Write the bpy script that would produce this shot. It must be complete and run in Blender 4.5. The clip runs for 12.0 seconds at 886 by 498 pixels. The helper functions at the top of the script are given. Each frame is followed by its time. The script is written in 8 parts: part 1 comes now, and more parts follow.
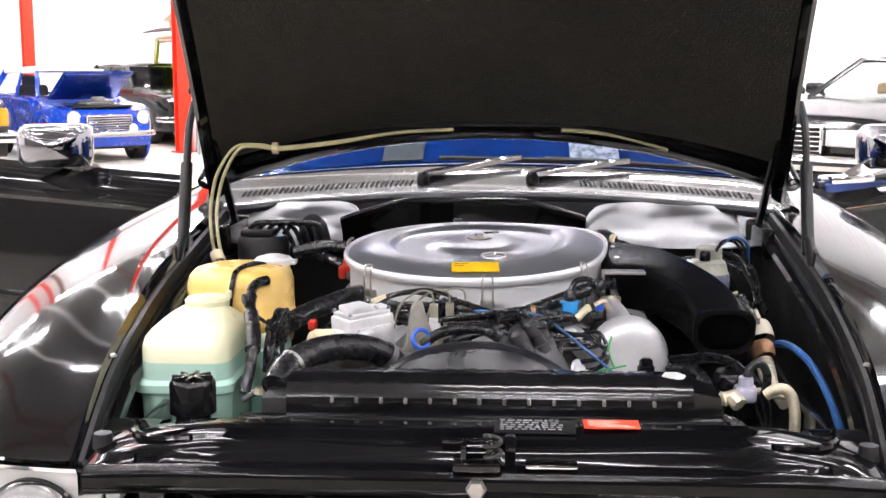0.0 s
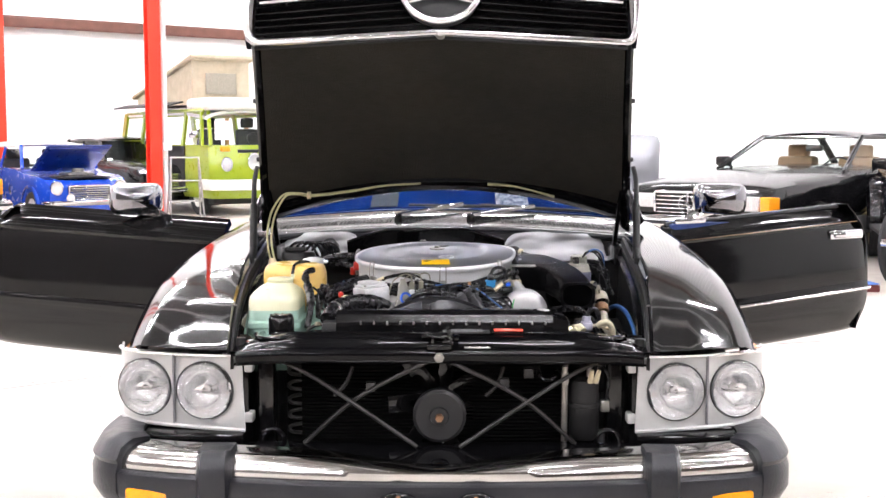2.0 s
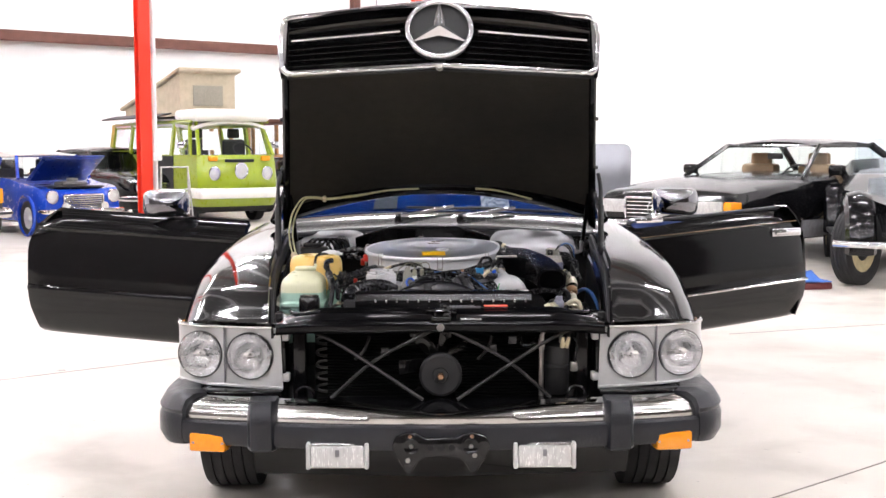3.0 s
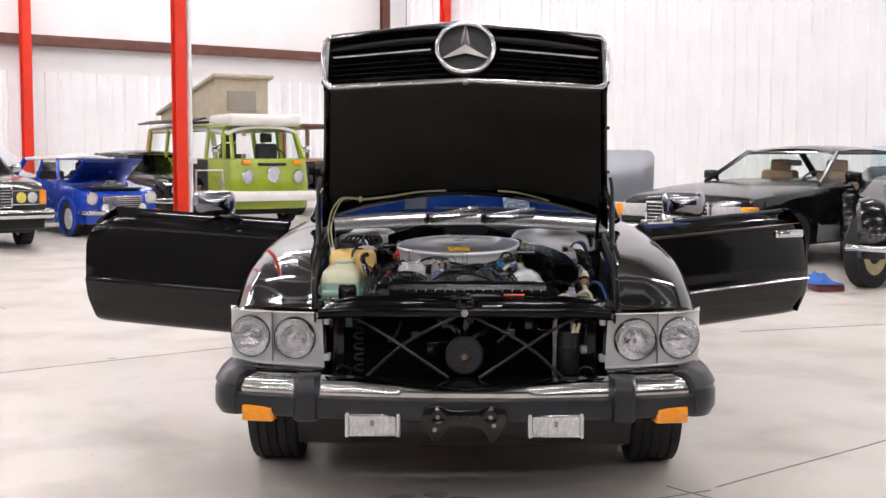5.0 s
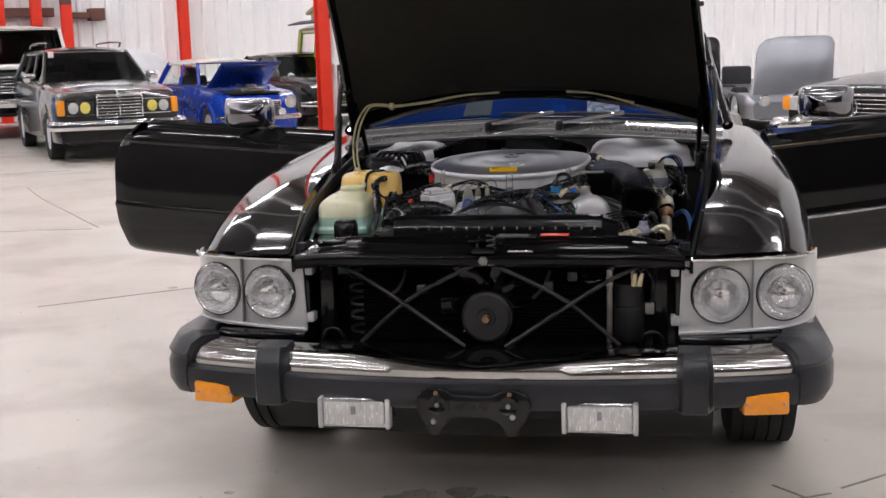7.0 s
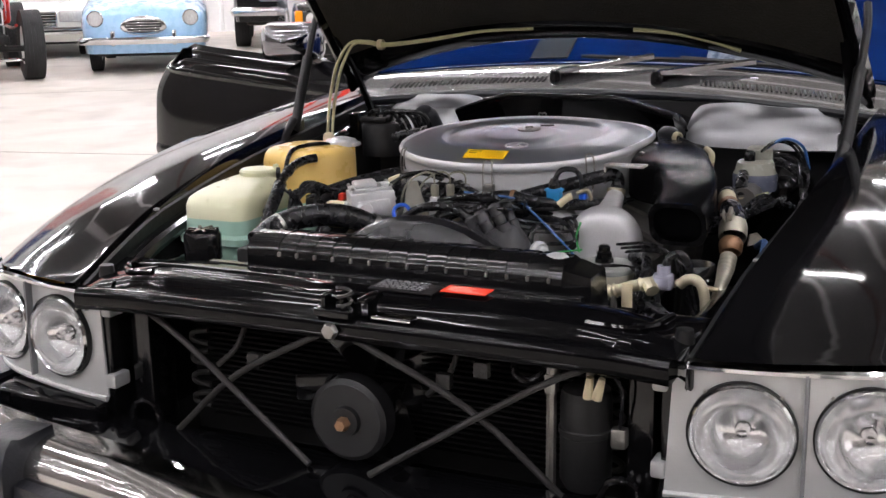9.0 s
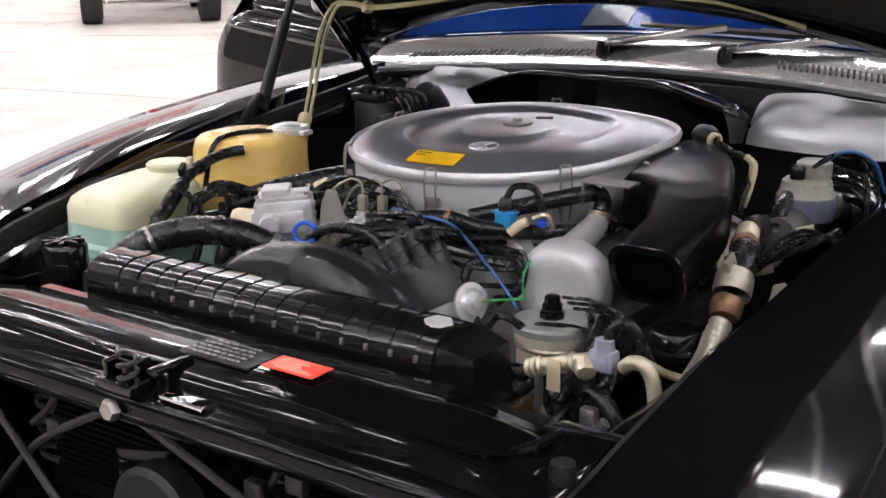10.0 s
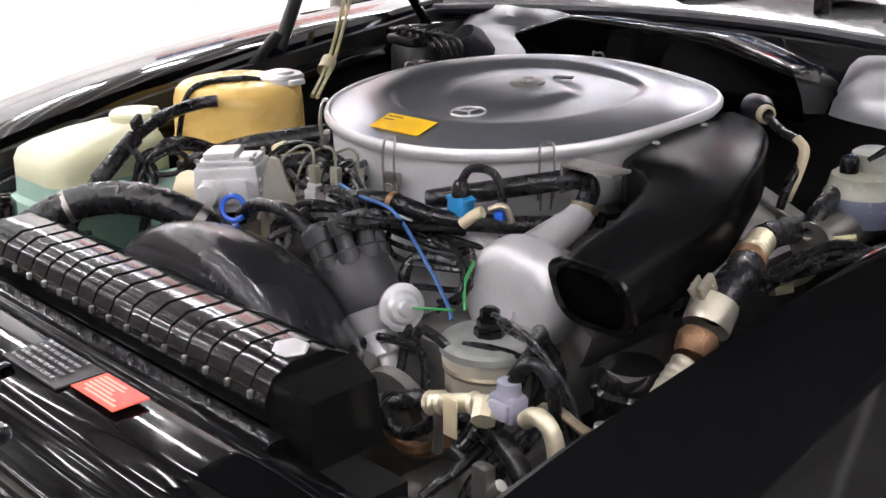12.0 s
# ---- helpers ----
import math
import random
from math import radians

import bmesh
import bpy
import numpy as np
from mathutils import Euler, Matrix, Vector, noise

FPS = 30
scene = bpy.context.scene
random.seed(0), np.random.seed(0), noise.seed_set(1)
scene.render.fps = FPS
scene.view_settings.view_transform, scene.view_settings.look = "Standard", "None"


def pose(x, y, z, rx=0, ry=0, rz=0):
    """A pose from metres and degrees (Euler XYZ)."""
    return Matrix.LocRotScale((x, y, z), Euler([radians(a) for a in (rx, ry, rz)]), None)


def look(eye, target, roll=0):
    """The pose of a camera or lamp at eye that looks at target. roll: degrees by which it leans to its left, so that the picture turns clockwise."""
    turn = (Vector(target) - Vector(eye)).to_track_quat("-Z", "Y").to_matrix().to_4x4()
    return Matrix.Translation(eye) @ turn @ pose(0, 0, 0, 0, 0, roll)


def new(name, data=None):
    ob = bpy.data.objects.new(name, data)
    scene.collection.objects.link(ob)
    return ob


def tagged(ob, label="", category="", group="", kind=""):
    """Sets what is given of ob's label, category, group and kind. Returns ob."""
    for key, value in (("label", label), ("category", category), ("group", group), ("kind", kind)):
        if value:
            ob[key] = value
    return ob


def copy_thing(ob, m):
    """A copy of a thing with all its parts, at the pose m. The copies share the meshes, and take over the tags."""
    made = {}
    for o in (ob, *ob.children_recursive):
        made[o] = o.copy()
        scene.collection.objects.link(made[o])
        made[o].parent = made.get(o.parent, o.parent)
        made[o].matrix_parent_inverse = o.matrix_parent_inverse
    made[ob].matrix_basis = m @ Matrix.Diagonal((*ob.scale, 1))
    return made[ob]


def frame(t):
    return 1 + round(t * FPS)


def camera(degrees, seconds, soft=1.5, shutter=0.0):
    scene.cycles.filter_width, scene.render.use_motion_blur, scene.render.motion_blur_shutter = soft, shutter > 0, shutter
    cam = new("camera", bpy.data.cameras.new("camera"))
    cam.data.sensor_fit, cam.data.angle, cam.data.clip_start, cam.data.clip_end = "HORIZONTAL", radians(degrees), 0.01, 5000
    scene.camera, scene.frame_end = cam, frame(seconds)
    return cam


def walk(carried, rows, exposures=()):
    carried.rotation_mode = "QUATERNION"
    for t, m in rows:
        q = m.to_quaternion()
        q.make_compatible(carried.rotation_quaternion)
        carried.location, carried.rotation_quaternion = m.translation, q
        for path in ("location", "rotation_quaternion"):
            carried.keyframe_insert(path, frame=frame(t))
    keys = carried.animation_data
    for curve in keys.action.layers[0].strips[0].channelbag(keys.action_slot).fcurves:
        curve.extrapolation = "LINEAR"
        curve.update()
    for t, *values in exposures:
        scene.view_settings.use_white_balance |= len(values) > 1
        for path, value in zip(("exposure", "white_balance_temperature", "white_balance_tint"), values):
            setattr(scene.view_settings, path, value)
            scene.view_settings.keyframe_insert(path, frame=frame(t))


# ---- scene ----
cam = camera(40.3, 12.0, soft=1.5)
EXPOSURES = [(0.0, 1.4), (1.0, 1.4), (2.0, 1.22), (3.0, 0.78), (5.0, 0.2), (6.0, 0.02), (7.0, -0.08), (9.0, 0.42), (10.0, 0.6), (12.0, 1.0)]
PATH = [
    (0, (0.043, -1.431, 1.195), (-0.073, 0.543, 0.894), -0.1),
    (0.5, (0.048, -1.783, 1.195), (-0.039, 0.2, 0.947), 0.1),
    (1, (0.077, -2.132, 1.198), (0.008, -0.145, 0.977), 0.2),
    (1.5, (0.072, -2.527, 1.207), (-0.021, -0.542, 0.989), 0.1),
    (2, (0.053, -2.906, 1.21), (0.023, -0.915, 1.029), -0.0),
    (2.5, (0.01, -3.287, 1.217), (0.026, -1.295, 1.044), -0.1),
    (3, (-0.008, -3.624, 1.222), (0.001, -1.631, 1.055), -0.2),
    (5, (0.0, -4.079, 1.225), (-0.036, -2.086, 1.066), 0.1),
    (5.5, (0.012, -3.961, 1.214), (-0.267, -1.989, 1.027), 0.6),
    (6, (0.142, -3.672, 1.217), (-0.163, -1.716, 0.929), -1.6),
    (6.5, (0.28, -3.333, 1.215), (-0.036, -1.383, 0.904), -1.4),
    (7, (0.419, -2.982, 1.208), (0.078, -1.038, 0.884), -1.6),
    (8.8, (0.848, -1.642, 1.203), (0.047, 0.137, 0.762), -1.0),
    (9, (0.875, -1.48, 1.199), (0.046, 0.282, 0.745), -0.9),
    (9.5, (0.935, -1.124, 1.2), (-0.012, 0.568, 0.712), -0.8),
    (10, (0.993, -0.799, 1.198), (-0.116, 0.777, 0.661), -0.4),
    (10.5, (1.027, -0.552, 1.204), (-0.212, 0.897, 0.597), -0.4),
    (11, (1.045, -0.422, 1.201), (-0.269, 0.936, 0.547), 0.0),
    (11.5, (1.061, -0.374, 1.203), (-0.292, 0.941, 0.538), -0.1),
    (12, (1.062, -0.363, 1.202), (-0.289, 0.954, 0.538), -0.2),
]
walk(cam, [(t, look(eye, target, roll)) for t, eye, target, roll in PATH], EXPOSURES)

# ---- world, light ----
world = bpy.data.worlds.new("sky")
scene.world = world
world.use_nodes = True
wn = world.node_tree.nodes
wn["Background"].inputs[0].default_value = (0.75, 0.82, 0.9, 1)
wn["Background"].inputs[1].default_value = 0.05


# ---- materials ----
def material(name, base, rough=0.5, metal=0.0, coat=0.0, vary=0.15, scale=8.0, bump=0.0, bump_scale=60.0, second=None, spread=0.5,
             trans=0.0, ior=1.45, rough_vary=0.1, coat_rough=0.04, fine=0.0, stretch=(1, 1, 1), sheen=0.0, coat_ior=1.5):
    """A surface with broad blotches, fine grain and uneven gloss."""
    m = bpy.data.materials.new(name)
    m.use_nodes = True
    nt = m.node_tree
    n, l = nt.nodes, nt.links
    b = n["Principled BSDF"]
    co = n.new("ShaderNodeTexCoord")
    mp = n.new("ShaderNodeMapping")
    mp.inputs["Scale"].default_value = stretch
    l.new(co.outputs["Object"], mp.inputs["Vector"])
    broad = n.new("ShaderNodeTexNoise")
    broad.inputs["Scale"].default_value = scale
    broad.inputs["Detail"].default_value = 5
    l.new(mp.outputs[0], broad.inputs["Vector"])
    ramp = n.new("ShaderNodeMapRange")
    ramp.inputs[1].default_value, ramp.inputs[2].default_value = 0.5 - spread * 0.5, 0.5 + spread * 0.5
    l.new(broad.outputs[0], ramp.inputs[0])
    mix = n.new("ShaderNodeMix")
    mix.data_type = "RGBA"
    a = tuple(c * (1 - vary) for c in base)
    c2 = second or tuple(min(1, c * (1 + vary)) for c in base)
    mix.inputs[6].default_value, mix.inputs[7].default_value = (*a, 1), (*c2, 1)
    l.new(ramp.outputs[0], mix.inputs[0])
    out = mix.outputs[2]
    if fine:
        g = n.new("ShaderNodeTexNoise")
        g.inputs["Scale"].default_value = scale * 14
        g.inputs["Detail"].default_value = 3
        l.new(mp.outputs[0], g.inputs["Vector"])
        fm = n.new("ShaderNodeMapRange")
        fm.inputs[3].default_value, fm.inputs[4].default_value = 1 - fine, 1 + fine
        l.new(g.outputs[0], fm.inputs[0])
        mul = n.new("ShaderNodeMix")
        mul.data_type, mul.blend_type = "RGBA", "MULTIPLY"
        mul.inputs[0].default_value = 1
        l.new(out, mul.inputs[6])
        l.new(fm.outputs[0], mul.inputs[7])
        out = mul.outputs[2]
    l.new(out, b.inputs["Base Color"])
    rr = n.new("ShaderNodeMapRange")
    rr.inputs[3].default_value, rr.inputs[4].default_value = max(0.02, rough - rough_vary), min(1, rough + rough_vary)
    rn = n.new("ShaderNodeTexNoise")
    rn.inputs["Scale"].default_value = scale * 4
    rn.inputs["Detail"].default_value = 4
    l.new(mp.outputs[0], rn.inputs["Vector"])
    l.new(rn.outputs[0], rr.inputs[0])
    l.new(rr.outputs[0], b.inputs["Roughness"])
    b.inputs["Metallic"].default_value = metal
    b.inputs["Coat Weight"].default_value = coat
    b.inputs["Coat Roughness"].default_value = coat_rough
    b.inputs["Coat IOR"].default_value = coat_ior
    b.inputs["Transmission Weight"].default_value = trans
    b.inputs["IOR"].default_value = ior
    b.inputs["Sheen Weight"].default_value = sheen
    if bump:
        bn = n.new("ShaderNodeTexNoise")
        bn.inputs["Scale"].default_value = bump_scale
        bn.inputs["Detail"].default_value = 4
        l.new(mp.outputs[0], bn.inputs["Vector"])
        bp = n.new("ShaderNodeBump")
        bp.inputs["Strength"].default_value = bump
        bp.inputs["Distance"].default_value = 0.01
        l.new(bn.outputs[0], bp.inputs["Height"])
        l.new(bp.outputs[0], b.inputs["Normal"])
    return m


def lamp_material(name, colour, strength):
    m = bpy.data.materials.new(name)
    m.use_nodes = True
    b = m.node_tree.nodes["Principled BSDF"]
    b.inputs["Base Color"].default_value = (0.9, 0.9, 0.9, 1)
    b.inputs["Emission Color"].default_value = (*colour, 1)
    b.inputs["Emission Strength"].default_value = strength
    return m


def glass_material(name, tint, rough=0.0, ior=1.45):
    m = bpy.data.materials.new(name)
    m.use_nodes = True
    b = m.node_tree.nodes["Principled BSDF"]
    b.inputs["Base Color"].default_value = (*tint, 1)
    b.inputs["Roughness"].default_value = rough
    b.inputs["Transmission Weight"].default_value = 1
    b.inputs["IOR"].default_value = ior
    return m


def concrete_material():
    """Pale worn concrete: cloudy trowel marks, grey traffic grime, small specks."""
    m = bpy.data.materials.new("polished concrete")
    m.use_nodes = True
    n, l = m.node_tree.nodes, m.node_tree.links
    b = n["Principled BSDF"]
    co = n.new("ShaderNodeTexCoord")

    def layer(scale, detail, lo, hi, distort=0.0):
        t = n.new("ShaderNodeTexNoise")
        t.inputs["Scale"].default_value, t.inputs["Detail"].default_value, t.inputs["Distortion"].default_value = scale, detail, distort
        l.new(co.outputs["Object"], t.inputs["Vector"])
        r = n.new("ShaderNodeMapRange")
        r.inputs[1].default_value, r.inputs[2].default_value = lo, hi
        l.new(t.outputs[0], r.inputs[0])
        return r.outputs[0]

    def mix(fac, a, c, blend="MIX"):
        x = n.new("ShaderNodeMix")
        x.data_type, x.blend_type = "RGBA", blend
        l.new(fac, x.inputs[0])
        for k, v in ((6, a), (7, c)):
            if isinstance(v, tuple):
                x.inputs[k].default_value = (*v, 1)
            else:
                l.new(v, x.inputs[k])
        return x.outputs[2]
    cloud = mix(layer(0.5, 5, 0.3, 0.7, 0.2), (0.53, 0.49, 0.435), (0.63, 0.59, 0.535))
    worn = mix(layer(1.7, 6, 0.48, 0.82, 0.3), cloud, (0.35, 0.322, 0.285))
    grime = mix(layer(0.8, 6, 0.56, 0.85, 0.4), worn, (0.34, 0.31, 0.27))
    speck = mix(layer(26.0, 3, 0.7, 0.78), grime, (0.25, 0.23, 0.2))
    l.new(speck, b.inputs["Base Color"])
    rough = n.new("ShaderNodeMapRange")
    rough.inputs[3].default_value, rough.inputs[4].default_value = 0.3, 0.5
    l.new(layer(1.3, 5, 0.3, 0.7), rough.inputs[0])
    l.new(rough.outputs[0], b.inputs["Roughness"])
    return m


BLACK = material("black car paint", (0.003, 0.003, 0.0035), 0.06, vary=0.3, rough_vary=0.02, scale=3, ior=1.44)
# Black cowl paint; its bright reflection is put into a silvery base.
COWL_SHEEN = material("black lacquer, silver reflection in its colour", (0.2, 0.2, 0.205), 0.14, metal=0.7, vary=0.1, rough_vary=0.03, scale=4, coat=1.0, coat_rough=0.08, coat_ior=2.6)
BLACK_BAY = material("black engine bay paint", (0.004, 0.004, 0.0045), 0.1, vary=0.4, rough_vary=0.04, scale=7, bump=0.05, bump_scale=22)
FLAT_BLACK = material("flat black enamel", (0.006, 0.006, 0.0065), 0.5, vary=0.4, scale=10, bump=0.1, bump_scale=90, fine=0.3)
PLASTIC = material("black moulded plastic", (0.006, 0.006, 0.0065), 0.11, vary=0.35, scale=12, rough_vary=0.04)
DUCT = material("satin black moulded duct", (0.005, 0.005, 0.0055), 0.22, vary=0.3, scale=9, rough_vary=0.04, ior=1.09, bump=0.015, bump_scale=180)
PANEL = material("glossy black pressed panel", (0.003, 0.003, 0.0035), 0.07, vary=0.3, rough_vary=0.03, scale=6, ior=1.27)
CAST_DARK = material("dirty cast engine metal", (0.15, 0.145, 0.135), 0.5, metal=0.35, vary=0.5, scale=22, bump=0.1, bump_scale=140, fine=0.2)
RUBBER = material("grey black rubber", (0.013, 0.014, 0.018), 0.34, vary=0.3, scale=8, bump=0.12, bump_scale=150, rough_vary=0.12)
HOSE = material("rubber hose", (0.011, 0.011, 0.0125), 0.27, vary=0.4, scale=20, bump=0.04, bump_scale=120, rough_vary=0.1)
TYRE = material("tyre rubber", (0.02, 0.02, 0.021), 0.75, vary=0.3, scale=9, bump=0.2, bump_scale=120, fine=0.2)
CHROME = material("chrome plating", (0.66, 0.66, 0.68), 0.07, metal=1.0, vary=0.04, rough_vary=0.05, scale=6)
# Chrome with a darkened base that stands in for dark surroundings mirrored in it.
DARKENED_CHROME = material("chrome darkened in its colour", (0.26, 0.26, 0.28), 0.08, metal=1.0, vary=0.1, rough_vary=0.03, scale=8, bump=0.04, bump_scale=12)
DULL_CHROME = material("bumper chrome", (0.5, 0.49, 0.48), 0.13, metal=1.0, vary=0.08, rough_vary=0.08, scale=5, bump=0.03, bump_scale=9)
ALU = material("cast aluminium", (0.68, 0.68, 0.69), 0.36, metal=0.4, vary=0.2, scale=16, bump=0.06, bump_scale=120, fine=0.1, rough_vary=0.12)
ALU_SHEET = material("satin aluminium sheet", (0.72, 0.725, 0.74), 0.36, metal=0.45, vary=0.03, scale=5, rough_vary=0.04)
ALU_LID = material("polished aluminium lid", (0.3, 0.315, 0.345), 0.3, metal=0.7, vary=0.03, scale=4, rough_vary=0.03)
STEEL = material("bare steel", (0.34, 0.33, 0.31), 0.35, metal=0.9, vary=0.3, scale=25, bump=0.15, bump_scale=200, rough_vary=0.15)
ZINC = material("yellow zinc plating", (0.42, 0.34, 0.2), 0.36, metal=0.8, vary=0.35, scale=30, second=(0.55, 0.5, 0.4), bump=0.1, bump_scale=200)
COPPER = material("worn brown copper", (0.28, 0.16, 0.09), 0.5, metal=0.6, vary=0.4, scale=35, bump=0.2, bump_scale=200)
BRACE = material("dusty dark steel rod", (0.032, 0.031, 0.03), 0.5, metal=0.2, vary=0.4, scale=30, bump=0.2, bump_scale=200)
FIREWALL = material("silver grey firewall paint", (0.36, 0.365, 0.38), 0.36, metal=0.55, vary=0.2, scale=5, bump=0.1, bump_scale=26, rough_vary=0.1)
HEAD_GREY = material("grey headlamp surround", (0.5, 0.505, 0.5), 0.34, metal=0.25, vary=0.08, scale=14, bump=0.05, bump_scale=120)
SILVER = material("silver reflector", (0.86, 0.86, 0.86), 0.12, metal=1.0, vary=0.05)
FELT = material("black hood insulation felt", (0.0112, 0.01, 0.0078), 0.95, vary=0.35, scale=2.2, bump=0.5, bump_scale=220, fine=0.4, second=(0.021, 0.0182, 0.0136), spread=0.35)
YELLOW_TANK = material("amber translucent plastic", (0.8, 0.5, 0.11), 0.28, vary=0.08, scale=6, second=(0.88, 0.64, 0.24), rough_vary=0.08)
WHITE_TANK = material("milky yellowed plastic", (0.66, 0.66, 0.42), 0.3, vary=0.1, scale=7, second=(0.74, 0.74, 0.54), rough_vary=0.08)
GREEN_TANK = material("milky plastic over green fluid", (0.3, 0.52, 0.43), 0.35, vary=0.14, scale=7, second=(0.42, 0.6, 0.5))
YELLOW_LABEL = material("yellow paper label", (0.85, 0.5, 0.01), 0.5, vary=0.06, scale=30)
RED_LABEL = material("red paper label", (0.85, 0.06, 0.03), 0.4, vary=0.1, scale=30)
WHITE_PRINT = material("white print", (0.8, 0.78, 0.75), 0.5, vary=0.05)
DARK_PRINT = material("dark print", (0.05, 0.03, 0.01), 0.5, vary=0.05)
BLUE_PLASTIC = material("bright blue plastic", (0.02, 0.1, 0.55), 0.3, vary=0.1)
CYAN_PLASTIC = material("light blue plastic", (0.02, 0.2, 0.45), 0.35, vary=0.1)
RED_PLASTIC = material("red plastic", (0.55, 0.03, 0.015), 0.4, vary=0.15)
GREEN_WIRE = material("green wire", (0.04, 0.3, 0.08), 0.4, vary=0.1)
BEIGE_TUBE = material("yellowed clear hose", (0.45, 0.43, 0.24), 0.3, vary=0.2, scale=30)
CREAM = material("cream plastic", (0.62, 0.54, 0.36), 0.45, vary=0.15, scale=20)
HORN_GREY = material("dusty dark grey disc", (0.012, 0.012, 0.013), 0.5, vary=0.2, scale=30)
GREY_PLASTIC = material("grey plastic", (0.18, 0.18, 0.19), 0.4, vary=0.2, scale=20)
AMBER = material("amber lens", (0.8, 0.28, 0.01), 0.15, vary=0.1, scale=60, bump=0.2, bump_scale=120, coat=0.6)
WINDOW = glass_material("window glass", (0.8, 0.88, 0.95), 0.0, 1.08)
CAR_GLASS = glass_material("tinted car glass", (0.08, 0.09, 0.09), 0.0, 1.2)
CLEAR_GLASS = glass_material("greenish clear car glass", (0.92, 0.96, 0.94), 0.0, 1.12)
# Near-black base: the shade inside the radiator opening is put into the colour.
RECESS_BLACK = material("black metal with recess shade in its colour", (0.006, 0.006, 0.006), 0.85, vary=0.4, scale=12, ior=1.2)
WHITE_FROST = material("ribbed frosted lamp lens", (0.56, 0.56, 0.55), 0.25, metal=0.25, vary=0.18, scale=14, bump=0.18, bump_scale=26, stretch=(5, 1, 1), coat=0.6)
SHADE_BLUE = material("royal blue shade cloth", (0.0007, 0.01, 0.055), 0.9, vary=0.2, scale=6, bump=0.1, bump_scale=60, ior=1.08)
BLUE_TRIM = material("dark blue upholstery", (0.01, 0.035, 0.16), 0.55, vary=0.2, scale=10, bump=0.15, bump_scale=90)
DARK_TRIM = material("dark interior trim", (0.02, 0.02, 0.022), 0.6, vary=0.2, scale=10)
TAN_TRIM = material("tan leather", (0.2, 0.12, 0.06), 0.5, vary=0.2, scale=10)
GREY_PAINT = material("dark grey metallic paint", (0.032, 0.03, 0.028), 0.17, metal=0.1, coat=0.5, vary=0.12, scale=3)
DARK_PAINT = material("black worn paint", (0.006, 0.006, 0.007), 0.12, vary=0.2, scale=3)
BLUE_PAINT = material("royal blue paint", (0.006, 0.05, 0.42), 0.25, coat=1.0, vary=0.1, scale=3)
DEEP_BLUE = material("deep blue paint", (0.004, 0.02, 0.16), 0.3, coat=0.8, vary=0.1, scale=3)
LIME_PAINT = material("lime green paint", (0.27, 0.36, 0.01), 0.3, coat=0.9, vary=0.08, scale=3)
WHITE_PAINT = material("white paint", (0.76, 0.75, 0.7), 0.3, coat=0.6, vary=0.05, scale=3)
SKY_PAINT = material("pale blue paint", (0.33, 0.55, 0.78), 0.28, coat=0.9, vary=0.08, scale=3)
SILVER_PAINT = material("silver grey paint", (0.3, 0.31, 0.34), 0.32, metal=0.6, coat=0.7, vary=0.08, scale=3)
RED_PAINT = material("red paint", (0.5, 0.02, 0.012), 0.3, coat=0.8, vary=0.1, scale=3)
WOOD = material("honey wood", (0.35, 0.17, 0.05), 0.4, vary=0.3, scale=6, stretch=(1, 1, 6), coat=0.5)
CANVAS = material("tan tent canvas", (0.48, 0.42, 0.31), 0.9, vary=0.1, scale=8, bump=0.2, bump_scale=60)
MESH_NET = material("grey tent netting", (0.3, 0.28, 0.23), 0.9, vary=0.15, scale=60)
# Walls out of view; dark colour stands in for dim surroundings in reflections.
DIMMED_GREY_WALL = material("unseen wall sheeting, darkened grey", (0.17, 0.155, 0.15), 0.6, vary=0.15, scale=0.5)
DIMMED_BROWN_WALL = material("unseen wall sheeting, darkened brown", (0.05, 0.04, 0.035), 0.6, vary=0.15, scale=1.0)
BLUE_LINE = material("dull blue hose", (0.035, 0.11, 0.3), 0.4, vary=0.15, scale=30)
GOLD_RIM = material("cream steel rim", (0.5, 0.42, 0.22), 0.4, vary=0.2, scale=20)
FLOOR = concrete_material()
CRACK = material("dark floor joint", (0.24, 0.22, 0.2), 0.7, vary=0.3, scale=4)
STAIN = material("faint floor stain", (0.3, 0.272, 0.235), 0.3, vary=0.5, scale=14)
SIDING = material("white ribbed steel siding", (0.86, 0.865, 0.87), 0.42, vary=0.04, scale=1.2, rough_vary=0.1, fine=0.03)
LINER = material("white insulation liner", (0.84, 0.84, 0.83), 0.6, vary=0.04, scale=1.0)
RED_STEEL = material("red oxide steel paint", (0.72, 0.035, 0.012), 0.4, vary=0.1, scale=4)
BROWN_STEEL = material("brown primer steel", (0.13, 0.055, 0.04), 0.55, vary=0.25, scale=4)
# Roof stays out of view; its grey is darkened to keep reflections dark.
CEILING = material("unseen roof liner, darkened grey", (0.16, 0.158, 0.155), 0.75, vary=0.05, scale=0.8)
HOUSING = material("white lamp housing", (0.8, 0.8, 0.8), 0.4, vary=0.04)
DIFFUSER = lamp_material("lamp diffuser", (1.0, 0.96, 1.0), 74.0)
GLOVE_BLUE = material("blue cloth", (0.06, 0.16, 0.5), 0.8, vary=0.2, scale=20, bump=0.3, bump_scale=40)
MAROON = material("maroon plastic", (0.13, 0.03, 0.03), 0.5, vary=0.2)


# ---- building helpers ----
def thing(name, at=(0, 0, 0), turn=0.0, label="", category="", group=""):
    ob = new(name)
    ob.empty_display_size = 0.1
    ob.matrix_basis = pose(*at, 0, 0, turn)
    return tagged(ob, label, category, group)


def part(name, bm, mat, parent=None, label="", smooth=True, sharp=40):
    me = bpy.data.meshes.new(name)
    bm.normal_update()
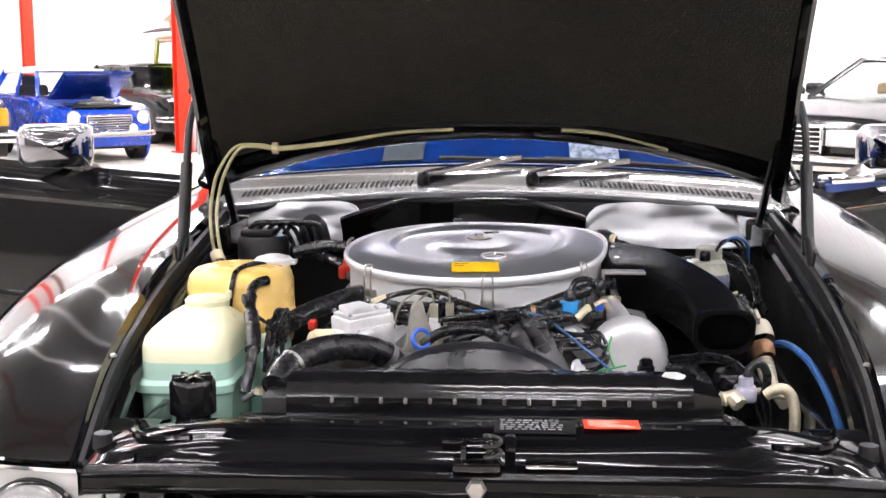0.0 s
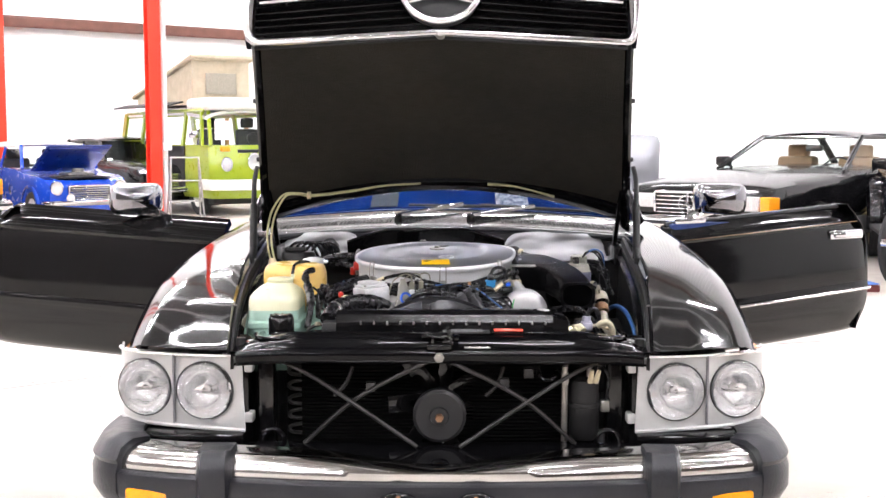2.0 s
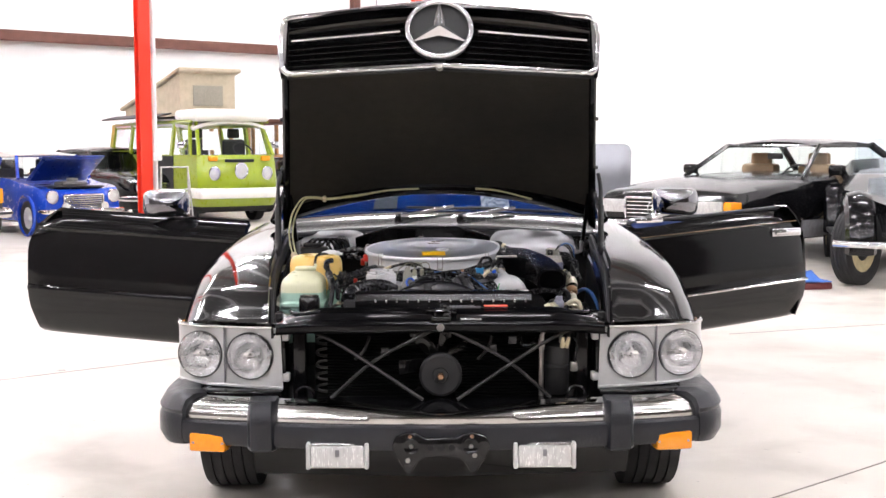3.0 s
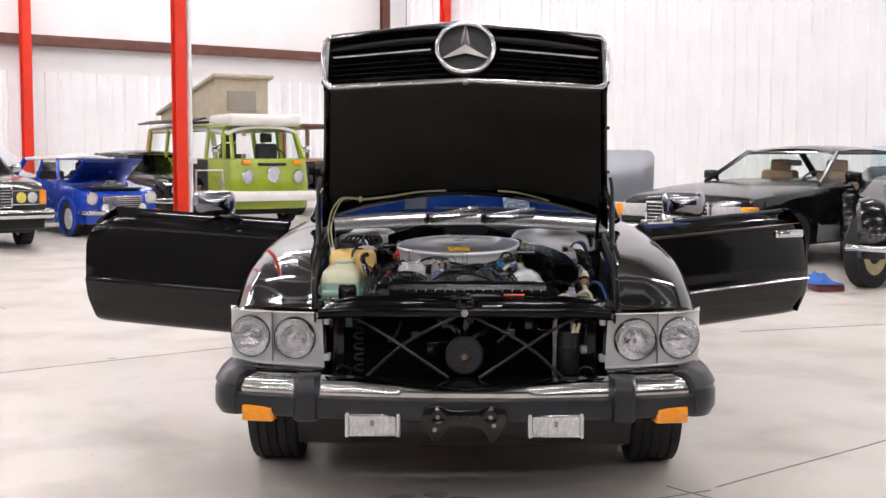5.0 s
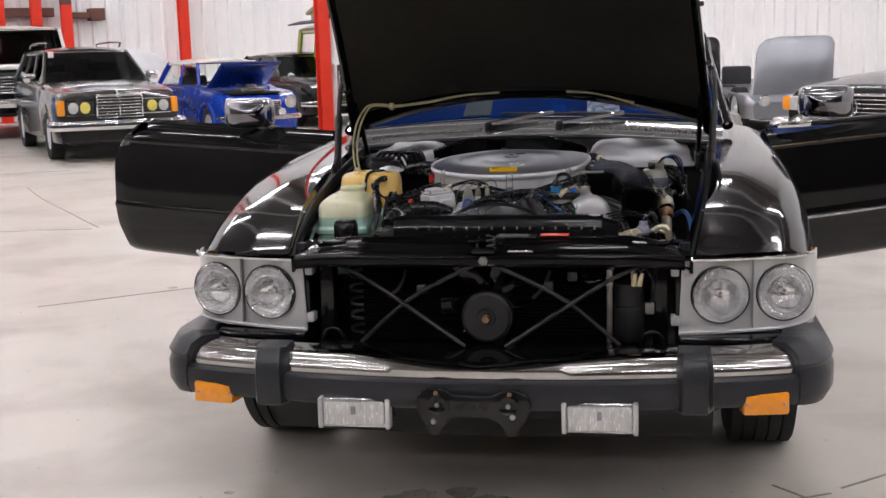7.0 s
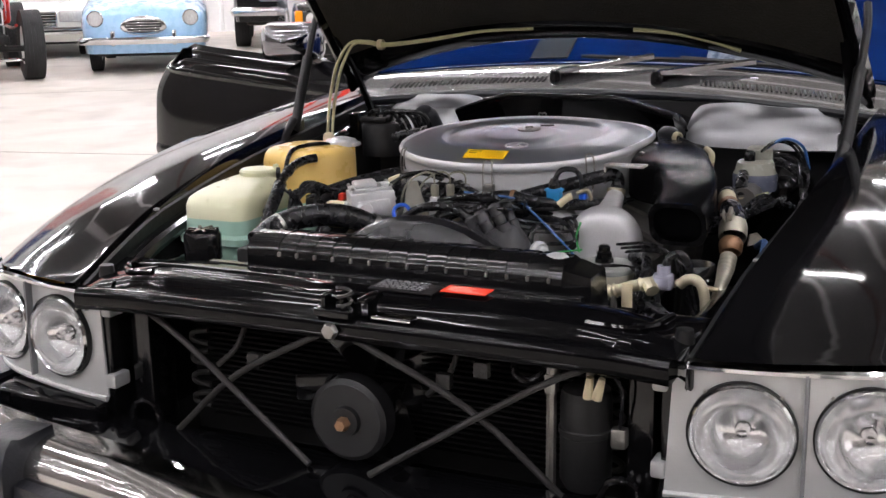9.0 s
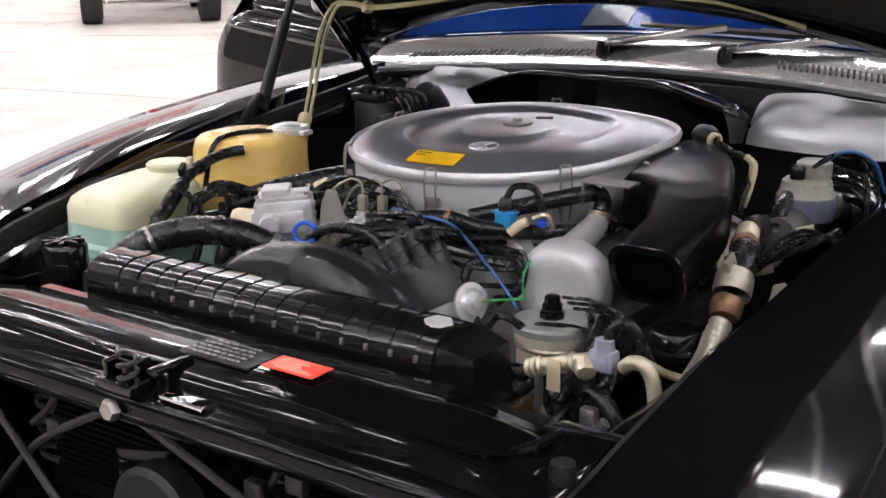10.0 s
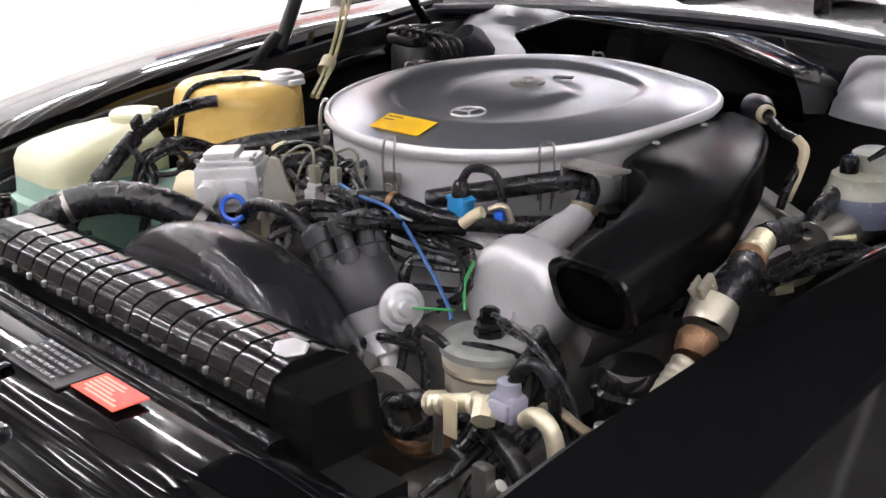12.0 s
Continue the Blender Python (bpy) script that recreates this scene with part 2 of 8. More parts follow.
    if smooth:
        for f in bm.faces:
            f.smooth = True
        for e in bm.edges:
            if len(e.link_faces) == 2 and e.calc_face_angle(0) > radians(sharp):
                e.smooth = False
    bm.to_mesh(me)
    bm.free()
    me.materials.append(mat)
    ob = new(name, me)
    ob.parent = parent
    return tagged(ob, label)


def structure(name, bm, mat, label="", smooth=False):
    return tagged(part(name, bm, mat, None, label, smooth), kind="structure")


def join(*bms):
    out = bms[0]
    for b in bms[1:]:
        me = bpy.data.meshes.new("joined")
        b.to_mesh(me)
        b.free()
        out.from_mesh(me)
        bpy.data.meshes.remove(me)
    return out


def moved(bm, m):
    bmesh.ops.transform(bm, matrix=m, verts=bm.verts)
    return bm


def box(x0, x1, y0, y1, z0, z1, bevel=0.0, seg=2):
    bm = bmesh.new()
    bmesh.ops.create_cube(bm, size=1)
    bmesh.ops.scale(bm, vec=(x1 - x0, y1 - y0, z1 - z0), verts=bm.verts)
    bmesh.ops.translate(bm, vec=((x0 + x1) / 2, (y0 + y1) / 2, (z0 + z1) / 2), verts=bm.verts)
    if bevel:
        bmesh.ops.bevel(bm, geom=list(bm.edges), offset=bevel, segments=seg, affect="EDGES", profile=0.5)
    return bm


def lathe(profile, seg=32, closed=False):
    """Turns (radius, height) pairs round z."""
    bm = bmesh.new()
    rings = []
    for r, z in profile:
        if r < 1e-5:
            rings.append([bm.verts.new((0, 0, z))])
        else:
            rings.append([bm.verts.new((r * math.cos(2 * math.pi * i / seg), r * math.sin(2 * math.pi * i / seg), z)) for i in range(seg)])
    pairs = list(zip(rings, rings[1:]))
    if closed:
        pairs.append((rings[-1], rings[0]))
    for a, b in pairs:
        for i in range(seg):
            j = (i + 1) % seg
            if len(a) == 1 and len(b) == 1:
                continue
            if len(a) == 1:
                bm.faces.new((a[0], b[j], b[i]))
            elif len(b) == 1:
                bm.faces.new((a[i], a[j], b[0]))
            else:
                bm.faces.new((a[i], a[j], b[j], b[i]))
    bmesh.ops.recalc_face_normals(bm, faces=bm.faces)
    return bm


def towards(at, way):
    """A pose at a point whose z axis runs along a way."""
    return Matrix.Translation(at) @ Vector(way).to_track_quat("Z", "Y").to_matrix().to_4x4()


def smooth_line(points, steps=6):
    pts = [Vector(p) for p in points]
    if len(pts) < 3:
        return pts
    pts = [2 * pts[0] - pts[1]] + pts + [2 * pts[-1] - pts[-2]]
    out = []
    for i in range(1, len(pts) - 2):
        a, b, c, d = pts[i - 1:i + 3]
        for k in range(steps):
            t = k / steps
            out.append(0.5 * (2 * b + (c - a) * t + (2 * a - 5 * b + 4 * c - d) * t * t + (3 * b - a - 3 * c + d) * t ** 3))
    out.append(pts[-2])
    return out


def tube(points, r, seg=10, steps=6, smooth=True, caps=True):
    """A round bar or hose along a line; r may be a function of 0..1."""
    line = smooth_line(points, steps) if smooth else [Vector(p) for p in points]
    bm = bmesh.new()
    rings, normal = [], None
    for i, p in enumerate(line):
        d = (line[min(i + 1, len(line) - 1)] - line[max(i - 1, 0)]).normalized()
        if normal is None:
            normal = d.orthogonal().normalized()
        normal = (normal - d * normal.dot(d)).normalized()
        side = d.cross(normal)
        rad = r(i / (len(line) - 1)) if callable(r) else r
        rings.append([bm.verts.new(p + rad * (normal * math.cos(a) + side * math.sin(a))) for a in (2 * math.pi * k / seg for k in range(seg))])
    for a, b in zip(rings, rings[1:]):
        for i in range(seg):
            j = (i + 1) % seg
            bm.faces.new((a[i], a[j], b[j], b[i]))
    if caps:
        bm.faces.new(rings[0][::-1])
        bm.faces.new(rings[-1])
    bmesh.ops.recalc_face_normals(bm, faces=bm.faces)
    return bm


def prism(outline, depth, bevel=0.0, seg=2):
    """A flat outline in x, z thickened along y from 0 to depth."""
    bm = bmesh.new()
    f = bm.faces.new([bm.verts.new((x, 0, z)) for x, z in outline])
    r = bmesh.ops.extrude_face_region(bm, geom=[f])
    bmesh.ops.translate(bm, vec=(0, depth, 0), verts=[v for v in r["geom"] if isinstance(v, bmesh.types.BMVert)])
    bmesh.ops.recalc_face_normals(bm, faces=bm.faces)
    if bevel:
        bmesh.ops.bevel(bm, geom=list(bm.edges), offset=bevel, segments=seg, affect="EDGES", profile=0.5)
    return bm


def loft(rings, closed=True, caps=True):
    bm = bmesh.new()
    vs = [[bm.verts.new(p) for p in ring] for ring in rings]
    n = len(vs[0])
    for a, b in zip(vs, vs[1:]):
        for i in range(n if closed else n - 1):
            j = (i + 1) % n
            bm.faces.new((a[i], a[j], b[j], b[i]))
    if caps and closed:
        bm.faces.new(vs[0][::-1])
        bm.faces.new(vs[-1])
    bmesh.ops.recalc_face_normals(bm, faces=bm.faces)
    return bm


def sheet(f, nu, nv, thick=0.0):
    """A surface from f(u, v), both 0..1, with an optional thickness."""
    bm = loft([[f(i / nu, j / nv) for i in range(nu + 1)] for j in range(nv + 1)], closed=False)
    if thick:
        bmesh.ops.solidify(bm, geom=list(bm.faces), thickness=thick)
    return bm


def rounded(w, h, r, seg=5):
    """The outline of a rounded rectangle round the origin."""
    out = []
    for cx, cz, a0 in ((w / 2 - r, h / 2 - r, 0), (-w / 2 + r, h / 2 - r, 90), (-w / 2 + r, -h / 2 + r, 180), (w / 2 - r, -h / 2 + r, 270)):
        for k in range(seg + 1):
            a = radians(a0 + 90 * k / seg)
            out.append((cx + r * math.cos(a), cz + r * math.sin(a)))
    return out


def lerp(table, x):
    """Straight-line reading of a table of (x, value)."""
    return float(np.interp(x, [a for a, _ in table], [b for _, b in table]))


def curve(table, x):
    """Smooth reading of a table of (x, value)."""
    if x <= table[0][0]:
        return table[0][1]
    if x >= table[-1][0]:
        return table[-1][1]
    k = max(i for i in range(len(table) - 1) if table[i][0] <= x)
    (x0, a), (x1, b) = table[k], table[k + 1]
    t = (x - x0) / (x1 - x0)

    def slope(i):
        lo, hi = max(i - 1, 0), min(i + 1, len(table) - 1)
        return (table[hi][1] - table[lo][1]) / (table[hi][0] - table[lo][0])
    m0, m1, h = slope(k), slope(k + 1), x1 - x0
    return (2 * t ** 3 - 3 * t * t + 1) * a + (t ** 3 - 2 * t * t + t) * h * m0 + (-2 * t ** 3 + 3 * t * t) * b + (t ** 3 - t * t) * h * m1


def bolt(at, way, r=0.008, h=0.006):
    return moved(lathe([(0, h), (r * 0.8, h), (r, h * 0.6), (r, 0)], 6), towards(at, way))


# ---- the hall ----
HALL = pose(-1.6, 29.1, 0, 0, 0, 39.35)   # far corner; local x along one wall, local y along the other
HX, HY, HZ = 42.0, 46.0, 10.4


def siding(length, z0, z1, pitch=0.3, rib=0.035):
    """Ribbed steel sheet in the x-z plane, ribs towards -y."""
    prof, n = [], int(length / pitch)
    for i in range(n):
        x = i * pitch
        prof += [(x, 0), (x + pitch * 0.62, 0), (x + pitch * 0.70, -rib), (x + pitch * 0.88, -rib), (x + pitch * 0.96, 0)]
    prof.append((length, 0))
    back = [(length, 0.12), (0, 0.12)]
    ring = prof + back
    bm = bmesh.new()
    lo = [bm.verts.new((x, y, z0)) for x, y in ring]
    hi = [bm.verts.new((x, y, z1)) for x, y in ring]
    for i in range(len(ring)):
        j = (i + 1) % len(ring)
        bm.faces.new((lo[i], lo[j], hi[j], hi[i]))
    bm.faces.new(lo[::-1])
    bm.faces.new(hi)
    bmesh.ops.recalc_face_normals(bm, faces=bm.faces)
    return bm


def placed_structure(name, bm, mat, m, label="", smooth=False):
    ob = structure(name, bm, mat, label, smooth)
    ob.matrix_basis = m
    return ob


floor = structure("floor", box(-60, 60, -40, 60, -0.2, 0.0), FLOOR, "pale polished concrete floor with faint stains")
placed_structure("wall_north", siding(HX, 0, 3.0), SIDING, HALL @ pose(-HX, 0, 0), "white ribbed steel wall sheeting")
placed_structure("wall_north_upper", box(-HX, 0, 0.03, 0.12, 3.0, HZ), LINER, HALL, "white wall liner above the ribbed sheeting")
placed_structure("wall_east", siding(HY, 0, HZ), SIDING, HALL @ pose(0, 0, 0, 0, 0, -90), "white ribbed steel wall sheeting")
# Two unseen walls, coloured dark so the black bodywork mirrors little.
placed_structure("wall_west", siding(HY, 0, HZ), DIMMED_GREY_WALL, HALL @ pose(-HX, -HY, 0, 0, 0, 90), "unseen ribbed steel wall, darkened grey for reflections")
placed_structure("wall_south", siding(HX, 0, HZ), DIMMED_BROWN_WALL, HALL @ pose(0, -HY, 0, 0, 0, 180), "unseen ribbed steel wall, darkened brown for reflections")
placed_structure("ceiling", box(-HX - 0.2, 0.2, -HY - 0.2, 0.2, HZ, HZ + 0.2), CEILING, HALL, "unseen roof liner, darkened grey")
placed_structure("wall_girt", join(box(-HX, 0, -0.2, 0.02, 3.58, 3.76, 0.01), box(-HX, -0.3, -0.19, -0.17, 3.55, 3.79)), BROWN_STEEL, HALL, "brown steel girt along the wall")
placed_structure("low_girt", box(-15.5, -13.2, -0.22, -0.04, 2.12, 2.3, 0.01), BROWN_STEEL, HALL, "short brown steel girt between columns")
placed_structure("wall_bracket", join(box(-12.9, -12.25, -0.3, -0.04, 2.08, 2.2, 0.01), box(-12.5, -12.2, -0.36, -0.02, 2.03, 2.28, 0.01)), BROWN_STEEL, HALL, "brown steel bracket on the wall")
for k, x in enumerate(np.arange(-HX + 1.4, 0, 1.9)):
    placed_structure("purlin", join(box(x - 0.04, x + 0.04, -HY, 0, HZ - 0.2, HZ), box(x - 0.1, x + 0.1, -HY, 0, HZ - 0.205, HZ - 0.19)), BROWN_STEEL if k % 4 == 0 else HOUSING, HALL, "steel roof purlin")


def column(at, mat=RED_STEEL, split=0.0, w=0.2, d=0.2):
    """An H-shaped steel column from the floor to the roof."""
    def h(z0, z1):
        return join(box(-w / 2, w / 2, -d / 2, -d / 2 + 0.02, z0, z1), box(-w / 2, w / 2, d / 2 - 0.02, d / 2, z0, z1), box(-0.012, 0.012, -d / 2 + 0.02, d / 2 - 0.02, z0, z1))
    t = thing("steel_column", at, 39.35, "red painted steel roof column on the concrete floor", "column", "steel columns")
    part("shaft", h(0.02, split or HZ), mat, t)
    part("base_plate", box(-w * 0.75, w * 0.75, -d * 0.75, d * 0.75, 0, 0.02, 0.003), mat, t)
    if split:
        part("upper_shaft", h(split, HZ), BROWN_STEEL, t, "brown primed upper shaft")
    return t


near_column = column((-4.55, 15.2, 0), w=0.19, d=0.16)
part("conduit", tube([(0.2, 0.06, 0), (0.2, 0.06, HZ)], 0.045, 10, smooth=False), HOUSING, near_column, "white conduit pipe beside the shaft")
part("switch_box", box(0.1, 0.24, -0.11, -0.02, 1.04, 1.16, 0.01), HOUSING, near_column, "white switch box")
for x, s in ((-14.31, 0), (-13.59, 0), (-12.99, 2.35), (-10.52, 0)):
    p = HALL @ Vector((x, -0.32, 0))
    column((p.x, p.y, 0), split=s)
p = HALL @ Vector((-0.32, -2.1, 0))
column((p.x, p.y, 0))
p = HALL @ Vector((-0.95, -0.32, 0))
column((p.x, p.y, 0), BROWN_STEEL)


# ---- ceiling lamps ----
def ceiling_lamp():
    t = thing("ceiling_lamp", (0, 0, 0), 0, "long white strip lamp hung under the roof", "ceiling lamp", "ceiling lamps")
    part("spine", box(-0.05, 0.05, -1.22, 1.22, 0.052, 0.1, 0.006), HOUSING, t)
    part("diffuser", box(-0.075, 0.075, -1.2, 1.2, -0.02, 0.05, 0.015), DIFFUSER, t, "glowing white wraparound diffuser")
    for y in (-1.21, 1.21):
        part("end_plate", box(-0.08, 0.08, y - 0.01, y + 0.01, -0.045, 0.055, 0.003), HOUSING, t)
    for y in (-0.9, 0.9):
        part("hanger", tube([(0, y, 0.1), (0, y, 0.62)], 0.006, 6, smooth=False), STEEL, t)
    return t


first_lamp = ceiling_lamp()
LAMPS = []
for j in range(11):
    for i in range(10):
        at = Vector((-25.4 + 5.2 * i, -22.4 + 5.2 * j, HZ - 0.62))
        q = HALL.inverted() @ at
        if -HX + 1.5 < q.x < -1.5 and -HY + 1.5 < q.y < -1.5:
            LAMPS.append(pose(*at, 0, 0, 90))
# Extra unseen row, added only to brighten the north wall.
for k in range(9):
    LAMPS.append(HALL @ pose(-HX + 4.0 + 4.4 * k, -2.6, HZ - 0.62, 0, 0, 90))
first_lamp.matrix_basis = LAMPS[0]
for m in LAMPS[1:]:
    copy_thing(first_lamp, m)


# ---- flag on the wall ----
def flag():
    t = thing("wall_flag", tuple(HALL @ Vector((-26.7, -0.14, 5.5))), 39.35, "red and white striped cloth flag with blue starred corner", "flag")
    W, H = 5.8, 3.2
    for i in range(13):
        part("stripe", box(0, W, -0.012, 0.0, H - (i + 1) * H / 13, H - i * H / 13), RED_PLASTIC if i % 2 == 0 else WHITE_PRINT, t)
    part("canton", box(0, W * 0.4, -0.02, -0.013, H * 6 / 13, H), BLUE_TRIM, t)
    for r in range(9):
        for c in range(6 if r % 2 == 0 else 5):
            pts = []
            for k in range(10):
                rad, ang = (0.085 if k % 2 == 0 else 0.034), radians(90 + 36 * k)
                pts.append((rad * math.cos(ang), rad * math.sin(ang)))
            part("star", moved(prism(pts, 0.004), Matrix.Translation((0.22 + (c + (0 if r % 2 == 0 else 0.5)) * 0.375, -0.025, H - 0.17 - r * 0.17))), WHITE_PRINT, t)
    return t


flag()

# ---- floor joints and stains ----
def floor_line(a, b, w=0.008):
    a, b = Vector(a), Vector(b)
    d = (b - a).normalized()
    s = Vector((-d.y, d.x)) * w / 2
    n = max(2, int((b - a).length / 0.25))
    rows = []
    for i in range(n + 1):
        p = a.lerp(b, i / n) + Vector((noise.noise((a.x + i * 0.3, a.y, 1)), noise.noise((a.x, a.y + i * 0.3, 2)))) * 0.012
        rows.append([(p.x - s.x, p.y - s.y, 0.002), (p.x + s.x, p.y + s.y, 0.002)])
    bm = loft(rows, closed=False)
    bmesh.ops.solidify(bm, geom=list(bm.faces), thickness=0.0015)
    return bm


for a, b in (((-3.575, 5.212), (-4.972, 7.001)), ((-3.6, 5.15), (-7.0, 4.4)), ((-1.41, 3.48), (-2.6, 2.5)), ((0.93, 0.29), (3.6, 2.6)), ((-1.2, -0.9), (0.9, 0.25)),
             ((0.75, 0.3), (2.4, -1.6)), ((-6.0, 9.6), (-9.5, 7.2)), ((1.9, 4.2), (6.0, 5.6)), ((-10.7, 8.0), (-11.9, 12.6)), ((-5, 7.04), (-5.6, 7.9))):
    tagged(part("floor_crack", floor_line(a, b), CRACK, floor), "thin dark joint in the concrete")
for cx, cy, r in ((-0.22, 0.12, 0.06), (-0.1, 0.16, 0.045), (-0.02, 0.1, 0.055), (-0.16, 0.05, 0.03), (0.1, -0.15, 0.02), (-0.75, 0.1, 0.016), (0.02, 0.12, 0.03), (-2.1, 3.0, 0.03), (-0.29, 0.1, 0.025)):
    bm = bmesh.new()
    c = bm.verts.new((cx, cy, 0.0022))
    ring = [bm.verts.new((cx + r * (1 + 0.5 * noise.noise((math.cos(a) * 2 + cx * 9, math.sin(a) * 2, cy))) * math.cos(a),
                          cy + r * (1 + 0.5 * noise.noise((math.cos(a) * 2 + cx * 9, math.sin(a) * 2, cy))) * math.sin(a), 0.001)) for a in (2 * math.pi * k / 18 for k in range(18))]
    for i in range(18):
        bm.faces.new((c, ring[i], ring[(i + 1) % 18]))
    part("oil_stain", bm, STAIN, floor, "dark oil drip stain on the concrete")


# ---- parked vehicles round the main car ----
def wheel(parent, x, y, r, w, rim_mat=ALU_SHEET, rim=0.6, name="wheel", tread=True):
    """A tyre with its rim; the outer side faces away from the car's middle line."""
    side = 1 if x > 0 else -1
    m = pose(x, y, r, 0, 90 * side, 0)
    ri = r * rim
    prof = [(ri, -w / 2 * 0.8), (r * 0.86, -w / 2), (r * 0.965, -w / 2 * 0.86)]
    if tread:
        for k in range(5):
            z = -w / 2 * 0.72 + k * w * 0.18
            prof += [(r, z - w * 0.07), (r, z + w * 0.07), (r - 0.008, z + w * 0.075), (r - 0.008, z + w * 0.105)]
    else:
        prof += [(r, -w * 0.3), (r, w * 0.3)]
    prof += [(r * 0.965, w / 2 * 0.86), (r * 0.86, w / 2), (ri, w / 2 * 0.8)]
    t = part(name, moved(lathe(prof, 40, closed=True), m), TYRE, parent, "black rubber tyre")
    part("rim", moved(lathe([(0, w * 0.32), (ri * 0.28, w * 0.34), (ri * 0.34, w * 0.22), (ri * 0.62, w * 0.2), (ri * 0.82, w * 0.3), (ri * 0.98, w * 0.4), (ri * 1.02, w * 0.4), (ri * 1.02, -w * 0.4), (0, -w * 0.3)], 32), m), rim_mat, t)
    part("hub_cap", moved(lathe([(0, w * 0.42), (ri * 0.2, w * 0.4), (ri * 0.26, w * 0.3), (ri * 0.26, w * 0.2)], 20), m), rim_mat, t)
    return t


def body_shell(W, S, T, sill, y1, arches, n=70, y0=0.0):
    """An open-bottomed car body from tables of half width, shoulder height and middle height along y, with wheel arches cut up into the sides."""
    rings = []
    for i in range(n + 1):
        y = y0 + (y1 - y0) * i / n
        w, s, t = curve(W, y), curve(S, y), curve(T, y)
        zb = sill
        for yc, r in arches:
            if abs(y - yc) < r:
                zb = max(zb, sill - 0.02 + math.sqrt(r * r - (y - yc) ** 2))
        zb = min(zb, s - 0.06)
        half = [(w * 0.965, zb), (w * 0.985, zb + 0.3 * (s - zb)), (w, zb + 0.62 * (s - zb)), (w * 0.985, zb + 0.88 * (s - zb)), (w * 0.95, s), (w * 0.86, s + 0.45 * (t - s)), (w * 0.5, s + 0.88 * (t - s)), (0, t)]
        rings.append([(x, y, z) for x, z in half] + [(-x, y, z) for x, z in half[-2::-1]])
    bm = loft(rings, closed=False)
    for k in (0, -1):
        ring = [v for v in bm.verts if abs(v.co.y - rings[k][0][1]) < 1e-6]
        ring.sort(key=lambda v: -math.atan2(v.co.z - (rings[k][7][2] * 0.5 + sill * 0.5), v.co.x))
        try:
            bm.faces.new(ring)
        except ValueError:
            pass
    bmesh.ops.recalc_face_normals(bm, faces=bm.faces)
    return bm


def pane(a, b, c, d, thick=0.006):
    bm = bmesh.new()
    f = bm.faces.new([bm.verts.new(p) for p in (a, b, c, d)])
    f.normal_update()
    bmesh.ops.solidify(bm, geom=[f], thickness=thick)
    bmesh.ops.recalc_face_normals(bm, faces=bm.faces)
    return bm


def cabin(t, paint, y_ws, y_wt, y_rt, y_rb, wb, wt, zb, zt, posts=(0.5,), roof_mat=None, trim=DARK_TRIM, roof=True, frame=CHROME, crown=0.04, glass=CAR_GLASS):
    """Roof, pillars, panes, seats and dashboard above the belt line."""
    roof_mat = roof_mat or paint
    if roof:
        part("roof", sheet(lambda u, v: ((u * 2 - 1) * wt, y_wt + (y_rt - y_wt) * v, zt - crown * (u * 2 - 1) ** 2 * 1.2 - crown * (v * 2 - 1) ** 4 + 0.005), 14, 14, 0.03), roof_mat, t)
    zs = zt - crown * 2
    corner = {}
    for s in (-1, 1):
        base_f, top_f, top_r, base_r = (s * wb, y_ws, zb), (s * wt, y_wt, zs), (s * wt, y_rt, zs), (s * wb, y_rb, zb)
        corner[s] = base_f, top_f, top_r, base_r
        part("pillar", tube([base_f, top_f], 0.028, 8, smooth=False), paint, t)
        part("pillar", tube([top_r, base_r], 0.045, 8, smooth=False), paint, t)
        part("roof_rail", tube([top_f, top_r], 0.026, 8, smooth=False), roof_mat, t)
        cuts = [0.0, *posts, 1.0]
        bot = [Vector(base_f).lerp(Vector(base_r), c) for c in cuts]
        top = [Vector(top_f).lerp(Vector(top_r), c) for c in cuts]
        for i in range(1, len(cuts) - 1):
            part("pillar", tube([bot[i], top[i]], 0.024, 8, smooth=False), paint, t)
        for i in range(len(cuts) - 1):
            g = part("side_window", pane(bot[i], bot[i + 1], top[i + 1], top[i]), glass, t, "side window pane")
            g.visible_shadow = False
        part("window_trim", tube([(s * (wb + 0.012), y_ws, zb), (s * (wb + 0.012), y_rb, zb)], 0.009, 6, smooth=False), frame, t)
    for k, nm in (((0, 1), "windshield"), ((3, 2), "rear_window")):
        g = part(nm, pane(corner[-1][k[0]], corner[1][k[0]], corner[1][k[1]], corner[-1][k[1]]), glass, t, "sloping window glass")
        g.visible_shadow = False
        lo, hi = (Vector(corner[-1][k[0]]), Vector(corner[1][k[0]])), (Vector(corner[-1][k[1]]), Vector(corner[1][k[1]]))
        part("window_trim", join(tube([lo[0], lo[1]], 0.012, 6, smooth=False), tube([hi[0], hi[1]], 0.012, 6, smooth=False)), frame, t)
    part("cabin_trim", box(-wb * 0.9, wb * 0.9, y_ws + 0.3, y_rb - 0.12, zb - 0.16, zb - 0.03, 0.03), trim, t)
    part("rear_seat", box(-wb * 0.84, wb * 0.84, y_rb - 0.8, y_rb - 0.6, zb - 0.3, zb + 0.04, 0.05), trim, t)
    part("dashboard", box(-wb * 0.92, wb * 0.92, y_ws + 0.1, y_ws + 0.42, zb - 0.22, zb - 0.02, 0.05), DARK_TRIM, t)
    part("cabin_floor", box(-wb * 0.93, wb * 0.93, y_ws + 0.05, y_rb - 0.05, zb - 0.5, zb - 0.44), DARK_TRIM, t)
    rows = [y_ws + 1.05] + ([y_ws + 1.95] if y_rb - y_ws > 2.8 else [])
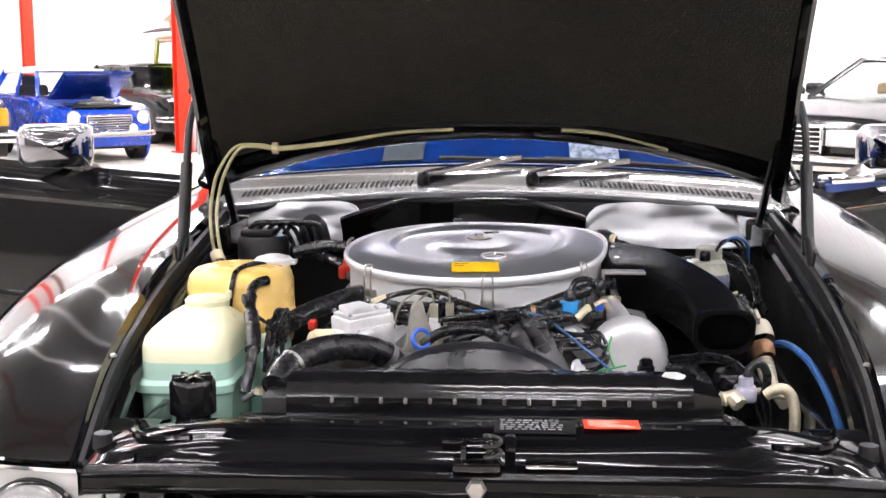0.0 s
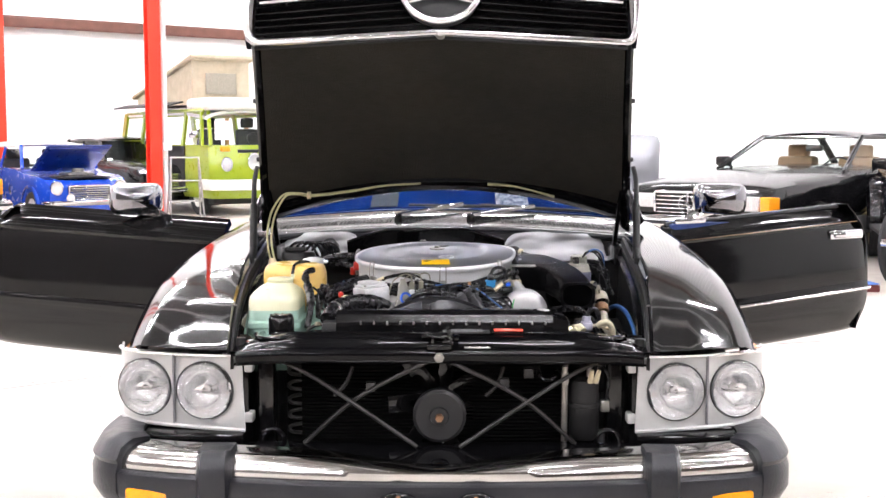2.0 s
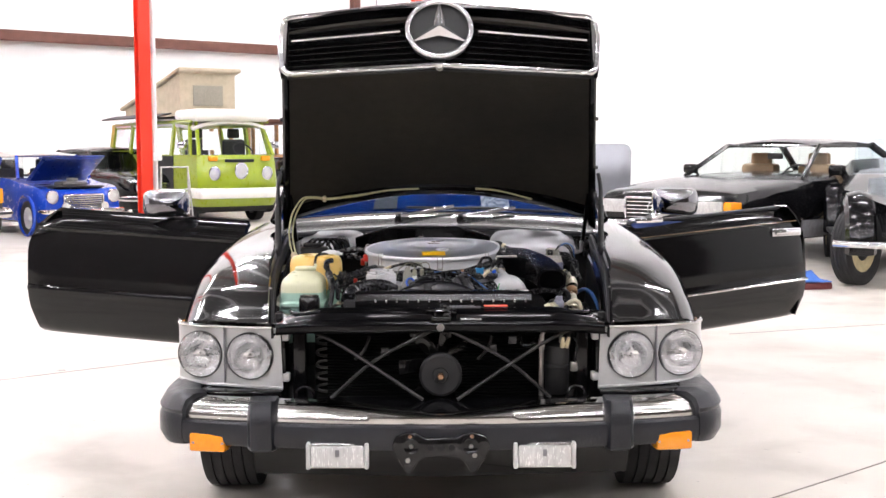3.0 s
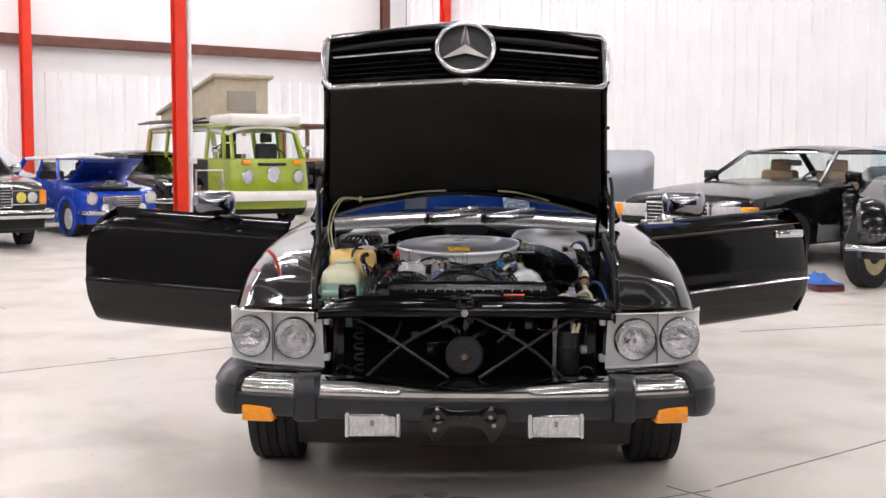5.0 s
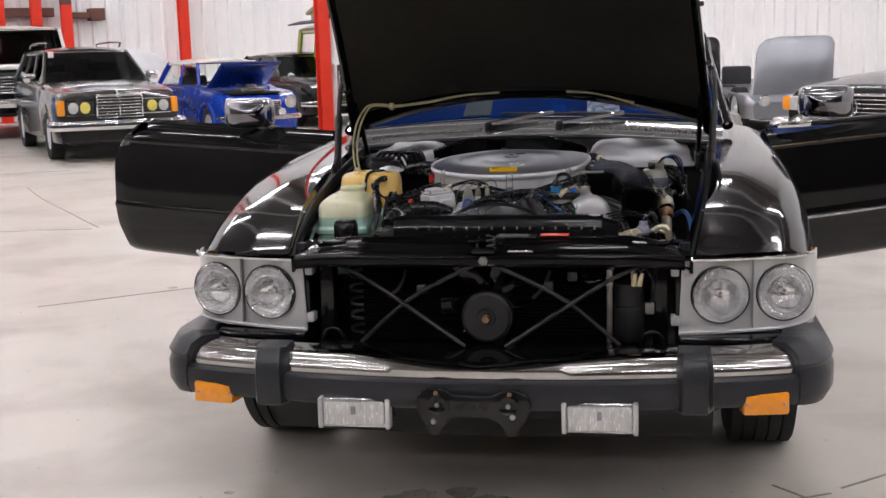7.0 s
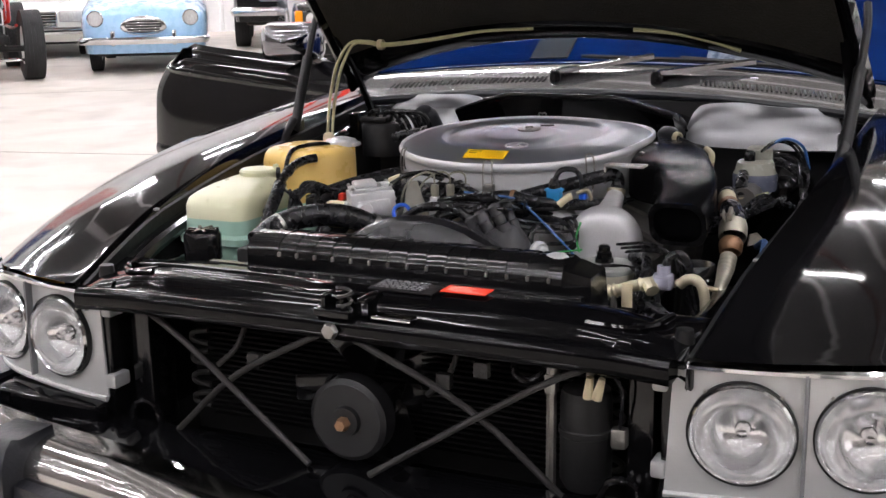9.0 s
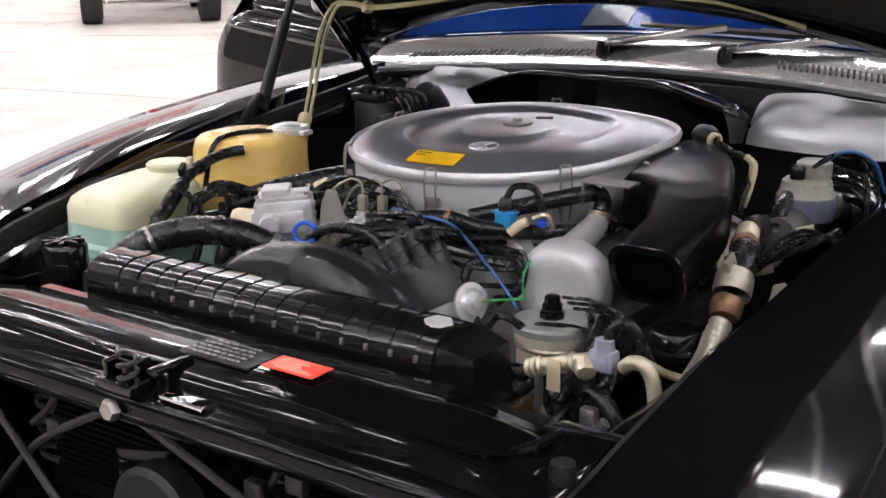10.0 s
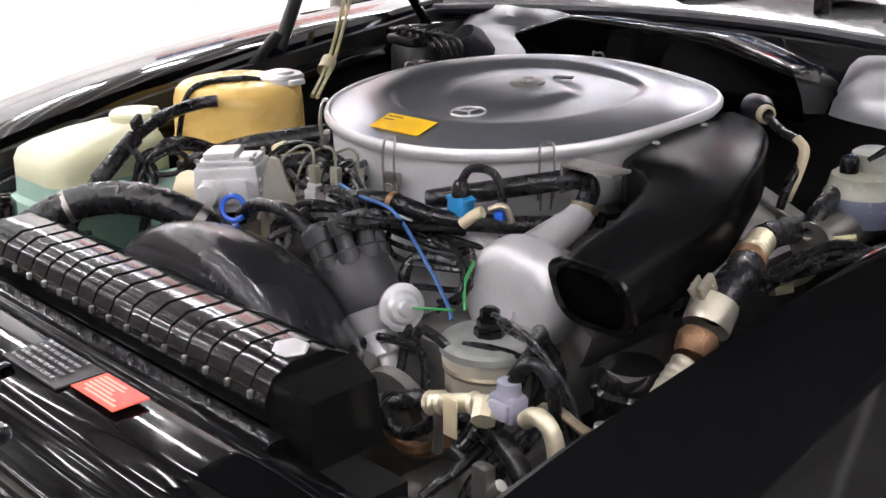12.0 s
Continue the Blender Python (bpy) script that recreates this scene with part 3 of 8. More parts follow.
    for y in rows:
        for s in (-1, 1):
            seat = part("seat", join(box(s * wb * 0.5 - 0.23, s * wb * 0.5 + 0.23, y - 0.1, y + 0.08, zb - 0.44, zb + 0.14, 0.05), box(s * wb * 0.5 - 0.23, s * wb * 0.5 + 0.23, y - 0.55, y, zb - 0.44, zb - 0.24, 0.05)), trim, t)
            part("headrest", box(s * wb * 0.5 - 0.13, s * wb * 0.5 + 0.13, y - 0.04, y + 0.06, zb + 0.12, zb + 0.27, 0.035), trim, seat)
    part("steering_wheel", moved(lathe([(0.18 + 0.012 * math.cos(a), 0.012 * math.sin(a)) for a in (2 * math.pi * k / 8 for k in range(8))], 24, closed=True), pose(wb * 0.5, y_ws + 0.52, zb - 0.03, 65)), DARK_TRIM, t)
    part("inner_mirror", box(-0.1, 0.1, y_wt + 0.06, y_wt + 0.09, zs - 0.16, zs - 0.09, 0.012), DARK_TRIM, t)


def round_lamp(t, x, y, z, r, ring=CHROME, name="headlight"):
    h = part(name, moved(lathe([(r * 1.12, 0.0), (r * 1.14, 0.03), (r * 1.04, 0.035), (r, 0.02), (r * 0.98, 0.0)], 28, closed=True), pose(x, y, z, 90)), ring, t)
    part("reflector", moved(lathe([(0, -0.05), (r * 0.5, -0.035), (r, 0.0)], 24), pose(x, y, z, 90)), SILVER, h)
    part("lens", moved(lathe([(r, 0.008), (r * 0.7, 0.022), (r * 0.35, 0.03), (0, 0.032)], 24), pose(x, y, z, 90)), WHITE_FROST, h, "ribbed clear lamp glass")
    return h


def bar_bumper(t, w, y, z, h, mat=CHROME, wrap=0.35, strip=True, bow=0.06):
    line = [(-w, y + wrap, z), (-w, y + 0.12, z), (-w * 0.93, y + 0.03, z), (-w * 0.5, y - bow * 0.6, z), (0, y - bow, z), (w * 0.5, y - bow * 0.6, z), (w * 0.93, y + 0.03, z), (w, y + 0.12, z), (w, y + wrap, z)]
    pts = smooth_line(line, 4)
    rings = []
    for i, p in enumerate(pts):
        d = (pts[min(i + 1, len(pts) - 1)] - pts[max(i - 1, 0)]).normalized()
        out = Vector((d.y, -d.x, 0))
        rings.append([p + out * o + Vector((0, 0, dz)) for o, dz in ((0, -h / 2), (0.04, -h * 0.45), (0.06, -h * 0.15), (0.06, h * 0.2), (0.035, h * 0.46), (0, h / 2), (-0.02, h * 0.4), (-0.02, -h * 0.4))])
    b = part("bumper", loft(rings), mat, t)
    if strip:
        rr = []
        for i, p in enumerate(pts):
            d = (pts[min(i + 1, len(pts) - 1)] - pts[max(i - 1, 0)]).normalized()
            out = Vector((d.y, -d.x, 0))
            rr.append([p + out * o + Vector((0, 0, dz)) for o, dz in ((0.055, -h * 0.14), (0.07, -h * 0.1), (0.07, h * 0.12), (0.055, h * 0.16))])
        part("rubber_strip", loft(rr), RUBBER, b)
    return b


def slat_grille(t, w, z0, z1, y, slats, mat=CHROME, lean=0.02, posts=0):
    g = part("grille", box(-w, w, y + 0.03, y + 0.05, z0, z1), FLAT_BLACK, t, "dark grille backing with chrome slats")
    for s in (-1, 1):
        part("grille_frame", box(s * w - 0.012, s * w + 0.012, y - 0.012, y + 0.05, z0, z1, 0.005), mat, g)
    for z in (z0, z1):
        part("grille_frame", box(-w, w, y - 0.012, y + 0.05, z - 0.01, z + 0.014, 0.005), mat, g)
    for k in range(slats):
        z = z0 + (k + 1) * (z1 - z0) / (slats + 1)
        part("slat", box(-w, w, y - 0.004, y + 0.03, z - 0.006, z + 0.006, 0.002), mat, g)
    for k in range(posts):
        x = -w + (k + 1) * 2 * w / (posts + 1)
        part("grille_bar", box(x - 0.008, x + 0.008, y - 0.012, y + 0.03, z0, z1, 0.003), mat, g)
    return g


def star_badge(x, y, z, r, parent):
    """A plain three-armed ring badge."""
    b = part("badge", moved(lathe([(r + 0.08 * r * math.cos(a), 0.08 * r * math.sin(a)) for a in (2 * math.pi * k / 8 for k in range(8))], 36, closed=True), pose(x, y, z, 90)), CHROME, parent, "chrome ring badge")
    for k in range(3):
        a = radians(90 + 120 * k)
        part("badge_arm", badge_arm(x, y, z, r, a), CHROME, b)
    return b


def badge_arm(x, y, z, r, a):
    bm = bmesh.new()
    d, s = Vector((math.cos(a), 0, math.sin(a))), Vector((-math.sin(a), 0, math.cos(a)))
    c = Vector((x, y, z))
    top = bm.verts.new(c + Vector((0, -0.16 * r, 0)))
    tip = bm.verts.new(c + d * r)
    lo, hi = bm.verts.new(c - s * 0.2 * r + d * 0.115 * r), bm.verts.new(c + s * 0.2 * r + d * 0.115 * r)
    back = bm.verts.new(c + Vector((0, 0.05 * r, 0)))
    for f in ((top, lo, tip), (top, tip, hi), (back, tip, lo), (back, hi, tip), (top, hi, back), (top, back, lo)):
        bm.faces.new(f)
    bmesh.ops.recalc_face_normals(bm, faces=bm.faces)
    return bm


def door_mirror(t, x, y, z, mat):
    s = 1 if x > 0 else -1
    m = part("door_mirror", box(x - 0.09, x + 0.09, y - 0.05, y + 0.05, z - 0.055, z + 0.06, 0.03), mat, t)
    part("mirror_foot", tube([(x - s * 0.1, y + 0.02, z - 0.07), (x - s * 0.04, y, z - 0.03)], 0.018, 8, smooth=False), mat, m)


# grey estate car
def estate_car():
    t = thing("estate_car", (-5.82, 10.75, 0), 35, "dark grey metallic estate car with square chrome grille on the concrete", "car")
    W = [(0, 0.82), (0.25, 0.86), (1.2, 0.885), (3.6, 0.885), (4.5, 0.84), (4.65, 0.78)]
    S = [(0, 0.74), (0.12, 0.82), (1.3, 0.90), (2.4, 0.92), (4.4, 0.93), (4.65, 0.86)]
    T = [(0, 0.76), (0.12, 0.86), (1.3, 0.96), (1.5, 0.93), (4.4, 0.93), (4.65, 0.88)]
    part("body", body_shell(W, S, T, 0.24, 4.65, [(0.88, 0.36), (3.68, 0.36)]), GREY_PAINT, t)
    part("underbody", box(-0.68, 0.68, 0.15, 4.4, 0.2, 0.6, 0.04), FLAT_BLACK, t)
    cabin(t, GREY_PAINT, 1.42, 2.1, 4.15, 4.55, 0.78, 0.62, 0.92, 1.4, posts=(0.32, 0.66))
    for s in (-1, 1):
        wheel(t, s * 0.75, 0.88, 0.315, 0.2)
        wheel(t, s * 0.75, 3.68, 0.315, 0.2)
        part("roof_rack", tube([(s * 0.56, 2.3, 1.39), (s * 0.56, 2.35, 1.45), (s * 0.56, 4.0, 1.45), (s * 0.56, 4.05, 1.39)], 0.014, 8, 3), CHROME, t)
        door_mirror(t, s * 0.92, 1.75, 1.0, CHROME)
        h = part("headlight", box(min(s * 0.34, s * 0.72), max(s * 0.34, s * 0.72), -0.03, 0.06, 0.57, 0.74, 0.015), DARK_TRIM, t)
        part("lamp_rim", box(min(s * 0.34, s * 0.72), max(s * 0.34, s * 0.72), -0.036, -0.03, 0.735, 0.748), CHROME, h)
        part("lamp_rim", box(min(s * 0.34, s * 0.72), max(s * 0.34, s * 0.72), -0.036, -0.03, 0.562, 0.575), CHROME, h)
        for x, mat in ((0.62, WHITE_FROST), (0.46, material("fog lens", (0.7, 0.6, 0.12), 0.15, coat=0.8, bump=0.3, bump_scale=90))):
            part("lens", moved(lathe([(0.07, 0.0), (0.068, 0.015), (0.03, 0.025), (0, 0.027)], 22), pose(s * x, -0.03, 0.655, 90)), mat, h)
        part("turn_signal", box(min(s * 0.725, s * 0.83), max(s * 0.725, s * 0.83), -0.025, 0.16, 0.565, 0.75, 0.02), AMBER, t, "amber corner turn signal")
    g = slat_grille(t, 0.31, 0.53, 0.79, -0.08, 6, posts=1)
    part("hood_seam", tube([(0, -0.06, 0.8), (0, 0.3, 0.885), (0, 1.3, 0.965)], 0.006, 6, 3), CHROME, t)
    bar_bumper(t, 0.88, -0.12, 0.45, 0.12)
    part("apron", box(-0.8, 0.8, -0.02, 0.1, 0.25, 0.4, 0.03), FLAT_BLACK, t)
    part("paper_sheet", box(-0.6, -0.52, 1.92, 1.925, 1.26, 1.34), WHITE_PRINT, t, "white paper in the windshield")
    return t


# blue small car with open bonnet
def small_car():
    t = thing("small_car", (-5.0, 13.4, 0), 40, "small royal blue car with white roof and open bonnet", "car")
    W = [(0, 0.6), (0.12, 0.66), (0.5, 0.69), (2.6, 0.69), (3.05, 0.64)]
    S = [(0, 0.56), (0.15, 0.68), (0.8, 0.74), (1.2, 0.80), (2.8, 0.80), (3.05, 0.72)]
    T = [(0, 0.56), (0.15, 0.66), (0.8, 0.72), (1.2, 0.80), (2.8, 0.80), (3.05, 0.73)]
    part("body", body_shell(W, S, T, 0.2, 3.05, [(0.5, 0.29), (2.5, 0.29)], 60), BLUE_PAINT, t)
    part("underbody", box(-0.52, 0.52, 0.1, 2.9, 0.16, 0.5, 0.04), FLAT_BLACK, t)
    cabin(t, BLUE_PAINT, 0.98, 1.25, 2.55, 2.9, 0.6, 0.5, 0.8, 1.2, posts=(0.45,), roof_mat=WHITE_PAINT, glass=CLEAR_GLASS)
    for s in (-1, 1):
        wheel(t, s * 0.6, 0.5, 0.255, 0.16)
        wheel(t, s * 0.6, 2.5, 0.255, 0.16)
        round_lamp(t, s * 0.5, 0.0, 0.56, 0.085)
        part("wheel_flare", moved(lathe([(0.27, -0.03), (0.3, -0.02), (0.3, 0.02), (0.27, 0.03)], 28, closed=True), pose(s * 0.685, 0.5, 0.29, 0, 90)), BLUE_PAINT, t)
        part("fog_lamp", moved(lathe([(0.055, -0.03), (0.06, 0.01), (0.03, 0.025), (0, 0.027)], 20), pose(s * 0.32, -0.09, 0.42, 90)), WHITE_FROST, t)
    part("bonnet", moved(join(box(-0.5, 0.5, -0.78, 0.0, -0.012, 0.012, 0.01), box(-0.47, 0.47, -0.75, -0.05, -0.03, -0.012, 0.006)), pose(0, 0.92, 0.77, -27)), DEEP_BLUE, t, "deep blue bonnet propped open")
    part("engine_bay", box(-0.42, 0.42, 0.12, 0.85, 0.68, 0.705, 0.01), FLAT_BLACK, t)
    part("engine", join(box(-0.2, 0.22, 0.25, 0.6, 0.7, 0.76, 0.03), moved(lathe([(0, 0.05), (0.08, 0.05), (0.09, 0.03), (0.09, 0)], 20), pose(0.05, 0.45, 0.76))), CAST_DARK, t)
    slat_grille(t, 0.32, 0.4, 0.58, -0.03, 5)
    bar_bumper(t, 0.62, -0.1, 0.36, 0.07, strip=False, wrap=0.2)
    return t


# black convertible behind the small car
def dark_coupe_behind():
    t = thing("dark_saloon", (-4.5, 16.9, 0), 40, "black saloon car parked behind a small blue car", "car")
    W = [(0, 0.8), (0.3, 0.86), (3.9, 0.86), (4.5, 0.78)]
    S = [(0, 0.66), (0.2, 0.74), (1.4, 0.82), (4.0, 0.84), (4.5, 0.74)]
    T = [(0, 0.68), (0.2, 0.78), (1.4, 0.88), (4.0, 0.88), (4.5, 0.78)]
    part("body", body_shell(W, S, T, 0.22, 4.5, [(0.8, 0.35), (3.5, 0.35)], 50), DARK_PAINT, t)
    part("underbody", box(-0.65, 0.65, 0.1, 4.2, 0.2, 0.5, 0.04), FLAT_BLACK, t)
    cabin(t, DARK_PAINT, 1.4, 2.0, 3.3, 3.9, 0.74, 0.58, 0.84, 1.26, posts=(0.5,))
    for s in (-1, 1):
        wheel(t, s * 0.73, 0.8, 0.31, 0.19)
        wheel(t, s * 0.73, 3.5, 0.31, 0.19)
        round_lamp(t, s * 0.6, -0.02, 0.58, 0.085)
    slat_grille(t, 0.45, 0.45, 0.64, -0.03, 6)
    bar_bumper(t, 0.82, -0.1, 0.4, 0.1)
    return t


# green camper van with raised roof
def camper_van():
    t = thing("camper_van", (-3.15, 16.2, 0), 33, "lime green camper van with white roof and raised canvas roof tent", "van")
    w, L = 0.84, 4.4
    rows = []
    for z, inset, ww in ((0.28, 0.0, 0.80), (0.36, -0.03, 0.84), (0.7, -0.03, 0.86), (1.0, 0.02, 0.85), (1.12, 0.05, 0.84)):
        ring = []
        for x, yy in ((-1, 0.28), (-0.97, 0.12), (-0.86, 0.04), (-0.5, 0.0), (0, -0.02), (0.5, 0.0), (0.86, 0.04), (0.97, 0.12), (1, 0.28), (1, L - 0.2), (0.94, L), (-0.94, L), (-1, L - 0.2)):
            ring.append((x * ww, yy + inset if yy < 1 else yy, z))
        rows.append(ring)
    part("lower_body", loft(rows), LIME_PAINT, t)
    part("underbody", box(-0.7, 0.7, 0.2, 4.2, 0.18, 0.34, 0.04), FLAT_BLACK, t)
    for s in (-1, 1):
        for y0, y1 in ((0.28, 0.36), (1.12, 1.22), (2.2, 2.32), (3.2, 3.3), (4.2, 4.38)):
            part("pillar", pane((s * 0.84, y0 + 0.0, 1.1), (s * 0.84, y1, 1.1), (s * 0.75, y1 + (0.18 if y0 < 0.3 else 0), 1.66), (s * 0.75, y0 + (0.2 if y0 < 0.3 else 0), 1.66), 0.05), LIME_PAINT, t)
        for y0, y1 in ((0.36, 1.12), (1.22, 2.2), (2.32, 3.2), (3.3, 4.2)):
            g = part("side_window", pane((s * 0.835, y0, 1.12), (s * 0.835, y1, 1.12), (s * 0.75, y1, 1.6), (s * 0.75, y0 + (0.2 if y0 < 0.5 else 0), 1.6)), CLEAR_GLASS, t)
            g.visible_shadow = False
        part("upper_panel", box(min(s * 0.72, s * 0.78), max(s * 0.72, s * 0.78), 0.5, 4.3, 1.58, 1.7, 0.02), LIME_PAINT, t)
        wheel(t, s * 0.7, 0.75, 0.31, 0.18, WHITE_PAINT)
        wheel(t, s * 0.7, 3.2, 0.31, 0.18, WHITE_PAINT)
        round_lamp(t, s * 0.55, -0.03, 0.82, 0.1)
        part("turn_signal", box(s * 0.55 - 0.09, s * 0.55 + 0.09, -0.02, 0.05, 1.02, 1.1, 0.02), AMBER, t, "amber turn signal")
        door_mirror(t, s * 0.98, 0.42, 1.28, CHROME)
        part("windshield_pillar", tube([(s * 0.78, 0.12, 1.1), (s * 0.68, 0.42, 1.66)], 0.04, 8, smooth=False), LIME_PAINT, t)
        part("cab_seat", join(box(s * 0.4 - 0.24, s * 0.4 + 0.24, 0.95, 1.08, 0.7, 1.38, 0.05), box(s * 0.4 - 0.13, s * 0.4 + 0.13, 0.98, 1.06, 1.4, 1.56, 0.03)), DARK_TRIM, t)
    part("windshield", pane((-0.74, 0.1, 1.12), (0.74, 0.1, 1.12), (0.66, 0.4, 1.62), (-0.66, 0.4, 1.62)), CLEAR_GLASS, t).visible_shadow = False
    part("dashboard", box(-0.76, 0.76, 0.2, 0.5, 0.95, 1.1, 0.04), DARK_TRIM, t)
    part("steering_wheel", moved(lathe([(0.2 + 0.013 * math.cos(a), 0.013 * math.sin(a)) for a in (2 * math.pi * k / 8 for k in range(8))], 24, closed=True), pose(0.4, 0.62, 1.18, 40)), DARK_TRIM, t)
    part("paper_sheet", box(-0.66, -0.38, 0.2, 0.205, 1.2, 1.5), WHITE_PRINT, t, "white paper in the windshield")
    part("roof", sheet(lambda u, v: ((u * 2 - 1) * 0.8, 0.3 + v * 4.1, 1.78 - 0.12 * abs(u * 2 - 1) ** 3 - 0.1 * (1 - v) ** 6), 14, 14, 0.05), WHITE_PAINT, t, "white roof panel")
    part("roof_front", box(-0.79, 0.79, 0.2, 1.2, 1.665, 1.87, 0.085, 4), WHITE_PAINT, t, "rounded white front roof")
    part("roof_gutter", join(*[tube([(s * 0.8, 0.35, 1.66), (s * 0.8, 4.3, 1.66)], 0.02, 6, smooth=False) for s in (-1, 1)]), LIME_PAINT, t)
    part("front_vent", box(-0.3, 0.3, -0.02, 0.03, 1.0, 1.05, 0.01), FLAT_BLACK, t)
    badge = part("badge", moved(lathe([(0.13 + 0.012 * math.cos(a), 0.012 * math.sin(a)) for a in (2 * math.pi * k / 8 for k in range(8))], 30, closed=True), pose(0, -0.06, 0.86, 90)), CHROME, t, "round chrome badge")
    part("badge_plate", moved(lathe([(0, 0.0), (0.12, 0.0), (0.12, -0.02), (0, -0.02)], 24), pose(0, -0.055, 0.86, 90)), HEAD_GREY, badge)
    bar_bumper(t, 0.86, -0.14, 0.5, 0.17, WHITE_PAINT, strip=False, wrap=0.5)
    part("door_gap", box(-0.87, -0.855, 1.1, 2.2, 0.42, 1.1), DARK_TRIM, t, "open dark side doorway")
    tent = part("roof_tent", loft([[(-0.6, 1.3, 1.78), (0.6, 1.3, 1.78), (0.6, 4.1, 1.78), (-0.6, 4.1, 1.78)], [(-0.6, 1.3, 2.5), (0.6, 1.3, 2.5), (0.6, 4.1, 1.95), (-0.6, 4.1, 1.95)]]), CANVAS, t, "tan canvas roof tent")
    part("net_window", box(-0.32, 0.32, 1.275, 1.295, 1.95, 2.3, 0.004), MESH_NET, tent)
    part("tent_lid", moved(box(-0.68, 0.68, 0.0, 3.15, 0, 0.07, 0.03), pose(0, 1.15, 2.53, -11)), CANVAS, t, "beige lid of the roof tent")
    part("roof_awning", moved(box(-0.3, 0.0, -1.5, 1.5, -0.012, 0.012), pose(-0.78, 2.8, 1.82, 0, -12)), FLAT_BLACK, t)
    return t


# black coupe
def black_coupe():
    t = thing("black_coupe", (2.32, 8.97, 0), -46, "black two-door coupe with chrome grille and tan seats", "car")
    W = [(0, 0.8), (0.3, 0.87), (1.2, 0.9), (3.8, 0.9), (4.8, 0.82)]
    S = [(0, 0.66), (0.15, 0.74), (1.5, 0.84), (3.6, 0.87), (4.8, 0.8)]
    T = [(0, 0.68), (0.15, 0.78), (1.5, 0.92), (3.6, 0.92), (4.8, 0.86)]
    part("body", body_shell(W, S, T, 0.24, 4.8, [(0.9, 0.36), (3.7, 0.36)]), DARK_PAINT, t)
    part("underbody", box(-0.7, 0.7, 0.15, 4.5, 0.2, 0.55, 0.04), FLAT_BLACK, t)
    cabin(t, DARK_PAINT, 1.55, 2.2, 3.45, 4.15, 0.76, 0.6, 0.88, 1.315, posts=(), trim=TAN_TRIM, glass=CLEAR_GLASS)
    for s in (-1, 1):
        wheel(t, s * 0.76, 0.9, 0.32, 0.21)
        wheel(t, s * 0.76, 3.7, 0.32, 0.21)
        h = part("headlight", box(min(s * 0.42, s * 0.76), max(s * 0.42, s * 0.76), -0.04, 0.06, 0.53, 0.67, 0.015), WHITE_FROST, t, "rectangular headlight glass")
        part("turn_signal", box(min(s * 0.765, s * 0.87), max(s * 0.765, s * 0.87), -0.02, 0.18, 0.53, 0.67, 0.02), AMBER, t, "amber corner turn signal")
        part("side_moulding", box(min(s * 0.885, s * 0.905), max(s * 0.885, s * 0.905), 1.3, 3.3, 0.44, 0.47, 0.006), CHROME, t)
        part("side_cladding", box(min(s * 0.87, s * 0.903), max(s * 0.87, s * 0.903), 1.32, 3.28, 0.25, 0.435, 0.008), GREY_PLASTIC, t, "grey lower side cladding")
        door_mirror(t, s * 0.95, 1.95, 0.96, DARK_PAINT)
    g = slat_grille(t, 0.4, 0.45, 0.69, -0.06, 5, posts=1)
    star_badge(0, -0.1, 0.58, 0.085, g)
    bar_bumper(t, 0.9, -0.12, 0.4, 0.13, DULL_CHROME)
    part("apron", box(-0.8, 0.8, -0.02, 0.1, 0.22, 0.36, 0.03), DARK_PAINT, t)
    return t


# two cars with their bonnets standing upright
def bonnet_car(at, turn, paint, label, outline, lean):
    t = thing("open_car", at, turn, label, "car")
    W = [(0, 0.7), (0.3, 0.78), (3.7, 0.78), (4.2, 0.7)]
    S = [(0, 0.42), (0.2, 0.5), (1.4, 0.56), (3.8, 0.62), (4.2, 0.55)]
    part("body", body_shell(W, S, S, 0.2, 4.2, [(0.8, 0.33), (3.3, 0.33)], 50), paint, t)
    part("underbody", box(-0.6, 0.6, 0.1, 4.0, 0.18, 0.4, 0.04), FLAT_BLACK, t)
    for s in (-1, 1):
        wheel(t, s * 0.68, 0.8, 0.3, 0.18)
        wheel(t, s * 0.68, 3.3, 0.3, 0.18)
        round_lamp(t, s * 0.55, 0.0, 0.44, 0.07)
        part("seat", box(s * 0.34 - 0.22, s * 0.34 + 0.22, 2.3, 2.45, 0.4, 0.86, 0.05), DARK_TRIM, t)
    part("bonnet", moved(prism(outline, 0.06, 0.02), pose(0.0, 0.3, 0.62, lean)), paint, t, "upright bonnet panel")
    part("prop_rod", tube([(0.3, 0.34, 0.5), (0.3, 0.5, 0.95)], 0.008, 6, smooth=False), STEEL, t)
    part("bay_floor", box(-0.55, 0.55, 0.2, 1.2, 0.4, 0.44), FLAT_BLACK, t)
    return t


CLAMSHELL = [(-0.66, -0.4), (-0.56, 0.46), (-0.52, 0.56), (-0.42, 0.63), (-0.25, 0.66), (0.38, 0.66), (0.46, 0.63), (0.49, 0.55), (0.45, 0.0), (0.2, -0.06), (-0.2, -0.2), (-0.3, -0.4)]


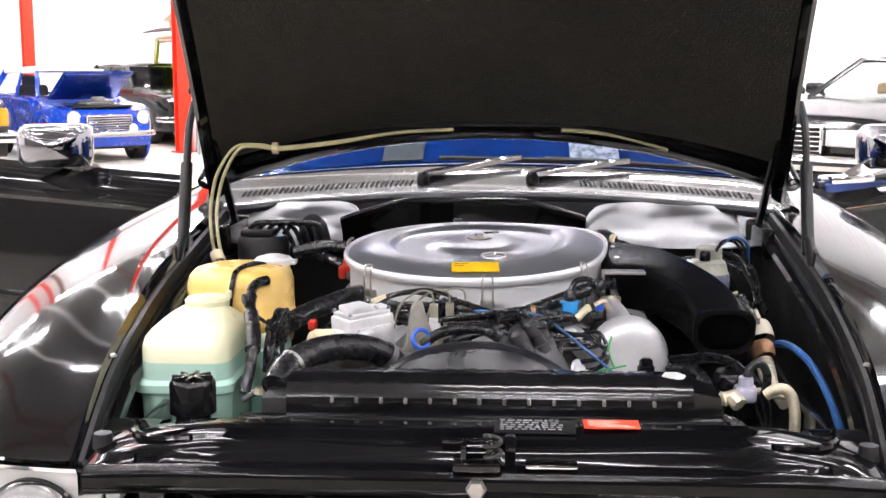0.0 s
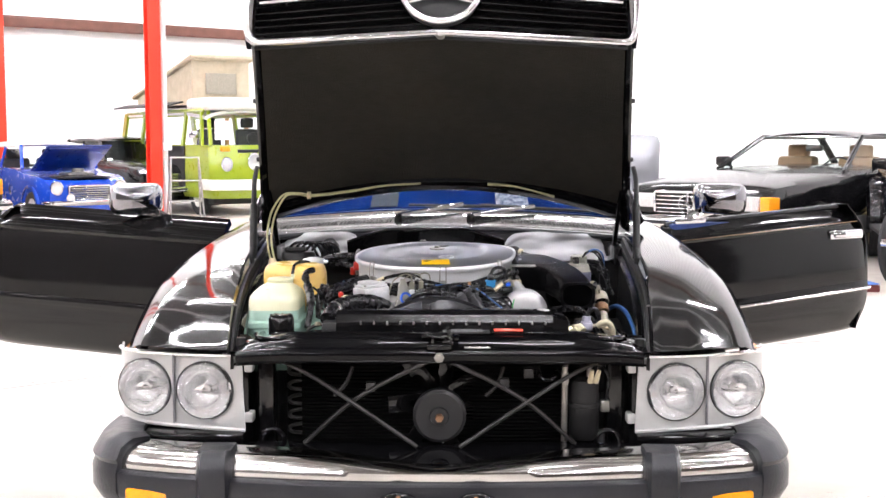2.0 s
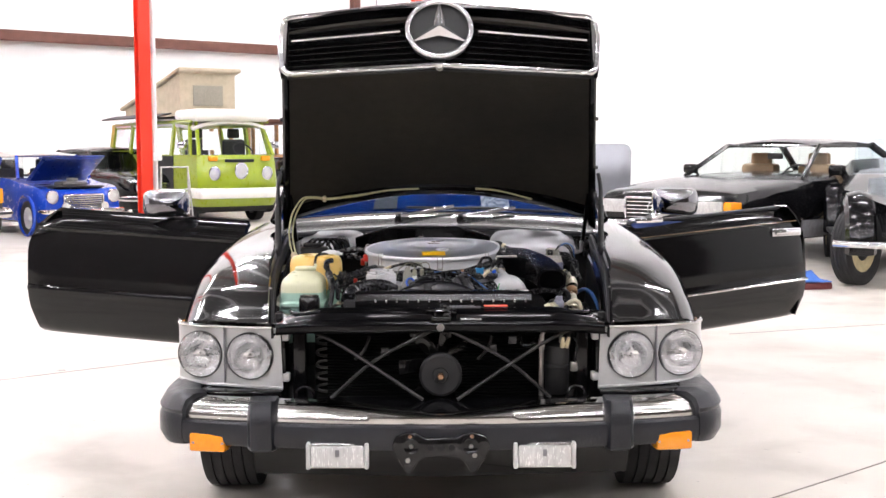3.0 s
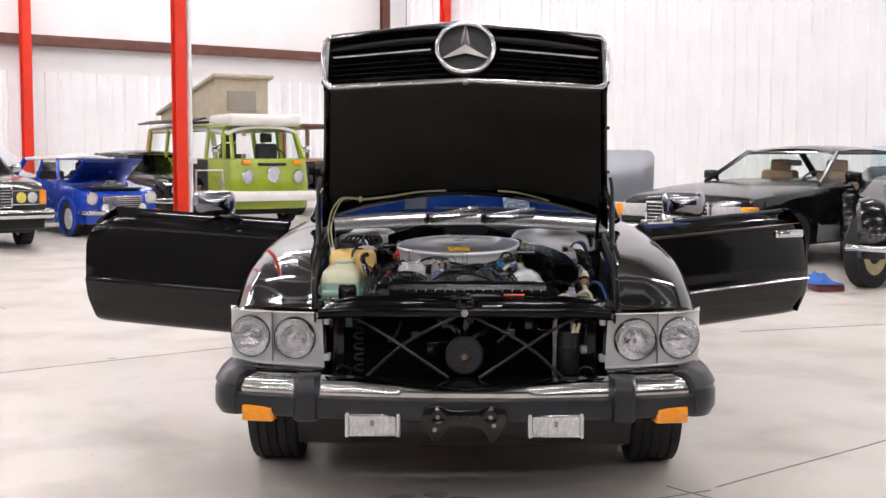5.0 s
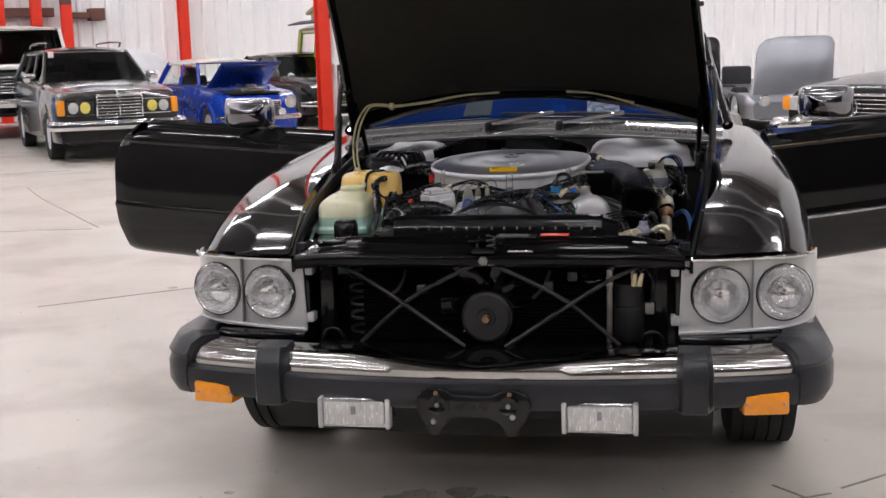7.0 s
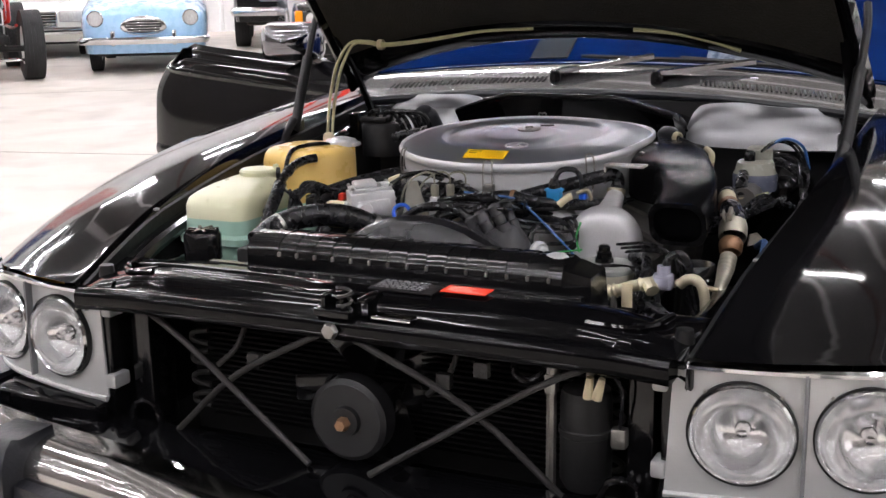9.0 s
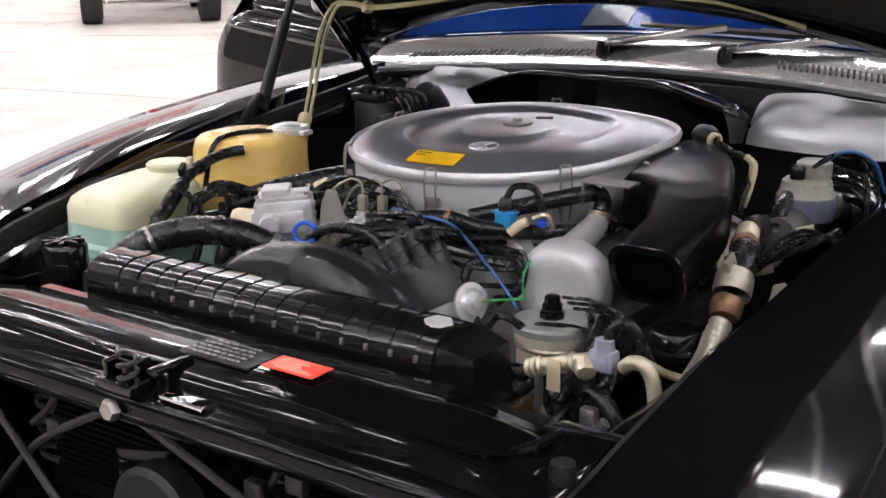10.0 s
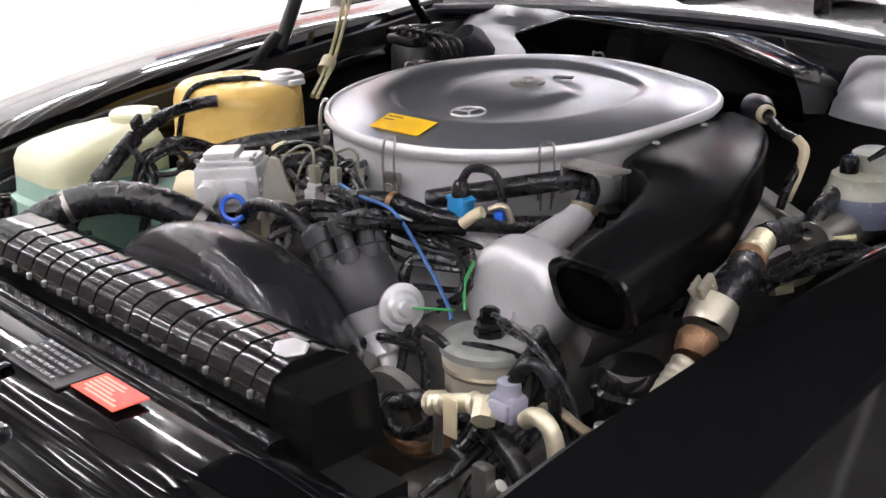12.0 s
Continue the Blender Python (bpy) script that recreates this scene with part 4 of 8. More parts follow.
# old black roadster by the wall
def old_roadster():
    t = thing("vintage_car", (4.24, 6.52, 0), -14, "black vintage car with separate fenders and cream wheels", "car")
    part("body", loft([[(x * w, y, z0 + zz * (z1 - z0)) for x, zz in ((-1, 0), (-1, 0.7), (-0.7, 0.96), (0, 1), (0.7, 0.96), (1, 0.7), (1, 0))] for y, w, z0, z1 in ((0.3, 0.3, 0.4, 0.78), (1.4, 0.45, 0.4, 0.86), (2.0, 0.62, 0.4, 0.95), (3.4, 0.62, 0.4, 1.1), (3.9, 0.45, 0.4, 0.9))]), DARK_PAINT, t)
    slat_grille(t, 0.25, 0.45, 0.76, 0.24, 3, posts=7)
    for s in (-1, 1):
        front = wheel(t, s * 0.64, 0.35, 0.34, 0.17, GOLD_RIM, 0.66)
        part("brake_drum", moved(lathe([(0, 0.08), (0.1, 0.08), (0.125, 0.06), (0.125, 0.03), (0, 0.03)], 24), pose(s * 0.64, 0.35, 0.34, 0, -90 * s, 0)), FLAT_BLACK, front)
        steer = Matrix.Translation((s * 0.64, 0.35, 0)) @ pose(0, 0, 0, 0, 0, -32) @ Matrix.Translation((-s * 0.64, -0.35, 0))
        for o in (front, *front.children):
            o.data.transform(steer)
        wheel(t, s * 0.64, 3.1, 0.34, 0.17, GOLD_RIM, 0.66)
        for yc in (0.35, 3.1):
            rings = []
            for k in range(19):
                a = radians(-8 + k * 11.0)
                rr = 0.45
                y, z = yc - rr * math.cos(a), 0.36 + rr * math.sin(a)
                n = Vector((0, -math.cos(a), math.sin(a)))
                c = Vector((s * 0.64, y, z))
                rings.append([c + Vector((dx, 0, 0)) + n * dn for dx, dn in ((-0.13, -0.07), (-0.1, 0.0), (0, 0.03), (0.1, 0.0), (0.13, -0.07), (0.115, -0.07), (0, 0.01), (-0.115, -0.07))])
            part("fender", loft(rings), DARK_PAINT, t)
        round_lamp(t, s * 0.3, 0.1, 0.68, 0.09)
        part("running_board", box(min(s * 0.55, s * 0.75), max(s * 0.55, s * 0.75), 0.85, 2.6, 0.33, 0.37, 0.01), FLAT_BLACK, t)
    b = part("bumper", join(tube([(-0.86, -0.02, 0.39), (-0.6, -0.16, 0.39), (0, -0.2, 0.39), (0.6, -0.16, 0.39), (0.86, -0.02, 0.39)], 0.03, 10, 5), tube([(-0.3, 0.3, 0.4), (-0.3, -0.17, 0.39)], 0.02, 8, smooth=False), tube([(0.3, 0.3, 0.4), (0.3, -0.17, 0.39)], 0.02, 8, smooth=False)), CHROME, t)
    part("windshield", pane((-0.55, 1.95, 0.95), (0.55, 1.95, 0.95), (0.5, 2.1, 1.3), (-0.5, 2.1, 1.3)), WINDOW, t).visible_shadow = False
    return t


# pale blue vintage saloon
def pale_blue_car():
    t = thing("pale_blue_car", (-8.7, 10.45, 0), 36, "pale blue vintage saloon car with chrome grille and bumper", "car")
    W = [(0, 0.62), (0.1, 0.7), (0.4, 0.76), (3.2, 0.76), (3.8, 0.62)]
    S = [(0, 0.5), (0.08, 0.66), (0.3, 0.74), (1.1, 0.84), (3.2, 0.86), (3.8, 0.6)]
    T = [(0, 0.52), (0.08, 0.72), (0.3, 0.84), (1.1, 0.98), (1.3, 0.93), (3.2, 0.94), (3.8, 0.66)]
    part("body", body_shell(W, S, T, 0.24, 3.8, [(0.62, 0.31), (2.9, 0.31)], 60), SKY_PAINT, t)
    part("underbody", box(-0.58, 0.58, 0.1, 3.6, 0.2, 0.5, 0.04), FLAT_BLACK, t)
    cabin(t, SKY_PAINT, 1.15, 1.6, 2.6, 3.2, 0.62, 0.5, 0.9, 1.36, posts=(0.5,), glass=CLEAR_GLASS)
    for s in (-1, 1):
        wheel(t, s * 0.62, 0.62, 0.29, 0.15, WHITE_PAINT)
        wheel(t, s * 0.62, 2.9, 0.29, 0.15, WHITE_PAINT)
        round_lamp(t, s * 0.56, -0.01, 0.66, 0.085)
        part("overrider", box(s * 0.36 - 0.03, s * 0.36 + 0.03, -0.2, -0.1, 0.34, 0.52, 0.02), CHROME, t)
    g = part("grille", moved(prism([(0.27 * math.cos(a) * (1.05 if math.sin(a) < 0 else 1), 0.12 * math.sin(a)) for a in (2 * math.pi * k / 28 for k in range(28))], 0.06, 0.012), Matrix.Translation((0, -0.06, 0.57))), CHROME, t)
    part("grille_mouth", moved(prism([(0.22 * math.cos(a), 0.085 * math.sin(a)) for a in (2 * math.pi * k / 28 for k in range(28))], 0.02, 0.004), Matrix.Translation((0, -0.075, 0.57))), FLAT_BLACK, g)
    for k in range(5):
        part("slat", box(-0.2, 0.2, -0.09, -0.07, 0.505 + 0.032 * k, 0.517 + 0.032 * k, 0.003), CHROME, g)
    bar_bumper(t, 0.72, -0.16, 0.4, 0.09, strip=False)
    return t


# black off-roader with white roof
def off_roader():
    t = thing("off_roader", (-9.35, 14.9, 0), 33, "tall black off-roader with white roof and bonnet panel", "car")
    W = [(0, 0.86), (0.2, 0.92), (4.2, 0.92), (4.6, 0.88)]
    S = [(0, 1.0), (0.1, 1.06), (1.4, 1.12), (4.5, 1.15), (4.6, 1.1)]
    part("body", body_shell(W, S, S, 0.42, 4.6, [(0.85, 0.45), (3.6, 0.45)], 60), DARK_PAINT, t)
    part("bonnet", box(-0.84, 0.84, 0.12, 1.5, 1.1, 1.17, 0.03), WHITE_PAINT, t, "white bonnet panel")
    part("underbody", box(-0.72, 0.72, 0.1, 4.4, 0.36, 0.7, 0.04), FLAT_BLACK, t)
    cabin(t, WHITE_PAINT, 1.5, 1.8, 4.3, 4.5, 0.84, 0.76, 1.18, 1.84, posts=(0.4, 0.7))
    for s in (-1, 1):
        wheel(t, s * 0.8, 0.85, 0.39, 0.25)
        wheel(t, s * 0.8, 3.6, 0.39, 0.25)
        round_lamp(t, s * 0.64, -0.02, 0.86, 0.09)
    slat_grille(t, 0.5, 0.74, 0.98, -0.03, 4)
    bar_bumper(t, 0.9, -0.12, 0.58, 0.14, strip=False)
    part("paper_sheet", box(-0.62, -0.2, 1.72, 1.725, 1.36, 1.6), WHITE_PRINT, t, "white paper in the windshield")
    return t


# grey covered car behind the estate
def covered_car():
    t = thing("covered_car", (-7.6, 16.4, 0), 40, "car under a draped pale grey dust cover", "car")
    def f(u, v):
        x, y = (u * 2 - 1), v * 4.2
        top = curve([(0, 0.62), (0.5, 0.85), (1.3, 0.95), (1.9, 1.3), (2.8, 1.34), (3.6, 1.0), (4.2, 0.8)], y)
        z = top * (1 - abs(x) ** 5) + 0.03 * noise.noise((x * 3, y * 2, 4)) * (1 - abs(x) ** 8)
        return (x * 0.92 + 0.02 * noise.noise((y * 4, z * 3, 1)), y, max(0.01, z))
    part("dust_cover", sheet(f, 28, 36, 0.01), material("pale grey cloth", (0.5, 0.5, 0.52), 0.8, vary=0.08, scale=4, bump=0.2, bump_scale=30), t)
    edge = material("pale grey cloth edge", (0.48, 0.48, 0.5), 0.8, vary=0.08, scale=4)
    part("end_drape", box(-0.86, 0.86, 0.0, 0.03, 0, 0.6, 0.01), edge, t)
    part("end_drape", box(-0.86, 0.86, 4.17, 4.2, 0, 0.78, 0.01), edge, t)
    return t


# red open truck with tall tyres
def red_truck():
    t = thing("red_truck", (-9.88, 8.85, 0), 50, "red open hot rod truck on tall black tyres", "truck")
    part("body", box(-0.5, 0.5, 0.35, 2.9, 0.62, 1.15, 0.06), RED_PAINT, t)
    part("bonnet", box(-0.42, 0.42, 0.0, 0.9, 0.66, 1.02, 0.06), RED_PAINT, t)
    part("frame", join(box(-0.4, -0.32, -0.25, 3.0, 0.42, 0.52, 0.01), box(0.32, 0.4, -0.25, 3.0, 0.42, 0.52, 0.01), box(-0.4, 0.4, -0.25, -0.17, 0.42, 0.52, 0.01)), FLAT_BLACK, t)
    part("front_axle", tube([(-0.7, 0.05, 0.36), (0.7, 0.05, 0.36)], 0.035, 10, smooth=False), FLAT_BLACK, t)
    part("tow_bar", tube([(-0.66, -0.1, 0.24), (0.66, -0.1, 0.24)], 0.02, 8, smooth=False), CHROME, t)
    slat_grille(t, 0.36, 0.64, 1.0, -0.05, 0, posts=7)
    for s in (-1, 1):
        wheel(t, s * 0.66, 0.05, 0.4, 0.24, ALU_SHEET, 0.55)
        wheel(t, s * 0.7, 2.3, 0.42, 0.28, ALU_SHEET, 0.55)
        round_lamp(t, s * 0.3, -0.02, 0.85, 0.08)
        part("side_rail", tube([(s * 0.52, 0.1, 0.62), (s * 0.55, 1.0, 0.56), (s * 0.52, 2.4, 0.6)], 0.02, 8, 4), RED_PAINT, t)
    return t


# white saloon
def white_car():
    t = thing("white_car", (-11.9, 11.9, 0), 40, "white saloon car parked by the far wall", "car")
    W = [(0, 0.8), (0.3, 0.87), (3.9, 0.87), (4.6, 0.8)]
    S = [(0, 0.66), (0.2, 0.78), (1.4, 0.86), (4.0, 0.9), (4.6, 0.84)]
    part("body", body_shell(W, S, S, 0.24, 4.6, [(0.85, 0.37), (3.6, 0.37)], 50), WHITE_PAINT, t)
    part("underbody", box(-0.66, 0.66, 0.1, 4.3, 0.2, 0.5, 0.04), FLAT_BLACK, t)
    cabin(t, WHITE_PAINT, 1.4, 2.0, 3.4, 4.0, 0.75, 0.6, 0.9, 1.35, posts=(0.5,))
    for s in (-1, 1):
        wheel(t, s * 0.74, 0.85, 0.33, 0.2)
        wheel(t, s * 0.74, 3.6, 0.33, 0.2)
        part("headlight", box(min(s * 0.42, s * 0.76), max(s * 0.42, s * 0.76), -0.03, 0.05, 0.52, 0.68, 0.02), WHITE_FROST, t)
    slat_grille(t, 0.38, 0.46, 0.66, -0.04, 4)
    bar_bumper(t, 0.86, -0.1, 0.4, 0.11)
    return t


# wooden-bodied estate behind the van
def wood_estate():
    t = thing("wood_estate", (-2.5, 19.6, 0), 33, "old estate car with honey coloured wooden body", "car")
    part("body", box(-0.8, 0.8, 0.9, 4.2, 0.45, 1.1, 0.05), WOOD, t)
    part("bonnet", box(-0.5, 0.5, 0.0, 1.0, 0.5, 1.05, 0.1), DARK_PAINT, t)
    part("roof", box(-0.78, 0.78, 1.0, 4.2, 1.72, 1.8, 0.03), BROWN_STEEL, t, "brown roof panel")
    for s in (-1, 1):
        for y in (1.05, 1.9, 2.9, 4.1):
            part("post", box(s * 0.74 - 0.035, s * 0.74 + 0.035, y - 0.04, y + 0.04, 1.1, 1.73, 0.008), WOOD, t)
        wheel(t, s * 0.66, 0.5, 0.35, 0.17)
        wheel(t, s * 0.66, 3.4, 0.35, 0.17)
        part("fender", box(min(s * 0.5, s * 0.82), max(s * 0.5, s * 0.82), 0.0, 1.0, 0.6, 0.82, 0.08), DARK_PAINT, t)
    return t


for car, slim, shift in ((estate_car(), 0.86, -0.08), (small_car(), 0.9, 0.0), (camper_van(), 0.84, -0.09)):
    car.matrix_basis = Matrix.Translation((shift, 0, 0)) @ car.matrix_basis @ Matrix.Diagonal((slim, 1, 1, 1))
dark_coupe_behind()
black_coupe()
bonnet_car((2.42, 13.6, 0), 10, SILVER_PAINT, "silver grey car with its clamshell bonnet standing upright", CLAMSHELL, -8)
bonnet_car((1.0, 14.4, 0), 10, DARK_PAINT, "black car with its bonnet standing upright", [(x, z + 0.33) for x, z in rounded(0.9, 0.72, 0.12, 6)], -8)
old_roadster()
pale_blue_car()
off_roader()
covered_car()
red_truck()
white_car()
wood_estate()


def folding_stand():
    t = thing("folding_stand", (-4.05, 15.0, 0), 20, "grey folding metal stand on the concrete floor", "stand")
    for s in (-0.25, 0.25):
        part("leg", tube([(s, -0.22, 0), (s * 0.8, 0.0, 0.95)], 0.014, 8, smooth=False), STEEL, t)
        part("leg", tube([(s, 0.24, 0), (s * 0.8, 0.0, 0.95)], 0.014, 8, smooth=False), STEEL, t)
    for z, y in ((0.3, -0.15), (0.6, -0.08), (0.94, 0.0)):
        part("rung", tube([(-0.22, y, z), (0.22, y, z)], 0.012, 8, smooth=False), STEEL, t)
    return t


def floor_tray():
    t = thing("maroon_tray", (3.24, 6.74, 0), 8, "low maroon plastic tray on the concrete floor", "tray")
    part("tray_body", box(-0.13, 0.13, -0.1, 0.12, 0, 0.06, 0.012), MAROON, t)
    r = thing("blue_rag", (3.2, 6.74, 0.06), 8, "crumpled bright blue cloth on a low tray", "cloth")
    part("cloth", sheet(lambda u, v: ((u - 0.5) * 0.3, (v - 0.5) * 0.26, 0.012 + 0.12 * max(0, 1 - ((u - 0.4) ** 2 + (v - 0.5) ** 2) * 5) * (0.6 + 0.7 * abs(noise.noise((u * 6, v * 6, 3))))), 18, 18, 0.006), GLOVE_BLUE, r)


folding_stand()
floor_tray()


# ---- the black roadster ----
CAR = thing("roadster", (0, 0, 0), 0, "black open two-seat roadster with hood raised and both doors open", "car")


def own(name, bm, mat, label="", parent=None, **kw):
    return part(name, bm, mat, parent or CAR, label, **kw)


def x_in(y):
    return curve([(0.0, 0.512), (0.3, 0.55), (0.7, 0.585), (1.26, 0.612), (1.8, 0.63)], y)


def z_crest(y):
    return curve([(0.0, 0.682), (0.06, 0.695), (0.15, 0.728), (0.3, 0.775), (0.6, 0.834), (0.9, 0.866), (1.26, 0.888), (1.8, 0.902)], y)


def z_edge(y):
    """The rolled inner lip of the fender, lower than its crown."""
    return z_crest(y) - curve([(0.0, 0.0), (0.25, 0.006), (0.5, 0.02), (0.8, 0.026), (1.1, 0.02), (1.3, 0.008), (1.8, 0.0)], y)


def fender(s):
    front = [0.035, 0.035, 0.036, 0.04, 0.05, 0.085, 0.12, 0.155, 0.19, 0.23, 0.26, 0.27, 0.28]
    rings = []
    n = 44
    for i in range(n + 1):
        v = (i / n) ** 1.25
        ring = []
        for j, f in enumerate(front):
            y = f + v * (1.78 - f)
            xi, zc = x_in(y), z_crest(y)
            w = curve([(0.0, 0.93), (0.2, 0.958), (0.6, 0.995), (1.2, 1.0), (1.8, 1.005)], y)
            zb = 0.3
            if abs(y - 0.74) < 0.37:
                zb = max(zb, 0.29 + math.sqrt(0.37 ** 2 - (y - 0.74) ** 2))
            x = (xi, xi, xi + 0.01, xi + 0.032, xi + 0.1, 0.775 * w, 0.815 * w, 0.845 * w, 0.864 * w, 0.872 * w, 0.876 * w, 0.873 * w, 0.862 * w)[j]
            z = (z_edge(y) - 0.045, z_edge(y) - 0.01, z_edge(y) + 0.003 + 0.55 * (zc - z_edge(y)), zc - 0.001 - 0.06 * (zc - z_edge(y)), zc - 0.002, zc - 0.012, zc - 0.03, zc - 0.062, zc - 0.115)[j] if j < 9 else zb + (zc - 0.16 - zb) * (1.0, 0.7, 0.3, 0.0)[j - 9]
            ring.append((s * x, y, z))
        rings.append(ring)
    return loft(rings, closed=False)


def lens_glass():
    m = glass_material("ribbed lamp glass", (0.99, 0.99, 0.99), 0.03, 1.3)
    n, l = m.node_tree.nodes, m.node_tree.links
    co, w = n.new("ShaderNodeTexCoord"), n.new("ShaderNodeTexVoronoi")
    w.inputs["Scale"].default_value = 40
    l.new(co.outputs["Object"], w.inputs["Vector"])
    bp = n.new("ShaderNodeBump")
    bp.inputs["Strength"].default_value = 0.16
    bp.inputs["Distance"].default_value = 0.004
    l.new(w.outputs[0], bp.inputs["Height"])
    l.new(bp.outputs[0], n["Principled BSDF"].inputs["Normal"])
    return m


LAMP_GLASS = lens_glass()
LAMP_BACK = material("silvered lamp bowl", (0.95, 0.95, 0.95), 0.14, metal=0.9, vary=0.02, scale=30, bump=0.12, bump_scale=22)


def y_lamp(x):
    return curve([(0.48, 0.052), (0.587, 0.062), (0.68, 0.082), (0.748, 0.103), (0.80, 0.138), (0.83, 0.185), (0.845, 0.25)], x)


def headlight(s):
    xs = [0.486, 0.5, 0.53, 0.587, 0.63, 0.668, 0.7, 0.748, 0.785, 0.81, 0.826, 0.838, 0.845]

    def surf(u, v):
        x = float(np.interp(u * (len(xs) - 1), range(len(xs)), xs))
        lo = 0.488 + 0.012 * (x - 0.486) / 0.35
        return (s * (x + 0.008 * v * max(0.0, 1 - (x - 0.486) / 0.06)), y_lamp(x) + 0.004 * v, lo + v * (0.674 - lo))
    bm = sheet(surf, 110, 48)
    gone = [f for f in bm.faces if any((abs(f.calc_center_median().x) - x) ** 2 + (f.calc_center_median().z - 0.585) ** 2 < 0.0645 ** 2 for x in (0.588, 0.748))]
    bmesh.ops.delete(bm, geom=gone, context="FACES")
    bmesh.ops.solidify(bm, geom=list(bm.faces), thickness=0.004)
    h = own("headlight", bm, HEAD_GREY, "grey twin headlamp surround")
    part("top_trim", tube([(s * x, y_lamp(x) - 0.006, 0.676) for x in xs[:-2]], 0.006, 6, 2), CHROME, h)
    part("bottom_trim", tube([(s * x, y_lamp(x) - 0.004, 0.486 + 0.012 * (x - 0.486) / 0.35) for x in xs[:-2]], 0.005, 6, 2), HEAD_GREY, h)
    part("centre_seam", box(min(s * 0.666, s * 0.67), max(s * 0.666, s * 0.67), 0.066, 0.09, 0.5, 0.672), GREY_PLASTIC, h)
    for x in (0.588, 0.748):
        way = Vector((s * (0.12 if x < 0.6 else 0.22), -1, 0.0)).normalized()
        m = towards((s * x, y_lamp(x) - 0.004, 0.585), way)
        R = 0.067
        part("lamp_ring", moved(lathe([(R + 0.003, -0.012), (R + 0.004, 0.004), (R + 0.001, 0.008), (R - 0.004, 0.003), (R - 0.004, -0.012)], 40, closed=True), m), SILVER, h)
        part("bezel_gap", moved(lathe([(R + 0.0035, 0.002), (R + 0.0065, 0.0035), (R + 0.0065, -0.006)], 40), m), FLAT_BLACK, h)
        part("reflector", moved(lathe([(0.009, -0.046), (0.02, -0.0445), (0.035, -0.037), (0.05, -0.024), (0.06, -0.01), (R - 0.003, 0.003)], 40), m), LAMP_BACK, h, "deep silvered lamp bowl")
        part("bulb", moved(lathe([(0, -0.014), (0.006, -0.016), (0.008, -0.024), (0.008, -0.046), (0, -0.046)], 16), m), CHROME, h)
        part("lens", moved(lathe([(R - 0.001, 0.006), (R * 0.8, 0.014), (R * 0.5, 0.02), (R * 0.2, 0.0225), (0, 0.023), (0, 0.019), (R * 0.5, 0.016), (R * 0.8, 0.0105), (R - 0.001, 0.004)], 40), m), LAMP_GLASS, h, "clear ribbed round lamp glass").visible_shadow = False
        for k in (-1, 1):
            part("screw", bolt(m @ Vector((k * 0.05, 0.056, 0.0)), m.to_3x3() @ Vector((0, 0, 1)), 0.003, 0.003), STEEL, h)
    part("side_marker", sheet(lambda u, v: (s * (0.838 + 0.01 * u), 0.245 + 0.1 * u, 0.56 + 0.1 * v), 4, 4, 0.012), AMBER, h, "amber side marker lens")
    part("clip", box(min(s * 0.466, s * 0.487), max(s * 0.466, s * 0.487), 0.05, 0.09, 0.632, 0.665, 0.004), HEAD_GREY, h)
    part("clip", box(min(s * 0.466, s * 0.487), max(s * 0.466, s * 0.487), 0.05, 0.09, 0.505, 0.53, 0.004), HEAD_GREY, h)
    return h


for s in (-1, 1):
    own("fender", fender(s), BLACK, "glossy black front fender")
    headlight(s)
    own("lamp_ledge", box(min(s * 0.485, s * 0.83), max(s * 0.485, s * 0.83), 0.02, 0.2, 0.43, 0.484, 0.012), BLACK)
    own("gutter", tube([(s * (x_in(y) - 0.016), y, z_edge(y) - 0.05) for y in np.linspace(0.06, 1.3, 14)], 0.014, 8, 3), BLACK_BAY)
    own("inner_fender", sheet(lambda u, v: (s * (x_in(0.08 + u * 1.2) - 0.004 - 0.05 * (1 - v) ** 2 - 0.03 * math.exp(-((u - 0.55) / 0.22) ** 2) * (1 - v)), 0.08 + u * 1.2, 0.25 + v * (z_edge(0.08 + u * 1.2) - 0.03 - 0.25)), 30, 14, 0.006), FLAT_BLACK)
    own("hood_stop", moved(lathe([(0, 0.02), (0.012, 0.018), (0.014, 0), (0.014, -0.02)], 14), pose(s * 0.5, 0.09, 0.695)), FLAT_BLACK)
    own("hood_seal", loft([[(s * (x_in(y) - d), y, z_edge(y) - h) for d, h in ((-0.002, 0.004), (0.005, 0.006), (0.007, 0.05), (-0.002, 0.052))] for y in np.linspace(0.05, 1.3, 30)]), FLAT_BLACK, "black rubber seal along the fender edge")
    own("fender_bolt", bolt((s * (x_in(0.3) + 0.005), 0.3, z_crest(0.3) - 0.01), (0, 0, 1), 0.007, 0.004), STEEL)

